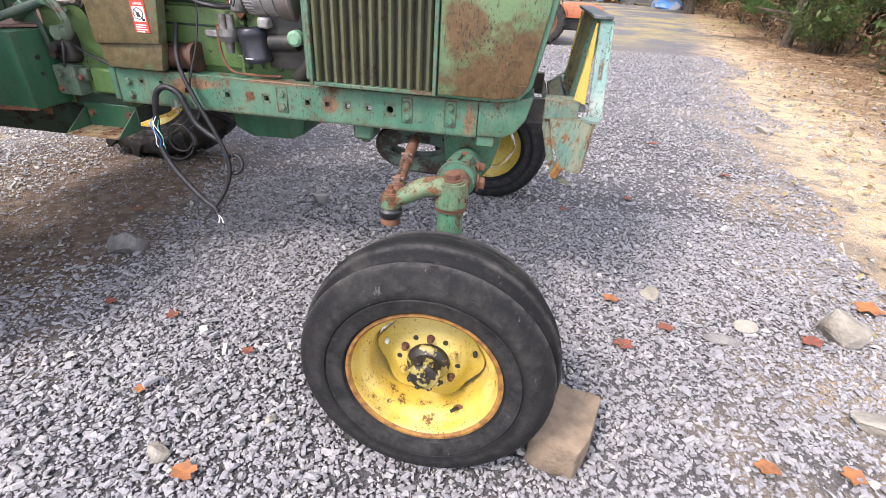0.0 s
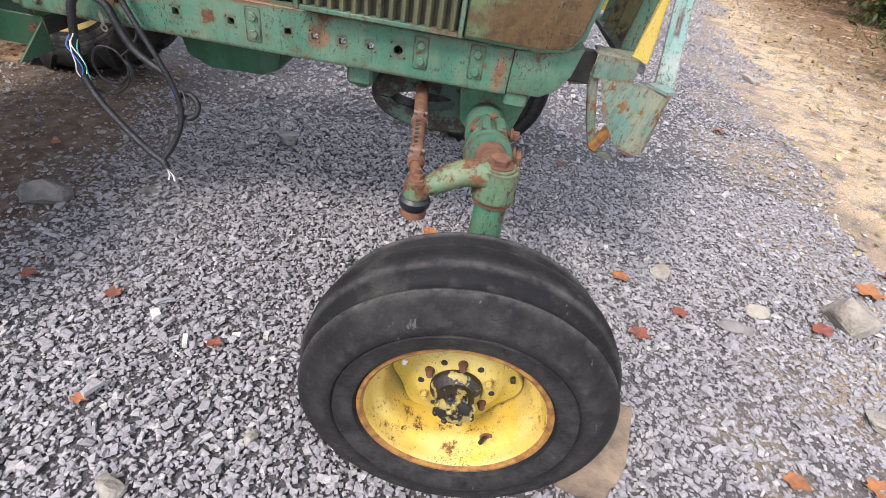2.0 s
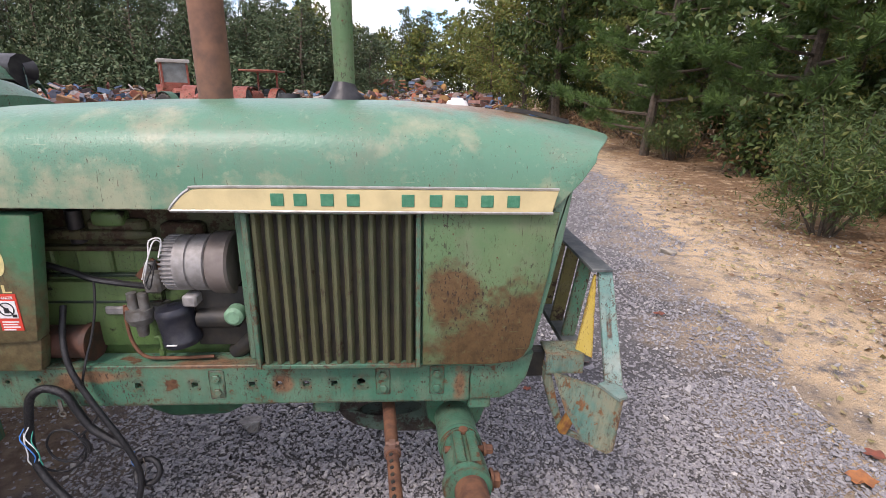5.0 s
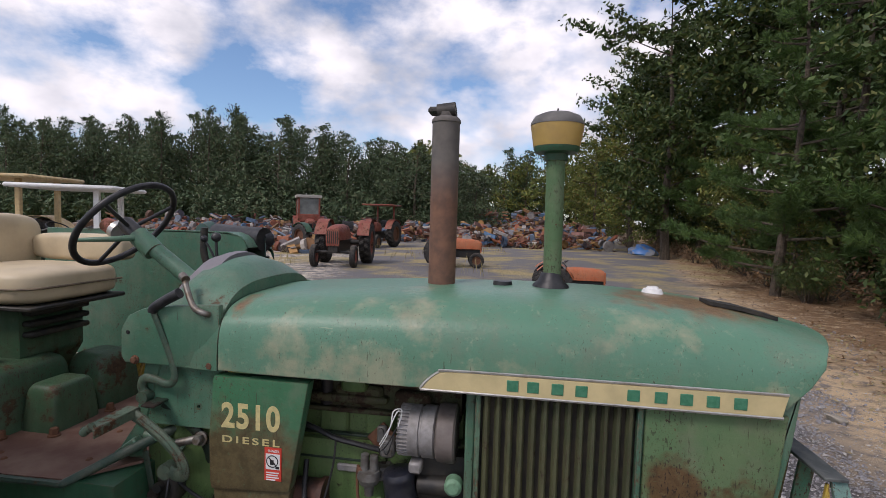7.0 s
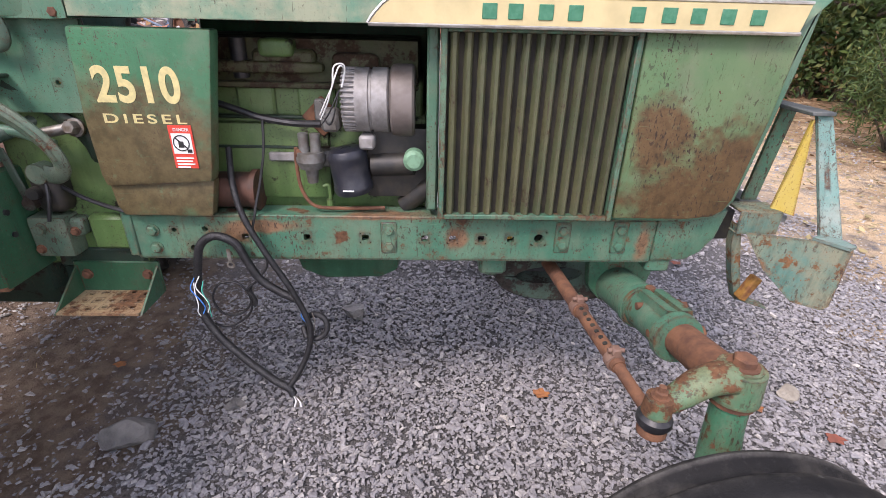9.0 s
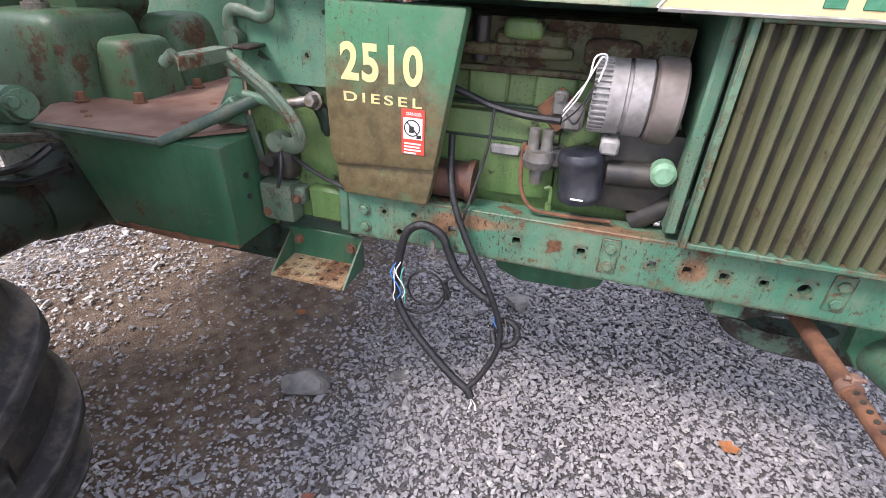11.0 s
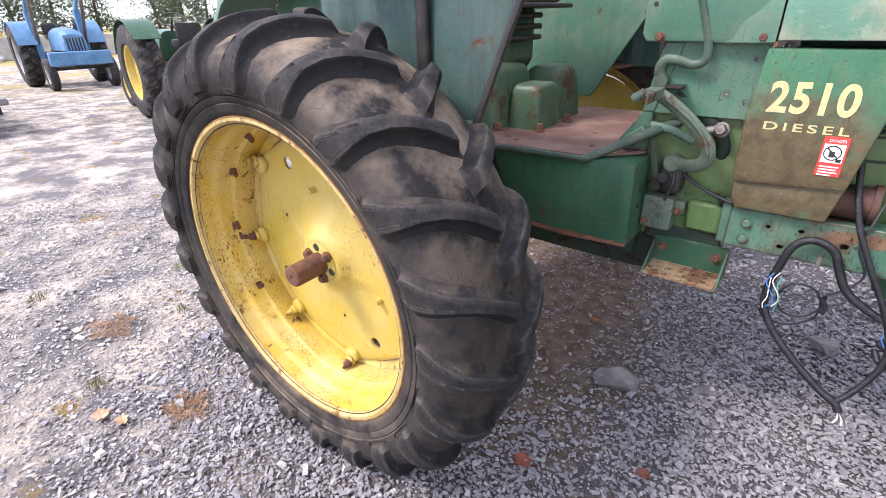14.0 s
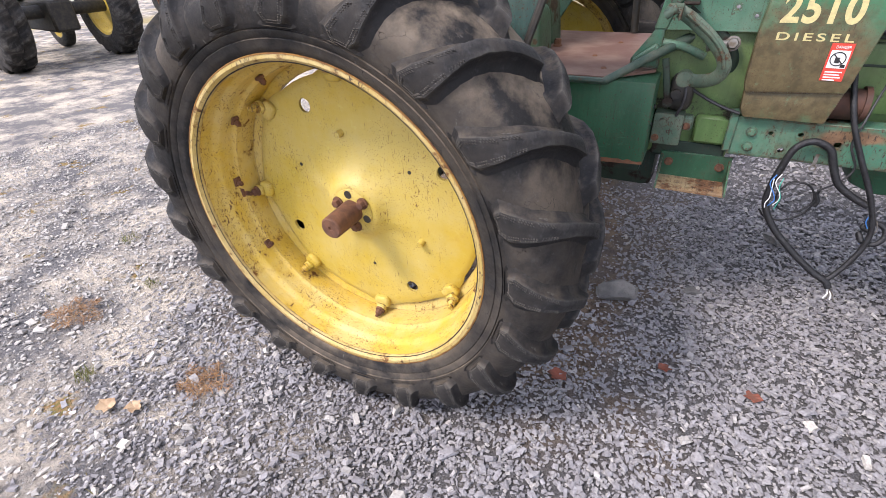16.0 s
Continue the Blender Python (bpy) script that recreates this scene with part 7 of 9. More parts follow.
def fender(s):
    f = lambda y: CY + (y - CY) * (1 if s < 0 else -1)
    ya, yb = (f(-0.60), f(-0.588)) if s < 0 else (f(-0.588), f(-0.60))
    bm = bmesh.new()
    if s < 0:
        prism(bm, [(-0.70, 1.06), (0.08, 1.06), (0.42, 1.62), (0.42, 1.70), (-0.62, 1.70)], ya, yb, 0.003)
    else:
        prism(bm, [(-0.70, 1.06), (0.20, 1.06), (0.60, 1.70), (0.56, 1.755), (0.46, 1.765), (-0.62, 1.765)], ya, yb, 0.003)
    fd = part("fender", bm, GREEN, tractor, "large flat green fender with work lamps")
    top = 1.70 if s < 0 else 1.775
    bm = bmesh.new()
    rows = []
    for x, dz in (((0.60, -0.08), (0.58, -0.04), (0.54, -0.015)) if s > 0 else ()) + ((0.48, 0), (0.38, 0), (0.26, 0), (0.10, 0), (-0.05, 0), (-0.2, 0), (-0.35, -0.01), (-0.5, -0.04), (-0.62, -0.10), (-0.72, -0.2)):
        z = top + dz
        rows.append([(x, f(-0.585), z), (x, f(-0.72), z - 0.004), (x, f(-0.84), z - 0.02), (x, f(-0.862), z - 0.05), (x, f(-0.865), z - 0.08)])
    loft(bm, rows, caps=False)
    sh = part("fender_top", bm, GREEN, fd)
    so = sh.modifiers.new("thickness", "SOLIDIFY")
    so.thickness = 0.006
    bm = bmesh.new()
    rows = []
    for x, y, zb in ((0.62, -0.735, 1.60), (0.56, -0.775, 1.42), (0.49, -0.81, 1.20), (0.40, -0.815, 1.20), (0.36, -0.818, 1.20), (0.33, -0.80, 1.20), (0.30, -0.80, 1.20), (0.27, -0.82, 1.22), (0.16, -0.825, 1.26), (0.08, -0.83, 1.30), (0.05, -0.85, 1.32), (-0.01, -0.86, 1.36), (-0.06, -0.855, 1.42), (-0.09, -0.82, 1.46)):
        rows.append([(x, f(y), top - 0.03), (x, f(y), zb)])
    loft(bm, rows, caps=False)
    wr_ = part("front_wrap", bm, FENDERM, fd)
    so = wr_.modifiers.new("thickness", "SOLIDIFY")
    so.thickness = 0.006
    bm = bmesh.new()
    tube(bm, [(0.63, f(-0.735), 1.64), (0.56, f(-0.782), 1.42), (0.49, f(-0.82), 1.19)], 0.011, 8, 1)
    eb = part("edge_bar", bm, IRON, fd, "black edge bar")
    bm = bmesh.new()
    tube(bm, [(0.31, f(-0.815), top - 0.04), (0.31, f(-0.815), 1.19)], 0.020, 10, 1)
    part("rib", bm, IRON, fd)
    bm = bmesh.new()
    box(bm, (0.0, min(f(-0.84), f(-0.62)), 1.20 if s < 0 else 1.2), (0.34, max(f(-0.84), f(-0.62)), 1.215), 0.004)
    part("lower_flange", bm, RUST, fd)
    # lamp bar along the front upper edge
    d = Vector((0.30, -0.95 * (1 if s < 0 else -1), 0)).normalized()
    along = Vector((d.y, -d.x, 0)) * (-1 if s < 0 else 1)
    zl = top - (0.065 if s < 0 else 0.03)
    P = [Vector((0.16, f(-0.905), zl)), Vector((0.44, f(-0.845), zl - 0.008)), Vector((0.60, f(-0.79), zl - 0.012))]
    bm = bmesh.new()
    tube(bm, [P[0] + Vector((0.1, 0, 0)) - d * 0.05, P[1] - d * 0.06, P[2] - d * 0.06 + Vector((0.03, 0, 0))], 0.062, 12, 3, ((0, 0, 1), 1.1))
    hs = part("lamp_housing", bm, BLACK, fd, "black lamp housing")
    for p, r in zip(P, (0.080, 0.050, 0.050)):
        bm = bmesh.new()
        cyl(bm, p - d * 0.05, p, r * 0.8, r, 28)
        part("lamp_shell", bm, FENDERM if r > 0.06 else BLACK, fd)
        bm = bmesh.new()
        cyl(bm, p, p + d * 0.008, r * 0.93, r * 0.75, 28)
        cyl(bm, p + d * 0.008, p + d * 0.013, r * 0.75, r * 0.3, 28)
        part("work_lamp", bm, GLASS, fd, "round work lamp lens")
    if s < 0:
        bm = bmesh.new()
        tube(bm, [(0.62, CY + 0.40, 1.05), (0.60, CY + 0.42, 1.30), (0.57, CY + 0.42, 1.52), (0.50, CY + 0.42, 1.66), (0.50, CY + 0.42, 1.80)], 0.017, 10, 4)
        part("hand_rail", bm, IRON, tractor, "dark hand rail")


# dusty fender green, darkened to hold the shadow on the front wrap
FENDERM = paint("shaded_dusty_fender_green", (0.042, 0.092, 0.08), (0.075, 0.125, 0.105), rust=0.62, rough=0.45, chip=0.64, dust=(0.10, 0.11, 0.09), streak=0.6)


def harness():
    bm = bmesh.new()
    tube(bm, [(1.345, -0.22, 1.08), (1.36, -0.27, 1.0), (1.385, -0.30, 0.92), (1.435, -0.315, 0.82), (1.49, -0.325, 0.72), (1.525, -0.33, 0.635), (1.535, -0.335, 0.58), (1.525, -0.345, 0.52), (1.495, -0.362, 0.455), (1.466, -0.378, 0.415)], 0.0085, 10)
    h = part("wiring_harness", bm, LOOMM, tractor, "loose black wiring harness hanging from the frame")
    bm = bmesh.new()
    tube(bm, [(1.50, -0.318, 0.68), (1.455, -0.312, 0.70), (1.405, -0.305, 0.735), (1.375, -0.30, 0.79), (1.35, -0.298, 0.842), (1.30, -0.298, 0.862), (1.258, -0.30, 0.835), (1.240, -0.302, 0.77), (1.228, -0.305, 0.69), (1.232, -0.312, 0.625), (1.275, -0.328, 0.555), (1.345, -0.348, 0.49), (1.42, -0.368, 0.435), (1.466, -0.380, 0.412), (1.480, -0.386, 0.392)], 0.0115, 10)
    part("loom", bm, LOOMM, h)
    bm = bmesh.new()
    C = Vector((1.545, -0.315, 0.585))
    tube(bm, [(1.53, -0.33, 0.60)] + [tuple(C + Vector((0.034 * math.cos(a), 0.012 * math.sin(a), 0.034 * math.sin(a)))) for a in [radians(150 - 36 * k) for k in range(10)]] + [(1.522, -0.335, 0.56)], 0.0085, 10)
    part("coil", bm, LOOMM, h)
    bm = bmesh.new()
    y = -0.29
    tube(bm, [(1.37, y, 0.71), (1.362, y, 0.65), (1.325, y, 0.61), (1.275, y, 0.615), (1.257, y, 0.665), (1.285, y, 0.712), (1.335, y, 0.712), (1.362, y, 0.67), (1.355, y, 0.615), (1.30, y, 0.572), (1.245, y, 0.575), (1.22, y, 0.60)], 0.0034, 8)
    tube(bm, [(1.36, y, 0.69), (1.375, y, 0.66), (1.372, y, 0.64)], 0.007, 8, 4)
    part("thin_loop", bm, LOOMM, h)
    for i, (c, x, z, d) in enumerate(((BLUEWIRE, 1.232, 0.745, 0.0), (WHITE, 1.246, 0.75, 0.4), (BLUEWIRE, 1.520, 0.66, 0.8), (GREENWIRE, 1.254, 0.735, 1.2), (WHITE, 1.228, 0.73, 1.7), (STEEL, 1.540, 0.635, 2.3))):
        bm = bmesh.new()
        tube(bm, [(x, -0.318, z), (x - 0.012 * math.cos(d), -0.326, z - 0.03), (x + 0.010 * math.sin(d + 1), -0.328, z - 0.065), (x + 0.016 * math.cos(d), -0.326, z - 0.09), (x + 0.004, -0.320, z - 0.115)], 0.0016, 6)
        part("coloured_wire", bm, c, h)
    for i in range(4):
        bm = bmesh.new()
        tube(bm, [(1.478, -0.386, 0.395), (1.484 + 0.005 * i, -0.388, 0.372), (1.478 + 0.010 * i, -0.390, 0.350)], 0.0025, 6, 3)
        part("bare_end", bm, STEEL if i % 2 else WHITE, h)
    bm = bmesh.new()
    lathe(bm, [(0.006, -0.001), (0.011, -0.001), (0.011, 0.001), (0.006, 0.001)], Matrix.Translation((1.325, -0.29, 0.772)), 18)
    box(bm, (1.320, -0.291, 0.78), (1.33, -0.289, 0.82), 0)
    part("terminal", bm, STEEL, h)


hood()
cowl()
badge_panel()
grille()
nose()
frame_rail()
engine()
exhaust_and_air()
rear_wheel(-1, -1.2, 2.5)
rear_wheel(1, CY + 1.25, 0.0)
front_wheel(-1, -1.068, -2.5)
front_wheel(1, CY + 1.118, 2.0)
front_axle()
brush_guard()
platform_area()
seat()
steering()
fender(-1)
fender(1)
harness()


# ---- other machines in the yard ----
def small_wheel(root, name, x, y, r, w, rimr, rimmat, lugs):
    M = Matrix.Translation((x, y, r))
    bm = bmesh.new()
    pr = [(rimr, -w / 2 * 0.8), (rimr + 0.03, -w / 2), (r * 0.86, -w / 2 * 1.05), (r * 0.96, -w / 2 * 0.85), (r * 0.985, -w / 4), (r * 0.985, w / 4), (r * 0.96, w / 2 * 0.85), (r * 0.86, w / 2 * 1.05), (rimr + 0.03, w / 2), (rimr, w / 2 * 0.8)]
    if lugs:
        pr = pr[:5] + [(r * 0.985, -0.01), (r * 0.985, 0.01)] + pr[5:]
        grid = []
        for k in range(108):
            ring = []
            for q, a in pr:
                ph = (k + (0 if a < 0 else 3) + 5 * abs(a) / w) % 6
                q = q * (1.0 if q < r * 0.9 else 1.025 if ph < 2.6 else 0.965)
                t = 2 * math.pi * k / 108
                ring.append(bm.verts.new(M @ Vector((q * math.cos(t), a, q * math.sin(t)))))
            grid.append(ring)
        for k in range(108):
            for i in range(len(pr)):
                j = (i + 1) % len(pr)
                bm.faces.new((grid[k][i], grid[k][j], grid[(k + 1) % 108][j], grid[(k + 1) % 108][i]))
    else:
        lathe(bm, pr, M, 40)
    wh = part(name, bm, RUBBER, root, "black tyre on a painted rim")
    bm = bmesh.new()
    lathe(bm, [(0.0001, -w * 0.12), (rimr * 0.4, -w * 0.14), (rimr * 0.85, -w * 0.1), (rimr * 0.93, -w * 0.38), (rimr + 0.012, -w * 0.42), (rimr + 0.012, w * 0.42), (rimr * 0.93, w * 0.38), (rimr * 0.85, w * 0.1), (rimr * 0.4, w * 0.14), (0.0001, w * 0.12)], M, 32, close=False)
    part("rim", bm, rimmat, wh)


def old_tractor(at, turn, scale, mat, rimmat, label, cab=False, canopy=None, loader=False):
    root = thing("old_tractor", (0, 0, 0), label, "tractor", "parked machines in the yard")
    bm = bmesh.new()
    loft(bm, [arch(x, w, zt, 0.86, 0, 3.4, 14) for x, w, zt in ((0.55, 0.27, 1.33), (0.9, 0.28, 1.36), (1.5, 0.27, 1.34), (1.85, 0.25, 1.29), (1.95, 0.22, 1.22))])
    part("hood", bm, mat, root)
    bm = bmesh.new()
    box(bm, (1.93, -0.21, 0.68), (2.0, 0.21, 1.20), 0.03, seg=2)
    g = part("grille", bm, mat, root)
    for k in range(6):
        bm = bmesh.new()
        box(bm, (1.995, -0.17 + 0.062 * k, 0.76), (2.012, -0.14 + 0.062 * k, 1.14), 0.003)
        part("slat", bm, IRON, g)
    bm = bmesh.new()
    box(bm, (-0.3, -0.17, 0.45), (1.95, 0.17, 0.86), 0.03)
    cyl(bm, (0, -0.72, 0.72), (0, 0.72, 0.72), 0.09, seg=14)
    cyl(bm, (1.75, -0.62, 0.48), (1.75, 0.62, 0.48), 0.045, seg=12)
    part("chassis", bm, IRON, root)
    for s in (-1, 1):
        small_wheel(root, "rear_wheel", 0, s * 0.75, 0.72, 0.36, 0.42, rimmat, True)
        small_wheel(root, "front_wheel", 1.75, s * 0.62, 0.36, 0.17, 0.2, rimmat, False)
        bm = bmesh.new()
        rows = []
        for i in range(9):
            t = radians(20 + 15 * i)
            rows.append([(0.80 * math.cos(t), s * 0.52, 0.72 + 0.80 * math.sin(t)), (0.80 * math.cos(t), s * 0.92, 0.72 + 0.80 * math.sin(t))])
        loft(bm, rows, caps=False)
        fo = part("fender", bm, mat, root)
        fo.modifiers.new("thickness", "SOLIDIFY").thickness = 0.012
    bm = bmesh.new()
    box(bm, (-0.28, -0.2, 1.08), (0.1, 0.2, 1.2), 0.05, seg=2)
    box(bm, (-0.34, -0.2, 1.15), (-0.25, 0.2, 1.45), 0.04, seg=2)
    part("seat", bm, BLACK, root)
    bm = bmesh.new()
    lathe(bm, [(0.2 + 0.013 * math.cos(t), 0.013 * math.sin(t)) for t in [2 * math.pi * i / 8 for i in range(8)]], Matrix.Translation((0.42, 0, 1.5)) @ Matrix.Rotation(radians(65), 4, "Z") @ Matrix.Rotation(radians(60), 4, "X"), 28)
    cyl(bm, (0.62, 0, 1.25), (0.42, 0, 1.5), 0.02, seg=10)
    part("steering_wheel", bm, BLACK, root)
    if cab:
        for x, y in ((-0.55, -0.6), (-0.55, 0.6), (0.6, -0.6), (0.6, 0.6)):
            bm = bmesh.new()
            box(bm, (x - 0.05, y - 0.05, 1.25), (x + 0.05, y + 0.05, 2.62), 0.01)
            part("cab_post", bm, mat, root)
        bm = bmesh.new()
        box(bm, (-0.7, -0.75, 2.6), (0.75, 0.75, 2.78), 0.06, seg=2)
        part("cab_roof", bm, CONCWALL, root)
        bm = bmesh.new()
        box(bm, (-0.6, -0.64, 1.15), (0.64, 0.64, 1.62), 0.03)
        part("cab_body", bm, mat, root)
        bm = bmesh.new()
        box(bm, (-0.52, -0.6, 1.62), (0.58, 0.6, 2.6), 0.01)
        part("cab_window", bm, plain("dusty_cab_glass", (0.20, 0.22, 0.21), (0.13, 0.14, 0.13), 3, 0.3), root)
    if canopy:
        for y in (-0.5, 0.5):
            bm = bmesh.new()
            box(bm, (-0.55, y - 0.04, 1.0), (-0.45, y + 0.04, 2.25), 0.008)
            part("canopy_post", bm, canopy, root)
        bm = bmesh.new()
        box(bm, (-0.9, -0.8, 2.25), (0.9, 0.8, 2.33), 0.03)
        part("canopy_roof", bm, canopy, root)
    if loader:
        for s in (-1, 1):
            bm = bmesh.new()
            tube(bm, [(0.5, s * 0.5, 1.7), (1.3, s * 0.52, 2.3), (2.1, s * 0.52, 2.4), (2.5, s * 0.5, 2.0)], 0.085, 8, 4, ((0, 1, 0), 0.6))
            part("loader_arm", bm, mat, root)
            bm = bmesh.new()
            box(bm, (0.45, s * 0.5 - 0.07, 0.6), (0.62, s * 0.5 + 0.07, 1.75), 0.01)
            part("loader_tower", bm, mat, root)
            bm = bmesh.new()
            cyl(bm, (0.6, s * 0.5, 1.0), (1.5, s * 0.52, 2.2), 0.04, seg=12)
            part("ram", bm, STEEL, root)
        bm = bmesh.new()
        box(bm, (2.0, -0.62, 0.55), (2.2, 0.62, 0.85), 0.02)
        part("front_bumper", bm, mat, root)
    root.matrix_basis = Matrix.Translation(at) @ Matrix.Rotation(radians(turn), 4, "Z") @ Matrix.Scale(scale, 4)
    return root


old_tractor((-4.9, 17.4, 0), -82, 1.18, REDPAINT, REDPAINT, "faded red old tractor with a rounded nose, facing the road")
old_tractor((-1.0, 17.6, 0), 8, 0.85, ORANGEPAINT, RUST, "low orange tractor, stripped and rusty, among weeds")
old_tractor((-13.8, 33.5, 0), -60, 1.25, REDPAINT, RUST, "rusty red cab tractor with dusty windows", cab=True)
old_tractor((-6.8, 29.5, 0), -100, 1.2, REDPAINT, RUST, "old red tractor with a flat sun roof", canopy=REDPAINT)
old_tractor((2.93, 10.2, 0), 0, 0.62, ORANGEPAINT, RUST, "small orange tractor with a steering wheel and seat")
old_tractor((-6.6, 6.8, 0), 200, 1.0, plain("grey_machine_paint", (0.2, 0.2, 0.19), (0.3, 0.28, 0.25), 4), RUST, "grey tractor under a white flat canopy", canopy=WHITE)
old_tractor((-9.6, 8.0, 0), 190, 1.12, TANPAINT, RUST, "tan tractor with a flat canopy", canopy=TANPAINT)
old_tractor((-8.1, 2.55, 0), 172, 1.04, DKGREEN, YELLOW, "green tractor with yellow wheels, seen from behind")
old_tractor((-16.6, 3.0, 0), -6, 1.1, BLUEPAINT, plain("grey_rim", (0.4, 0.4, 0.4), (0.3, 0.3, 0.3), 5), "faded blue loader tractor with raised arms", loader=True)
old_tractor((-9.5, 24.5, 0), -30, 1.0, DKGREEN, RUST, "stripped green tractor chassis among scrap")


def flat_deck():
    root = thing("flat_deck", (0, 0, 0), "grey steel flat deck lying low on its wheels", "trailer deck")
    bm = bmesh.new()
    box(bm, (-13.2, -6.0, 0.44), (-8.5, -0.1, 0.54), 0.02)
    part("deck_plate", bm, PURPLEGREY, root)
    bm = bmesh.new()
    box(bm, (-13.0, -5.8, 0.30), (-8.6, -0.2, 0.44), 0.01)
    part("under_frame", bm, IRON, root)
    for y in (-1.0, -4.8):
        for x in (-9.4, -12.2):
            bm = bmesh.new()
            box(bm, (x - 0.15, y - 0.12, 0.0), (x + 0.15, y + 0.12, 0.31), 0.01)
            part("stand", bm, IRON, root)
    bm = bmesh.new()
    box(bm, (-12.3, -0.6, 0.54), (-11.0, -0.1, 0.60), 0.01, Matrix.Translation((-11.6, -0.1, 0.54)) @ Matrix.Rotation(radians(35), 4, "X") @ Matrix.Translation((11.6, 0.1, -0.54)))
    part("bent_flap", bm, PURPLEGREY, root)
    bm = bmesh.new()
    box(bm, (-13.3, -6.0, 0.54), (-13.1, -1.2, 0.78), 0.01)
    part("rear_board", bm, WHITE, root)


flat_deck()


def container():
    root = thing("storage_container", (-46, 2, 0), "long tan steel storage container with ribbed side", "container")
    bm = bmesh.new()
    box(bm, (-49, -4, 0.95), (-46, 8.0, 3.7), 0.05)
    part("body", bm, TANPAINT, root)
    for k in range(16):
        bm = bmesh.new()
        box(bm, (-46.01, -3.6 + 0.75 * k, 1.1), (-45.93, -3.45 + 0.75 * k, 3.6), 0.01)
        part("rib", bm, TANPAINT, root)


def shed(x, y, w, d, h, rise, label):
    root = thing("shed", (x, y, 0), label, "shed")
    bm = bmesh.new()
    prism(bm, [(x - w / 2, 0), (x + w / 2, 0), (x + w / 2, h), (x, h + rise), (x - w / 2, h)], y - d / 2, y + d / 2, 0.02)
    bmesh.ops.rotate(bm, cent=(x, y, 0), matrix=Matrix.Rotation(radians(90), 3, "Z"), verts=bm.verts)
    part("wall", bm, SHEDM, root)
    for s in (-1, 1):
        bm = bmesh.new()
        rings = [[(x + s * (w / 2 + 0.4), yy, h - 0.3), (x, yy, h + rise + 0.05), (x, yy, h + rise + 0.2), (x + s * (w / 2 + 0.4), yy, h - 0.12)] for yy in (y - d / 2 - 0.4, y + d / 2 + 0.4)]
        hull(bm, rings)
        bmesh.ops.rotate(bm, cent=(x, y, 0), matrix=Matrix.Rotation(radians(90), 3, "Z"), verts=bm.verts)
        part("roof", bm, ROOFM, root, "pale blue-grey metal roof")


SHEDM = plain("pale_blue_siding", (0.36, 0.42, 0.50), (0.30, 0.36, 0.44), 1.0, 0.7)
ROOFM = plain("pale_metal_roof", (0.42, 0.48, 0.56), (0.36, 0.42, 0.50), 1.0, 0.5)
shed(-66, -7.0, 11, 9, 4.2, 1.9, "pale blue metal shed with a gable roof")
shed(-68, 5.5, 11, 9, 3.8, 1.7, "pale blue metal shed beside a container")


def grass_bank():
    """Low grassy bank under the container."""
    bm = bmesh.new()
    xs, ys = [-52 + 0.6 * i for i in range(29)], [-26 + 1.2 * j for j in range(32)]
    hgt = lambda x, y: 1.0 * min(1.0, max(0.0, (-35.2 - x) / 6.0)) * min(1.0, max(0.0, (11.0 - y) / 3.0)) + 0.10 * noise.noise((x * 0.5, y * 0.5, 3.0)) - (0.12 if x > -35.4 or y > 10.6 else 0.0)
    g = [[bm.verts.new((x, y, hgt(x, y))) for y in ys] for x in xs]
    for i in range(28):
        for j in range(31):
            bm.faces.new((g[i][j], g[i + 1][j], g[i + 1][j + 1], g[i][j + 1]))
    tagged(new("grass_bank", mesh_of("grass_bank", bm, BANKM)), "low bank of dry yellow grass", "bank", kind="structure")


BANKM = plain("dry_yellow_grass", (0.34, 0.27, 0.10), (0.20, 0.20, 0.06), 1.6, 0.95, bumps=0.8, dist=0.05)
grass_bank()


container()
bm = bmesh.new()
box(bm, (-34.6, 4.5, 0), (-34.0, 22, 1.15), 0.03)
solo("low_wall", bm, CONCWALL, "low grey concrete retaining wall", "wall")


def stones(name, n, cx, cy, rx, ry, h, size, mat, label):
    rng = np.random.default_rng(5)
    bm = bmesh.new()
    for i in range(n):
        a, q = rng.uniform(0, 6.28), rng.uniform(0, 1) ** 0.5
        x, y = cx + rx * q * math.cos(a), cy + ry * q * math.sin(a)
        z = h * (1 - q) * rng.uniform(0.3, 1)
        r = bmesh.ops.create_icosphere(bm, subdivisions=1, radius=size * rng.uniform(0.5, 1.2), matrix=Matrix.Translation((x, y, z + size * 0.3)) @ Matrix.Diagonal((1, rng.uniform(0.6, 1), rng.uniform(0.5, 0.9), 1)))
        for v in r["verts"]:
            v.co += Vector(rng.uniform(-1, 1, 3)) * size * 0.2
    return solo(name, bm, mat, label, "rubble", kind="stuff", smooth=False)


stones("rubble_heap", 160, -33.0, 1.5, 1.8, 3.4, 1.3, 0.28, GRAVEL, "heap of broken pale rubble")


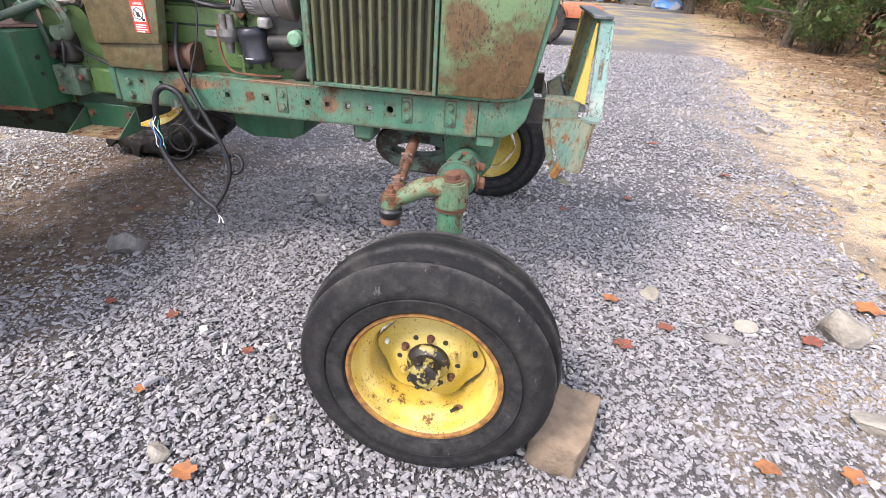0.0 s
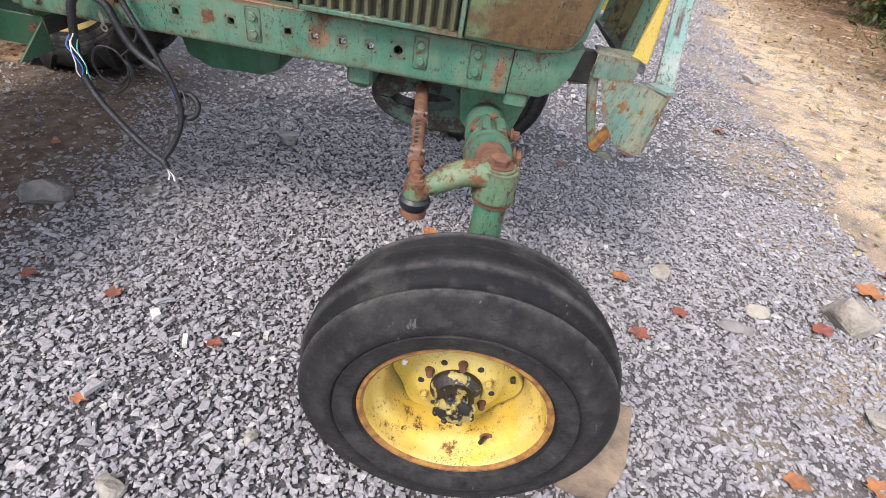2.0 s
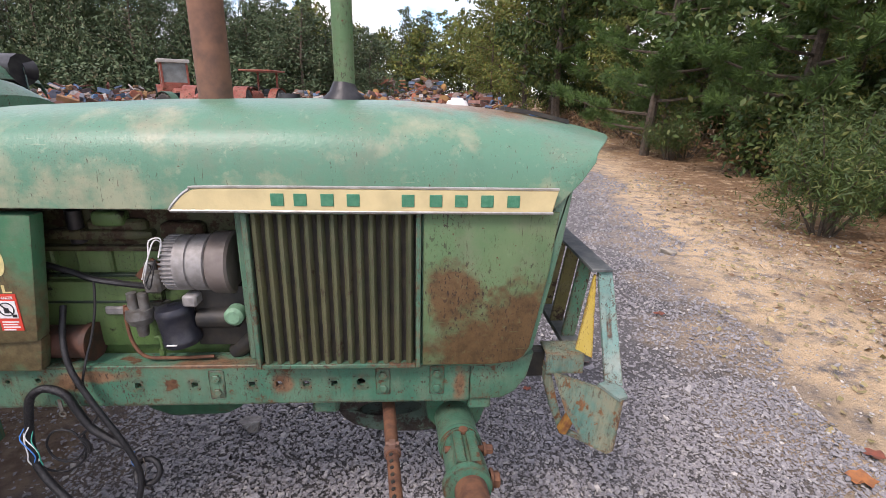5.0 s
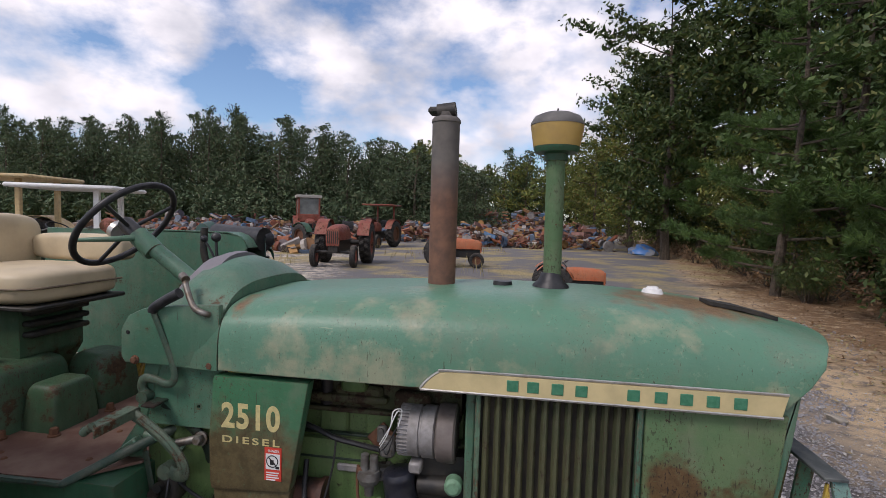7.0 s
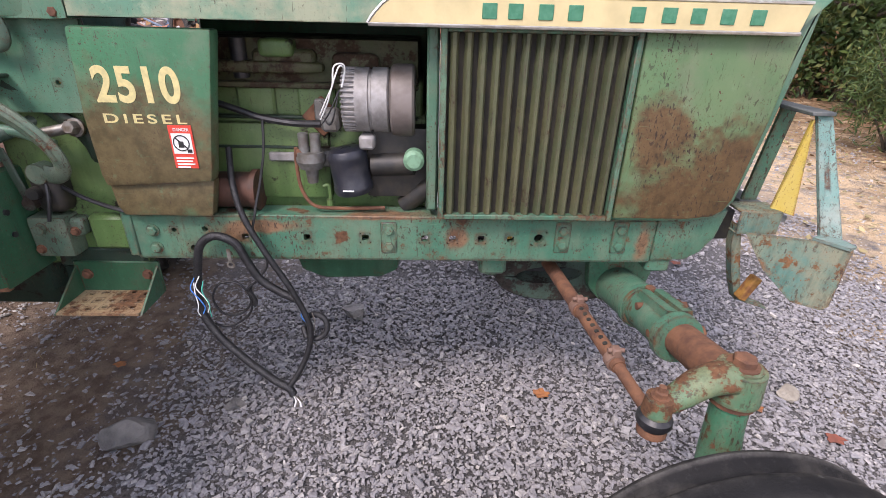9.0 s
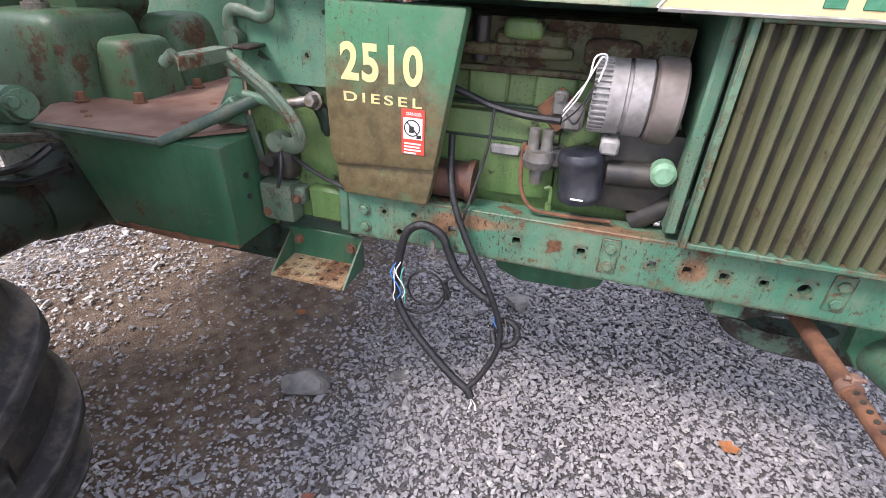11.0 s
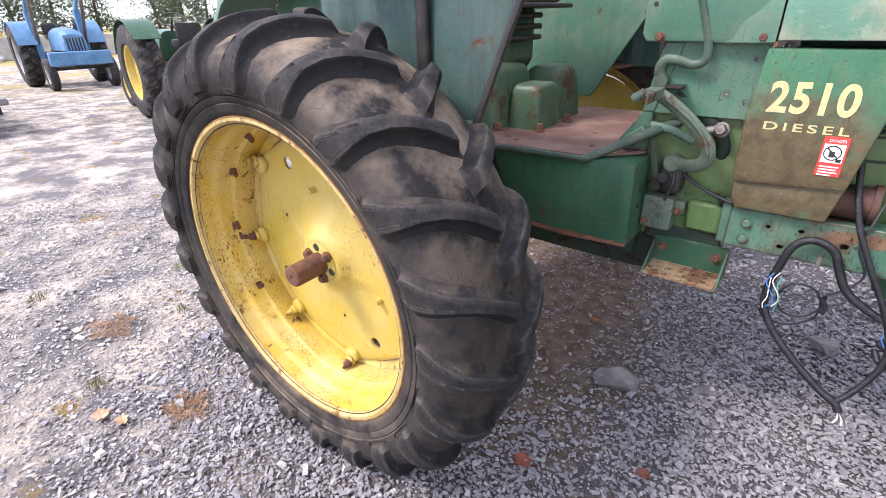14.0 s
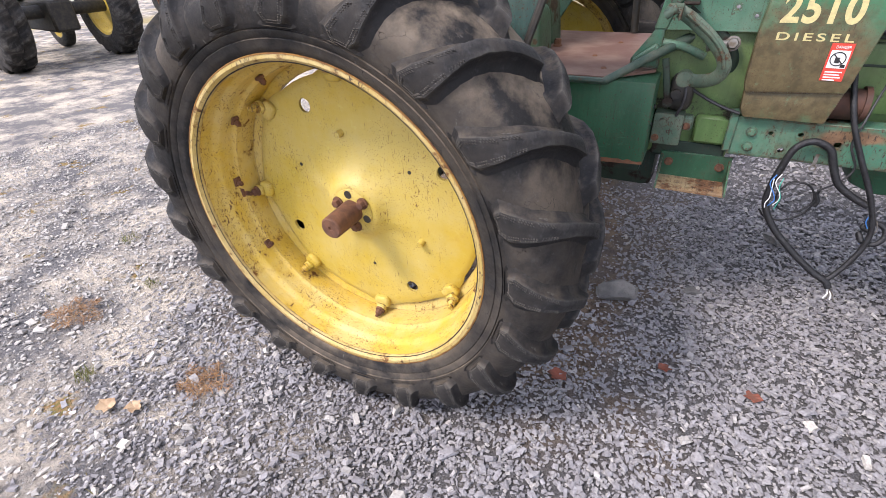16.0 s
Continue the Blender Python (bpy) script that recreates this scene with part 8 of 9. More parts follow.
def scrap_rows():
    """Rows and heaps of dismantled machine parts along the far side of the yard."""
    rng = np.random.default_rng(11)
    verts, faces = [], []
    cube = np.array([(x, y, z) for x in (-.5, .5) for y in (-.5, .5) for z in (-.5, .5)])
    cf = [(0, 1, 3, 2), (4, 6, 7, 5), (0, 4, 5, 1), (2, 3, 7, 6), (0, 2, 6, 4), (1, 5, 7, 3)]
    ring = [(math.cos(2 * math.pi * k / 10), math.sin(2 * math.pi * k / 10)) for k in range(10)]
    wheel = np.array([(c * 0.5, -0.15, s * 0.5) for c, s in ring] + [(c * 0.5, 0.15, s * 0.5) for c, s in ring])
    wf = [tuple(range(10)), tuple(range(19, 9, -1))] + [(k, 10 + k, 10 + (k + 1) % 10, (k + 1) % 10) for k in range(10)]
    zones = [(-34, 6, 36, 46, 1.8, 1500), (-30, -16, 25, 36, 1.2, 420), (-3, 9, 33, 44, 1.6, 700), (-22, -9, 26, 31, 1.0, 260), (-10, 6, 52, 64, 3.4, 900), (-13, -7, 21, 25, 0.7, 110), (5, 9, 40, 46, 2.0, 200)]
    for x0, x1, y0, y1, h, n in zones:
        for i in range(n):
            x, y = rng.uniform(x0, x1), rng.uniform(y0, y1)
            row = 0.5 + 0.5 * math.sin(x * 1.3 + y * 0.4)
            z = rng.uniform(0.05, 1.0) * h * (0.35 + 0.65 * row)
            kind = rng.uniform() < 0.16
            if kind:
                base, fc, d = wheel, wf, np.full(3, rng.uniform(0.4, 0.9))
            else:
                base, fc = cube, cf
                d = np.array([rng.uniform(0.1, 1.3), rng.uniform(0.06, 0.4), rng.uniform(0.05, 0.32)])
            m = np.array(Euler((rng.uniform(-0.4, 0.4), rng.uniform(-0.5, 0.5), rng.uniform(0, 6.28))).to_matrix())
            p = (base * d) @ m.T + (x, y, max(z, d[2] * 0.5))
            o = len(verts)
            verts.extend(map(tuple, p))
            faces.extend(tuple(o + k for k in f) for f in fc)
    me = bpy.data.meshes.new("scrap_rows")
    me.from_pydata(verts, [], faces)
    me.materials.append(SCRAP)
    tagged(new("scrap_rows", me), "long rows of rusty dismantled machine parts", "scrap metal", kind="stuff")


scrap_rows()


def tarp_heap():
    bm = bmesh.new()
    r = bmesh.ops.create_icosphere(bm, subdivisions=3, radius=1.0, matrix=Matrix.Translation((10.4, 31.3, 0.1)) @ Matrix.Diagonal((0.9, 1.2, 0.5, 1)))
    for v in r["verts"]:
        v.co += v.normal * 0.25 * noise.noise(v.co * 2.5)
        v.co.z = max(v.co.z, 0.0)
    solo("tarp_heap", bm, plain("blue_tarp", (0.06, 0.20, 0.5), (0.25, 0.26, 0.28), 1.5, 0.4, lo=0.48, hi=0.56), "crumpled blue and grey tarpaulin heap beside the wood", "tarpaulin")


tarp_heap()


# ---- trees ----
def leaf_mesh(name, cards, mat):
    """cards: rows of centre, direction, side and half length, half width: one folded leaf each."""
    c, d, s, L, W = cards
    n = len(c)
    up = np.cross(d, s)
    v = np.empty((n, 4, 3))
    v[:, 0] = c - d * L[:, None]
    v[:, 1] = c + s * W[:, None] + up * (W * 0.25)[:, None]
    v[:, 2] = c - s * W[:, None] + up * (W * 0.25)[:, None]
    v[:, 3] = c + d * L[:, None]
    v = v[:, [0, 1, 3, 2]]
    me = bpy.data.meshes.new(name)
    me.vertices.add(n * 4)
    me.vertices.foreach_set("co", v.reshape(-1))
    me.loops.add(n * 6)
    idx = (np.arange(n)[:, None] * 4 + np.array([0, 1, 2, 0, 2, 3])).reshape(-1)
    me.loops.foreach_set("vertex_index", idx.astype(np.int32))
    me.polygons.add(n * 2)
    me.polygons.foreach_set("loop_start", np.arange(0, n * 6, 3, dtype=np.int32))
    me.update(calc_edges=True)
    me.materials.append(mat)
    return me


def unit(a):
    return a / np.linalg.norm(a, axis=1, keepdims=True)


def tree(name, seed, h, spread, low, mat, leaves, leaf, label, pine=False, group="trees along the yard", drop=0.0, cone=False):
    rng = np.random.default_rng(seed)
    root = thing(name, (0, 0, 0), label, "tree", group)
    bm = bmesh.new()
    lean = rng.uniform(-0.03, 0.03, 2)
    axis = lambda z: Vector((lean[0] * z + 0.12 * math.sin(z * 0.6 + seed), lean[1] * z + 0.1 * math.cos(z * 0.5), z))
    tube(bm, [axis(h * t) - (Vector((0, 0, 0.15)) if t == 0 else Vector()) for t in (0, 0.2, 0.45, 0.7, 0.95)], (0.018 * h, 0.02), 8, 3)
    nl = 34 if pine or cone else 22
    limbs = []
    for i in range(nl):
        z = h * (low + (0.97 - low) * (i + rng.uniform()) / nl)
        t = (z / h - low) / (1 - low)
        a = rng.uniform(0, 6.28)
        prof = (1 - t) ** 0.75 + 0.06 if pine else min(1.0, 1.25 * (1 - t) ** 0.6 + 0.05) if cone else math.sin(math.pi * min(0.97, 0.12 + 0.88 * t)) ** 0.7
        ln = spread * prof * rng.uniform(0.75, 1.15)
        p0 = axis(z)
        rise = 0.12 if pine else rng.uniform(0.15, 0.55)
        p1 = p0 + Vector((math.cos(a) * ln * 0.55, math.sin(a) * ln * 0.55, ln * rise * 0.5))
        p2 = p0 + Vector((math.cos(a) * ln, math.sin(a) * ln, ln * (rise * 0.9 + (0.12 if pine else 0.0)) - drop))
        tube(bm, [p0, p1, p2], (0.035 + 0.004 * ln, 0.008), 5, 2)
        limbs.append((np.array(p0), np.array(p1), np.array(p2), ln))
    part("trunk", bm, BARK, root)
    w = np.array([l[3] for l in limbs])
    pick = rng.choice(nl, size=leaves, p=w / w.sum())
    P0, P1, P2 = (np.array([l[k] for l in limbs]) for k in range(3))
    if pine:
        # needles stand in round tufts at the ends of the twigs
        nt = 620
        tp = rng.choice(nl, size=nt, p=w / w.sum())
        tt = rng.uniform(0.30, 1.06, nt)[:, None] ** 0.7
        side = np.cross(unit(P2[tp] - P0[tp]), np.array([0, 0, 1.0]))
        twig = rng.normal(0, 0.17, nt) * w[tp] * (1.25 - tt[:, 0])
        tuft = (1 - tt) ** 2 * P0[tp] + 2 * tt * (1 - tt) * P1[tp] + tt * tt * P2[tp] + side * twig[:, None]
        tuft[:, 2] += rng.uniform(-0.06, 0.16, nt)
        ahead = unit(unit(P2[tp] - P0[tp]) + side * np.sign(twig)[:, None] * 0.5 + np.array([0, 0, 0.55]) + rng.normal(0, 0.25, (nt, 3)))
        which = rng.integers(0, nt, leaves)
        d = unit(ahead[which] * 0.75 + rng.normal(0, 0.62, (leaves, 3)))
        L = leaf * rng.uniform(0.7, 1.15, leaves) * rng.uniform(0.75, 1.25, nt)[which]
        W = L * 0.062
        pos = tuft[which] - ahead[which] * rng.uniform(0, 0.20, leaves)[:, None] + d * L[:, None]
    else:
        t = rng.uniform(0.25, 1.05, leaves)[:, None]
        base = (1 - t) ** 2 * P0[pick] + 2 * t * (1 - t) * P1[pick] + t * t * P2[pick]
        nclump = 30 if cone else 8
        cl = rng.normal(0, 1, (nl, nclump, 3))
        which = rng.integers(0, nclump, leaves)
        pos = base + cl[pick, which] * (0.26 * w[pick])[:, None] * np.array([1, 1, 0.8]) + rng.normal(0, 1, (leaves, 3)) * (0.075 if cone else 0.042) * w[pick][:, None]
        d = unit(rng.normal(0, 1, (leaves, 3)) + unit(P2[pick] - P0[pick]) * 0.3 + np.array([0, 0, -0.35]))
        L = leaf * rng.uniform(0.6, 1.25, leaves)
        W = L * (0.34 if cone else 0.46)
    s = unit(np.cross(d, rng.normal(0, 1, (leaves, 3))))
    pos[:, 2] = np.maximum(pos[:, 2], 0.25)
    ob = new("crown", leaf_mesh("crown", (pos, d, s, L, W), mat))
    ob.parent = root
    return root


def bush(name, seed, h, r, mat, n, leaf, label, group, slim=0.4):
    rng = np.random.default_rng(seed)
    root = thing(name, (0, 0, 0), label, "shrub", group)
    bm = bmesh.new()
    tips = []
    for i in range(16):
        a, q = rng.uniform(0, 6.28), rng.uniform(0.3, 1)
        tip = Vector((math.cos(a) * r * q, math.sin(a) * r * q, h * rng.uniform(0.45, 1.0) * (1.15 - 0.5 * q)))
        tube(bm, [(0.1 * math.cos(a), 0.1 * math.sin(a), -0.05), tip * 0.5 + Vector((0, 0, 0.1)), tip], (0.02, 0.005), 5, 2)
        tips.append(tip)
    tagged(part("stem", bm, BARK, root), kind="stuff")
    T = np.array(tips)
    k = rng.integers(0, 16, n)
    pos = T[k] * rng.uniform(0.45, 1.05, (n, 1)) + rng.normal(0, 1, (n, 3)) * r * 0.13
    pos[:, 2] = np.maximum(pos[:, 2], 0.04)
    d = unit(rng.normal(0, 1, (n, 3)) + np.array([0, 0, -0.2]))
    s = unit(np.cross(d, rng.normal(0, 1, (n, 3))))
    L = leaf * rng.uniform(0.6, 1.3, n)
    ob = new("foliage", leaf_mesh("foliage", (pos, d, s, L, L * slim), mat))
    ob.parent = root
    return root


def place(x, y, turn=0.0, k=1.0, kz=None):
    return Matrix.Translation((x, y, 0)) @ Matrix.Rotation(turn, 4, "Z") @ Matrix.Diagonal((k, k, kz or k, 1))


rt = random.Random(4)
broad = tree("broadleaf_tree", 3, 15.5, 4.2, 0.12, LEAF_A, 15000, 0.165, "tall green broadleaf tree with a dense crown")
broad.matrix_basis = place(10.5, 27.0)
for x, y, k in ((14.5, 22.0, 1.0), (16.0, 16.5, 1.05), (12.6, 36.0, 1.0), (18.5, 26.0, 1.15), (19.0, 11.0, 1.0), (21.0, 19.0, 1.1), (22.0, 5.0, 1.0), (13.0, 47.0, 0.95), (17.0, 40.0, 1.05)):
    copy_thing(broad, place(x, y, rt.uniform(0, 6.28), k))
yel = tree("yellowing_tree", 8, 10.5, 3.0, 0.08, LEAF_Y, 8500, 0.115, "smaller tree with yellowing autumn leaves")
yel.matrix_basis = place(10.0, 33.5)
for x, y, k in ((11.9, 20.5, 0.62), (10.9, 15.2, 0.42), (13.4, 30.0, 0.9), (9.0, 42.0, 0.9), (12.3, 9.3, 0.4), (11.0, 50.0, 1.1)):
    copy_thing(yel, place(x, y, rt.uniform(0, 6.28), k))
pine = tree("young_pine", 5, 7.6, 2.3, 0.05, LEAF_P, 52000, 0.085, "bushy young pine with bright green needles", pine=True)
pine.matrix_basis = place(9.5, 13.0, 0, 1.15)
for x, y, k in ((11.9, 14.6, 1.25), (10.4, 8.6, 1.0), (13.0, 17.5, 1.5), (10.9, 4.6, 0.85), (13.2, 7.2, 1.3), (12.6, 2.2, 1.05), (15.2, 4.6, 1.5), (12.9, 24.5, 1.4), (14.5, -0.8, 1.3), (16.8, 9.5, 1.6)):
    copy_thing(pine, place(x, y, rt.uniform(0, 6.28), k))
over = tree("overhanging_tree", 21, 8.5, 4.4, 0.16, LEAF_A, 10000, 0.09, "broadleaf tree with low drooping twigs over the yard edge", drop=1.0)
over.matrix_basis = place(11.8, 6.2)
copy_thing(over, place(14.2, 12.2, 2.0, 1.1))
cedar = bush("cedar_shrub", 31, 1.7, 1.0, LEAF_A, 6500, 0.06, "low green cedar shrub at the edge of the wood", "shrubs along the wood", 0.13)
cedar.matrix_basis = place(7.7, 4.3)
for x, y, k in ((9.2, 2.2, 1.2), (10.0, 7.0, 1.0), (9.6, 12.0, 0.9), (11.2, 17.5, 0.8), (11.5, 10.5, 1.5), (10.5, 0.0, 1.4)):
    copy_thing(cedar, place(x, y, rt.uniform(0, 6.28), k))
brush = bush("dry_brush", 37, 1.2, 1.3, DEADLEAF, 700, 0.06, "brown dry brush under the trees", "dry brush under the trees")
brush.matrix_basis = place(10.4, 9.4)
for i in range(13):
    y = 3 + 3.2 * i + rt.uniform(-0.5, 0.5)
    copy_thing(brush, place(9.6 + 0.06 * max(0, y) + rt.uniform(-0.3, 1.6), y, rt.uniform(0, 6.28), rt.uniform(0.7, 1.25)))
dark = bush("undergrowth", 41, 3.0, 2.2, LEAF_A, 5200, 0.11, "dense dark undergrowth inside the wood", "undergrowth of the wood")
dark.matrix_basis = place(12.2, 10.0)
for x, y, k in ((9.9, 5.8, 0.65), (10.6, 8.2, 0.8), (9.7, 2.9, 0.65), (10.9, 4.2, 0.9)):
    copy_thing(dark, place(x, y, rt.uniform(0, 6.28), k))
for i in range(22):
    y = -2 + 2.4 * i
    copy_thing(dark, place(13.0 + 0.07 * max(0, y) + rt.uniform(-0.6, 2.4), y, rt.uniform(0, 6.28), rt.uniform(0.8, 1.4)))

far_tree = tree("far_pine", 51, 13.0, 3.0, 0.06, LEAF_F, 5200, 0.21, "distant dark green tree of the far wood", group="trees of the far wood", cone=True)
far_tree.matrix_basis = place(-30, 50)
for i in range(40):
    x = -66 + 1.62 * i
    copy_thing(far_tree, place(x + rt.uniform(-0.8, 0.8), 49 + 0.05 * (x + 66) + rt.uniform(-2.5, 3.5), rt.uniform(0, 6.28), rt.uniform(0.7, 1.0), rt.uniform(0.82, 1.12) * (1.0 if x < -28 else 1.0 - 0.4 * (x + 28) / 25)))
for i in range(24):
    x = -64 + 2.6 * i
    copy_thing(far_tree, place(x, 55 + 0.05 * (x + 66) + rt.uniform(-1, 2), rt.uniform(0, 6.28), rt.uniform(0.9, 1.1), rt.uniform(0.95, 1.2) * (1.0 if x < -28 else 1.0 - 0.4 * (x + 28) / 25)))
far_leafy = tree("far_broadleaf", 57, 12.0, 4.2, 0.05, LEAF_Y, 4200, 0.25, "distant lighter green tree of the far wood", group="trees of the far wood")
far_leafy.matrix_basis = place(2, 92)
for i in range(24):
    x = -26 + 2.1 * i
    copy_thing(far_leafy if i % 3 else far_tree, place(x + rt.uniform(-1, 1), 88 + rt.uniform(-5, 8), rt.uniform(0, 6.28), rt.uniform(1.0, 1.4), rt.uniform(0.9, 1.35)))
for i in range(16):
    copy_thing(far_tree, place(-78 + rt.uniform(-4, 4), -26 + 5.2 * i, rt.uniform(0, 6.28), rt.uniform(1.0, 1.3), rt.uniform(0.7, 0.95)))
under = bush("wood_edge", 61, 4.0, 3.2, LEAF_F, 4600, 0.20, "dark leafy edge of the far wood", "edge of the far wood")
under.matrix_basis = place(-30, 47)
for i in range(26):
    x = -66 + 2.6 * i
    copy_thing(under, place(x, 46.5 + 0.05 * (x + 66) + (36 if x > -12 else 0), rt.uniform(0, 6.28), rt.uniform(0.8, 1.3)))


# ---- small things on the ground ----
def rock(at, d, seed, mat, label):
    rng = np.random.default_rng(seed)
    bm = bmesh.new()
    bmesh.ops.create_icosphere(bm, subdivisions=3, radius=0.5)
    cuts = unit(rng.normal(0, 1, (9, 3)))
    off = rng.uniform(0.22, 0.36, 9)
    for v in bm.verts:
        for n_, o in zip(cuts, off):
            e = v.co.dot(Vector(n_)) - o
            if e > 0:
                v.co -= Vector(n_) * e
        v.co += v.co.normalized() * 0.02 * noise.noise(v.co * 6)
        v.co = Vector((v.co.x * d[0] * 1.3, v.co.y * d[1] * 1.3, v.co.z * d[2] * 1.3)) + Vector((at[0], at[1], d[2] * 0.32))
    return solo("rock", bm, mat, label, "rock", "loose rocks on the gravel", smooth=False)


rock((4.13, -0.08, 0), (0.20, 0.16, 0.17), 1, PALESTONE, "large pale angular rock on the gravel")
rock((0.80, -0.19, 0), (0.15, 0.13, 0.13), 2, STONE, "grey angular rock on bare soil")
rock((1.50, 0.60, 0), (0.12, 0.10, 0.08), 3, STONE, "small grey rock on the gravel")
rock((1.12, -0.03, 0), (0.07, 0.06, 0.03), 4, STONE, "small flat stone set in the gravel")
rock((3.36, 0.02, 0), (0.08, 0.07, 0.07), 5, PALESTONE, "small pale stone on the gravel")
rock((1.71, -1.20, 0), (0.07, 0.06, 0.05), 6, PALESTONE, "small tan pebble on the gravel")
rock((4.25, -0.65, 0), (0.17, 0.14, 0.05), 7, STONE, "flat grey stone at the gravel edge")
rock((4.05, -0.85, 0), (0.14, 0.12, 0.05), 8, PALESTONE, "flat pale stone at the gravel edge")
rock((3.75, -0.12, 0), (0.08, 0.06, 0.05), 9, PALESTONE, "small cream stone on the gravel")
rock((3.62, -0.25, 0), (0.14, 0.07, 0.04), 10, STONE, "long flat grey stone on the gravel")
rock((4.02, -0.62, 0), (0.18, 0.14, 0.07), 12, PALESTONE, "broad pale stone at the gravel edge")
rock((4.32, -0.86, 0), (0.20, 0.15, 0.07), 13, STONE, "broad grey stone half sunk at the gravel edge")
rock((3.86, -1.02, 0), (0.13, 0.10, 0.06), 14, PALESTONE, "small pale stone at the gravel edge")
rock((1.98, -1.02, 0), (0.05, 0.04, 0.04), 15, PALESTONE, "small white stone on the gravel")
rock((5.2, 3.5, 0), (0.22, 0.14, 0.08), 11, PALESTONE, "tan stone on sandy dirt")

bm = bmesh.new()
prism(bm, [(-0.088, 0.0), (0.080, 0.0), (0.080, 0.135), (-0.088, 0.140)], -0.125, 0.125, 0.010, 2)
bmesh.ops.subdivide_edges(bm, edges=bm.edges[:], cuts=3, use_grid_fill=True)
for v in bm.verts:
    if v.co.x - v.co.y * 1.0 > 0.155:
        v.co.x -= 0.5 * (v.co.x - v.co.y - 0.155)
    v.co += v.co.normalized() * 0.010 * noise.noise(v.co * 18) + Vector((1, 1, 1)) * 0.004 * noise.noise(v.co * 55)
bmesh.ops.transform(bm, matrix=Matrix.Translation((2.918, -0.902, -0.004)) @ Matrix.Rotation(radians(-16), 4, "Z"), verts=bm.verts)
solo("wheel_chock", bm, CONCRETE, "rough brown block wedged against the front tyre", "wheel chock")


def fallen_leaf(x, y, k, mat, seed):
    rng = random.Random(seed)
    bm = bmesh.new()
    pts = []
    n = 14
    for i in range(n):
        a = 2 * math.pi * i / n
        r = k * (0.55 + 0.45 * abs(math.cos(2.5 * a)) * rng.uniform(0.7, 1.1))
        pts.append((x + r * math.cos(a + seed), y + r * 0.8 * math.sin(a + seed), 0.022 + 0.5 * k * rng.uniform(0.0, 0.6) * abs(math.sin(a))))
    c = bm.verts.new((x, y, 0.018))
    vs = [bm.verts.new(p) for p in pts]
    for i in range(n):
        bm.faces.new((c, vs[i], vs[(i + 1) % n]))
    ob = solo("fallen_leaf", bm, mat, "curled dry autumn leaf lying on the gravel", "leaf", "fallen leaves")
    ob.modifiers.new("thickness", "SOLIDIFY").thickness = 0.0015


for i, (x, y, k, m) in enumerate(((3.176, -0.059, 0.045, LEAFBROWN), (3.389, -0.218, 0.04, LEAFRED), (3.188, -0.376, 0.045, LEAFRED), (1.83, -1.248, 0.045, LEAFBROWN), (2.34, 0.02, 0.04, LEAFBROWN), (3.995, -0.169, 0.055, LEAFRED), (4.392, 0.149, 0.075, LEAFBROWN),
                                  (0.686, -0.80, 0.045, LEAFRED), (-0.80, -1.64, 0.05, LEAFTAN), (-0.70, -1.60, 0.04, LEAFTAN), (1.05, -0.6, 0.03, LEAFRED), (1.35, -0.62, 0.035, LEAFRED), (3.806, -0.853, 0.045, LEAFBROWN), (3.546, -0.878, 0.045, LEAFBROWN),
                                  (3.45, 1.2, 0.04, LEAFRED), (4.3, 1.9, 0.05, LEAFRED), (3.9, 2.6, 0.05, LEAFRED), (3.0, 0.9, 0.03, LEAFRED), (4.6, 0.3, 0.06, LEAFRED), (1.75, -0.75, 0.03, LEAFRED), (1.5, -1.0, 0.025, LEAFBROWN), (0.55, 0.2, 0.03, LEAFBROWN))):
    fallen_leaf(x, y, k, m, i)


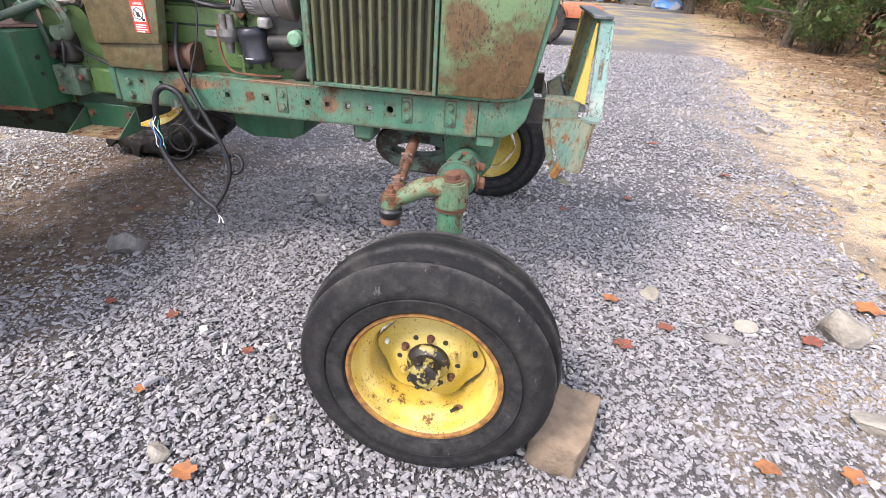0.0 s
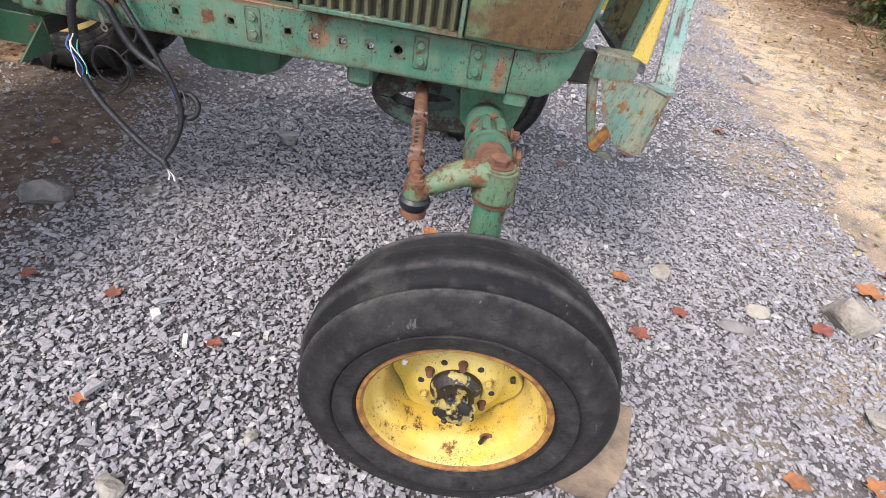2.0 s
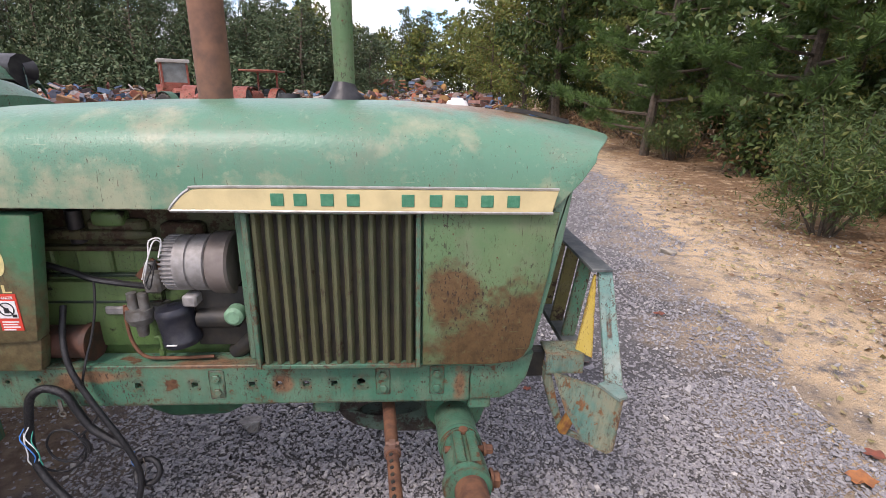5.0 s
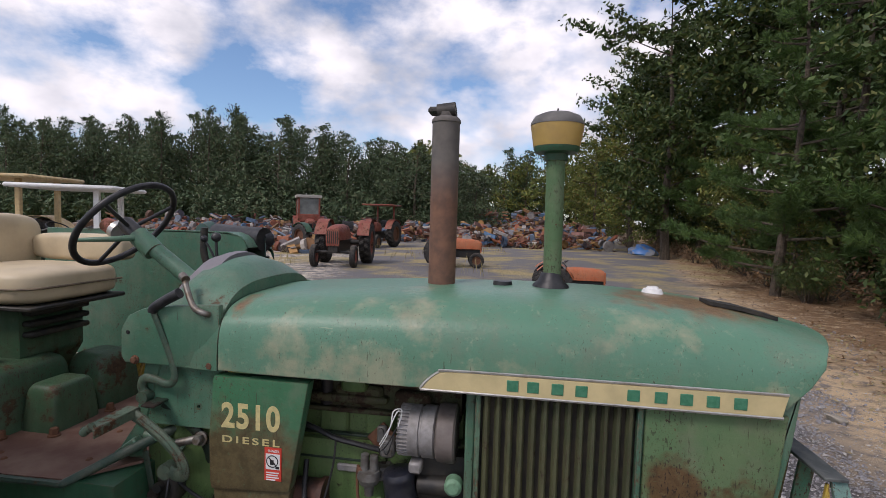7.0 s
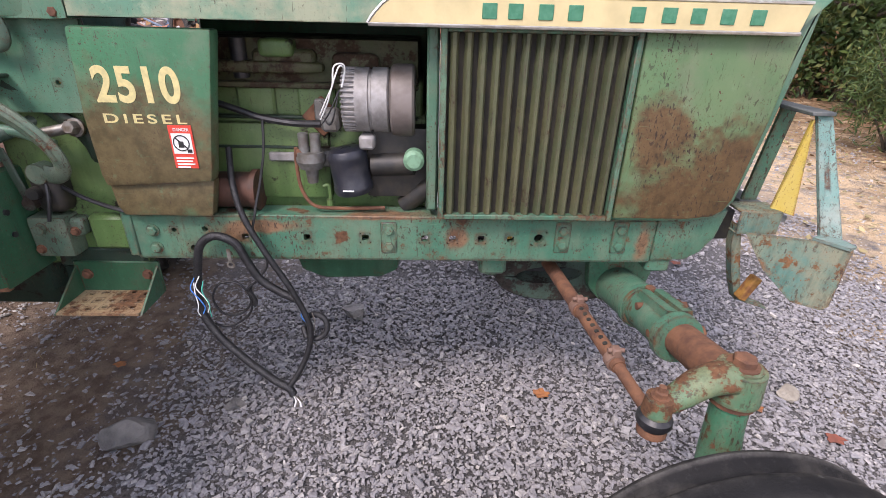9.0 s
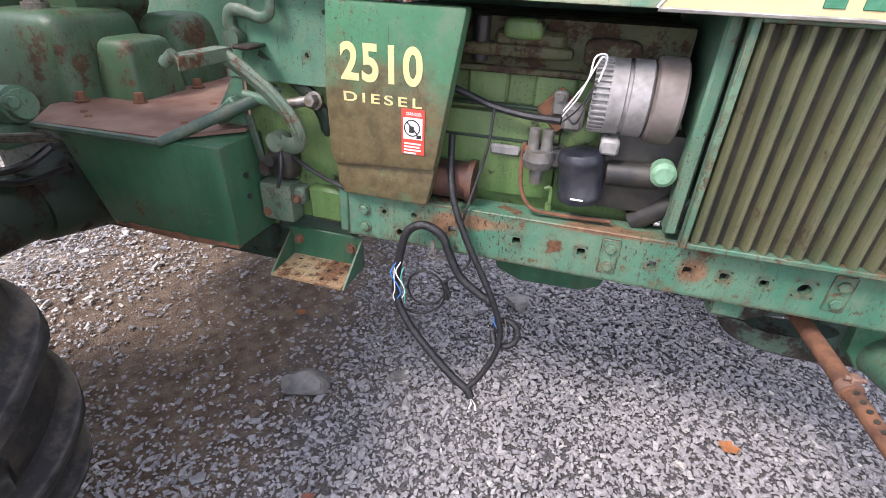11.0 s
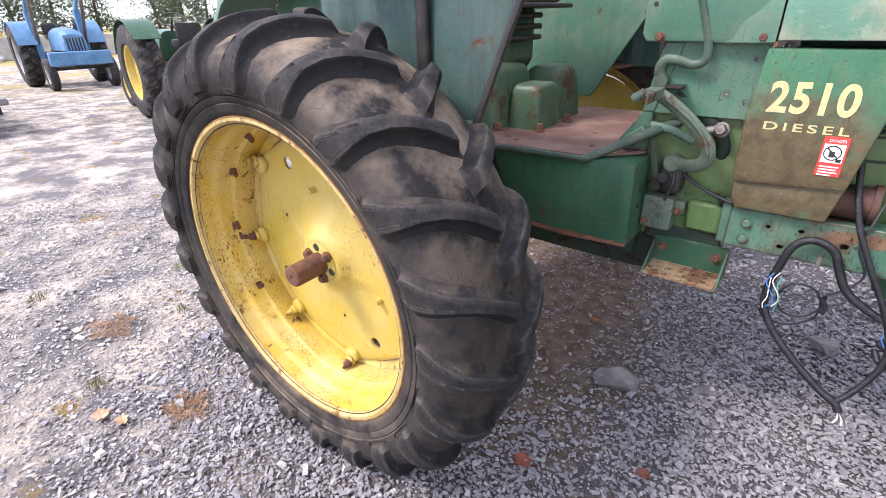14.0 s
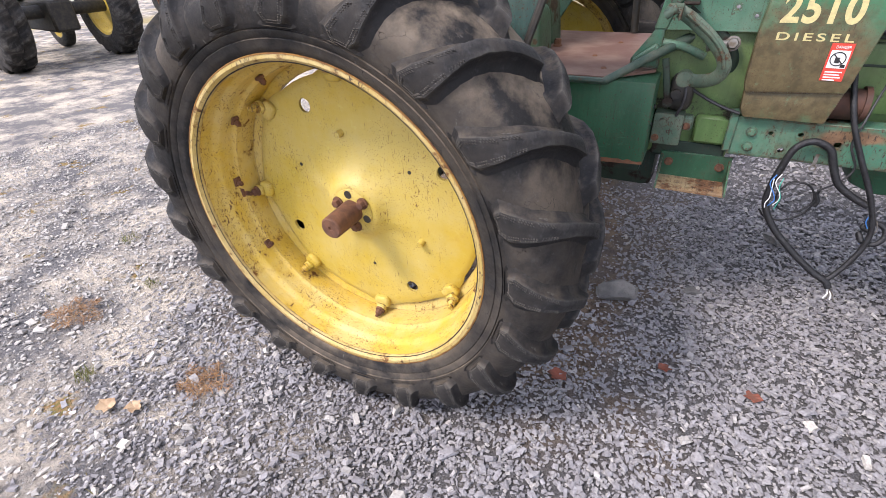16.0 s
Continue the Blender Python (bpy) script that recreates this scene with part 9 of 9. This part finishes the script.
def scatter(name, n, box_, size, mat, label, category, keep, seed, flat=0.8, lift=0.4):
    """Many loose bits as one mesh: squashed, jagged shards."""
    rng = np.random.default_rng(seed)
    ico = np.array([(a, b, c) for a in (-1, 1) for b in (-1, 1) for c in (-1, 1)]) * 0.62
    fc = np.array([(0, 1, 3), (0, 3, 2), (4, 6, 7), (4, 7, 5), (0, 4, 5), (0, 5, 1), (2, 3, 7), (2, 7, 6), (1, 5, 7), (1, 7, 3)])
    x, y = rng.uniform(box_[0], box_[1], n), rng.uniform(box_[2], box_[3], n)
    ok = keep(x, y, rng.uniform(0, 1, n))
    x, y = x[ok], y[ok]
    n = len(x)
    s = size * np.exp(rng.normal(0, 0.36, n))
    jag = 1 + rng.uniform(-0.55, 0.32, (n, 8, 3))
    jag[:, 1::2, :2] *= rng.uniform(0.45, 1.0, (n, 1, 2))
    v = ico[None] * jag * np.stack([s * rng.uniform(0.85, 1.6, n), s * rng.uniform(0.55, 1.0, n), s * flat * rng.uniform(0.5, 1.1, n)], 1)[:, None]
    ax, az = rng.normal(0, 0.30, n), rng.uniform(0, 6.28, n)
    cy_, sy_ = np.cos(ax), np.sin(ax)
    v = np.stack([v[..., 0] * cy_[:, None] - v[..., 2] * sy_[:, None], v[..., 1], v[..., 0] * sy_[:, None] + v[..., 2] * cy_[:, None]], -1)
    ca, sa = np.cos(az), np.sin(az)
    v = np.stack([v[..., 0] * ca[:, None] - v[..., 1] * sa[:, None], v[..., 0] * sa[:, None] + v[..., 1] * ca[:, None], v[..., 2]], -1)
    v += np.stack([x, y, s * lift * rng.uniform(0.2, 2.0, n)], 1)[:, None]
    me = bpy.data.meshes.new(name)
    me.vertices.add(n * 8)
    me.vertices.foreach_set("co", v.reshape(-1))
    me.loops.add(n * 30)
    me.loops.foreach_set("vertex_index", (np.arange(n)[:, None, None] * 8 + fc[None]).reshape(-1).astype(np.int32))
    me.polygons.add(n * 10)
    me.polygons.foreach_set("loop_start", np.arange(0, n * 30, 3, dtype=np.int32))
    me.polygons.foreach_set("use_smooth", np.zeros(n * 10, dtype=bool))
    me.update(calc_edges=True)
    me.materials.append(mat)
    tagged(new(name, me), label, category, kind="stuff")


def wob(x, y):
    return 0.35 * np.sin(2.1 * x + 1.3 * y) + 0.25 * np.sin(3.7 * y - 1.9 * x + 1.0)


def dense(x, y, u):
    sand = (x - 0.24 * y + 0.5 * wob(x, y)) > 4.45
    ragged = 0.22 * wob(x, y) + 0.16 * wob(3.1 * x + 2.0, 2.9 * y) + 0.10 * wob(7.3 * x, 6.7 * y + 1.0)
    soft = lambda d: np.clip(d / 0.55 + 0.5, 0.0, 1.0)
    bare = soft(y + 0.80 + ragged) * soft(1.4 - y + ragged) * soft(x + 0.9 + ragged) * soft(0.74 - x + ragged)
    left = np.clip((x + 1.45 - 0.35 * wob(x, y) - 0.25 * wob(2.7 * x, 2.3 * y)) / 1.5, 0.0, 1.0)
    p = np.where(sand, 0.10, np.where(y < 2, left, 1.0) * (1.0 - 0.88 * bare))
    return u < p


scatter("gravel", 150000, (-1.5, 4.6, -1.9, 1.0), 0.0086, GRAVEL, "loose crushed grey stone covering the yard", "gravel", dense, 1, 0.42, 0.50)
scatter("rear_gravel", 26000, (-1.9, 4.9, 1.0, 3.4), 0.0110, GRAVEL, "crushed grey stone beyond the tractor", "gravel", dense, 15, 0.5, 0.5)
scatter("fore_gravel", 16000, (-1.5, 4.7, -2.8, -1.95), 0.0100, GRAVEL, "loose crushed grey stone in front of the tractor side", "gravel", dense, 12, 0.45, 0.45)
scatter("coarse_gravel", 420, (-1.2, 5.2, -1.95, 3.0), 0.016, PALEGRAVEL, "larger pale pieces of crushed stone", "gravel", dense, 2, 0.6, 0.4)
scatter("sand_grit", 9000, (4.0, 7.2, -1.6, 4.5), 0.0085, PALEGRAVEL, "scattered grit on the sandy strip", "gravel", lambda x, y, u: u < 0.75, 21, 0.5, 0.3)
scatter("distant_gravel", 18000, (2.2, 8.0, 3.4, 9.5), 0.016, GRAVEL, "crushed stone further along the yard road", "gravel", lambda x, y, u: u < np.where((x - 0.24 * y + 0.5 * wob(x, y)) > 4.4, 0.06, 1.0), 3)
scatter("side_gravel", 44000, (-4.4, -0.2, -2.8, 2.4), 0.0098, PALEGRAVEL, "dusty pale crushed stone beside the tractor", "gravel", lambda x, y, u: u < np.clip(1.0 - 0.35 * (x + 1.2), 0.0, 1.0) * (0.75 + 0.3 * wob(x, y)), 4, 0.5, 0.4)


def litter(name, n, box_, size, mat, label, category, keep, seed, upright=False, slim=0.55):
    rng = np.random.default_rng(seed)
    x, y = rng.uniform(box_[0], box_[1], n), rng.uniform(box_[2], box_[3], n)
    ok = keep(x, y, rng.uniform(0, 1, n))
    x, y = x[ok], y[ok]
    n = len(x)
    L = size * rng.uniform(0.5, 1.3, n)
    if upright:
        d = unit(np.stack([rng.normal(0, 0.35, n), rng.normal(0, 0.35, n), np.ones(n)], 1))
        z = L
        W = L * 0.04 + 0.001
    else:
        d = unit(np.stack([rng.normal(0, 1, n), rng.normal(0, 1, n), rng.normal(0, 0.25, n)], 1))
        z = np.full(n, 0.016) + rng.uniform(0, 0.02, n)
        W = L * slim
    s = unit(np.cross(d, np.stack([rng.normal(0, 0.3, n), rng.normal(0, 0.3, n), np.ones(n)], 1) if not upright else rng.normal(0, 1, (n, 3))))
    me = leaf_mesh(name, (np.stack([x, y, z], 1), d, s, L, W), mat)
    tagged(new(name, me), label, category, kind="stuff")


litter("leaf_litter", 22000, (4.2, 12.0, -1.5, 22.0), 0.032, DEADLEAF, "brown fallen leaves under the trees", "leaf litter", lambda x, y, u: u < np.clip((x - 0.17 * y + 0.5 * wob(x, y) - 4.9) * 0.36, 0.0, 0.9), 6)
litter("straw", 3200, (4.3, 8.0, -1.0, 9.0), 0.03, STRAW, "dry straw on the sandy strip", "straw", lambda x, y, u: u < np.clip((x - 0.24 * y - 4.1) * 0.8, 0.0, 0.8), 7)
litter("dry_weeds", 5200, (-14.0, 6.0, 12.0, 34.0), 0.28, STRAW, "patches of dry weeds around the parked machines", "weeds", lambda x, y, u: u < np.clip(0.9 * np.sin(0.9 * x + 1.2) * np.sin(0.55 * y) - 0.25, 0, 1), 8, True)
litter("weed_tufts", 2600, (-3.0, 0.2, -2.2, 1.6), 0.020, STRAW, "small dry weeds in the gravel", "weeds", lambda x, y, u: u < np.clip(2.0 * np.sin(3.1 * x + 0.4) * np.sin(4.3 * y + 1.0) - 1.0, 0, 1), 9, True)


def patch(x, y, r, mat, n, size, label, seed, upright=False):
    rng = np.random.default_rng(seed)
    rad = lambda a: r * (0.75 + 0.35 * np.sin(3 * a + seed) * np.sin(2 * a + 1.0))
    litter("straw_patch", n, (x - r * 1.2, x + r * 1.2, y - r, y + r), size, mat, label, "straw",
           lambda u, v, w: (np.hypot(u - x, (v - y) * 1.3) < rad(np.arctan2(v - y, u - x))) & (w < 1.15 - np.hypot(u - x, v - y) / r * 0.7), seed, upright, 0.09)


for k, (x, y, r) in enumerate(((-0.58, -1.40, 0.14), (-1.49, -1.34, 0.17), (0.55, -1.52, 0.07), (-0.75, -0.85, 0.09))):
    patch(x, y, r, PINESTRAW, int(14000 * r), 0.018, "flat patch of brown pine straw on the gravel", 70 + k)
for k, (x, y, r) in enumerate(((-1.03, -1.58, 0.07), (-1.35, -1.05, 0.06), (-1.9, -0.8, 0.09), (-2.2, -1.5, 0.08))):
    patch(x, y, r, WEEDGREEN, int(3500 * r), 0.022, "small green and yellow weed growing in the gravel", 80 + k, True)
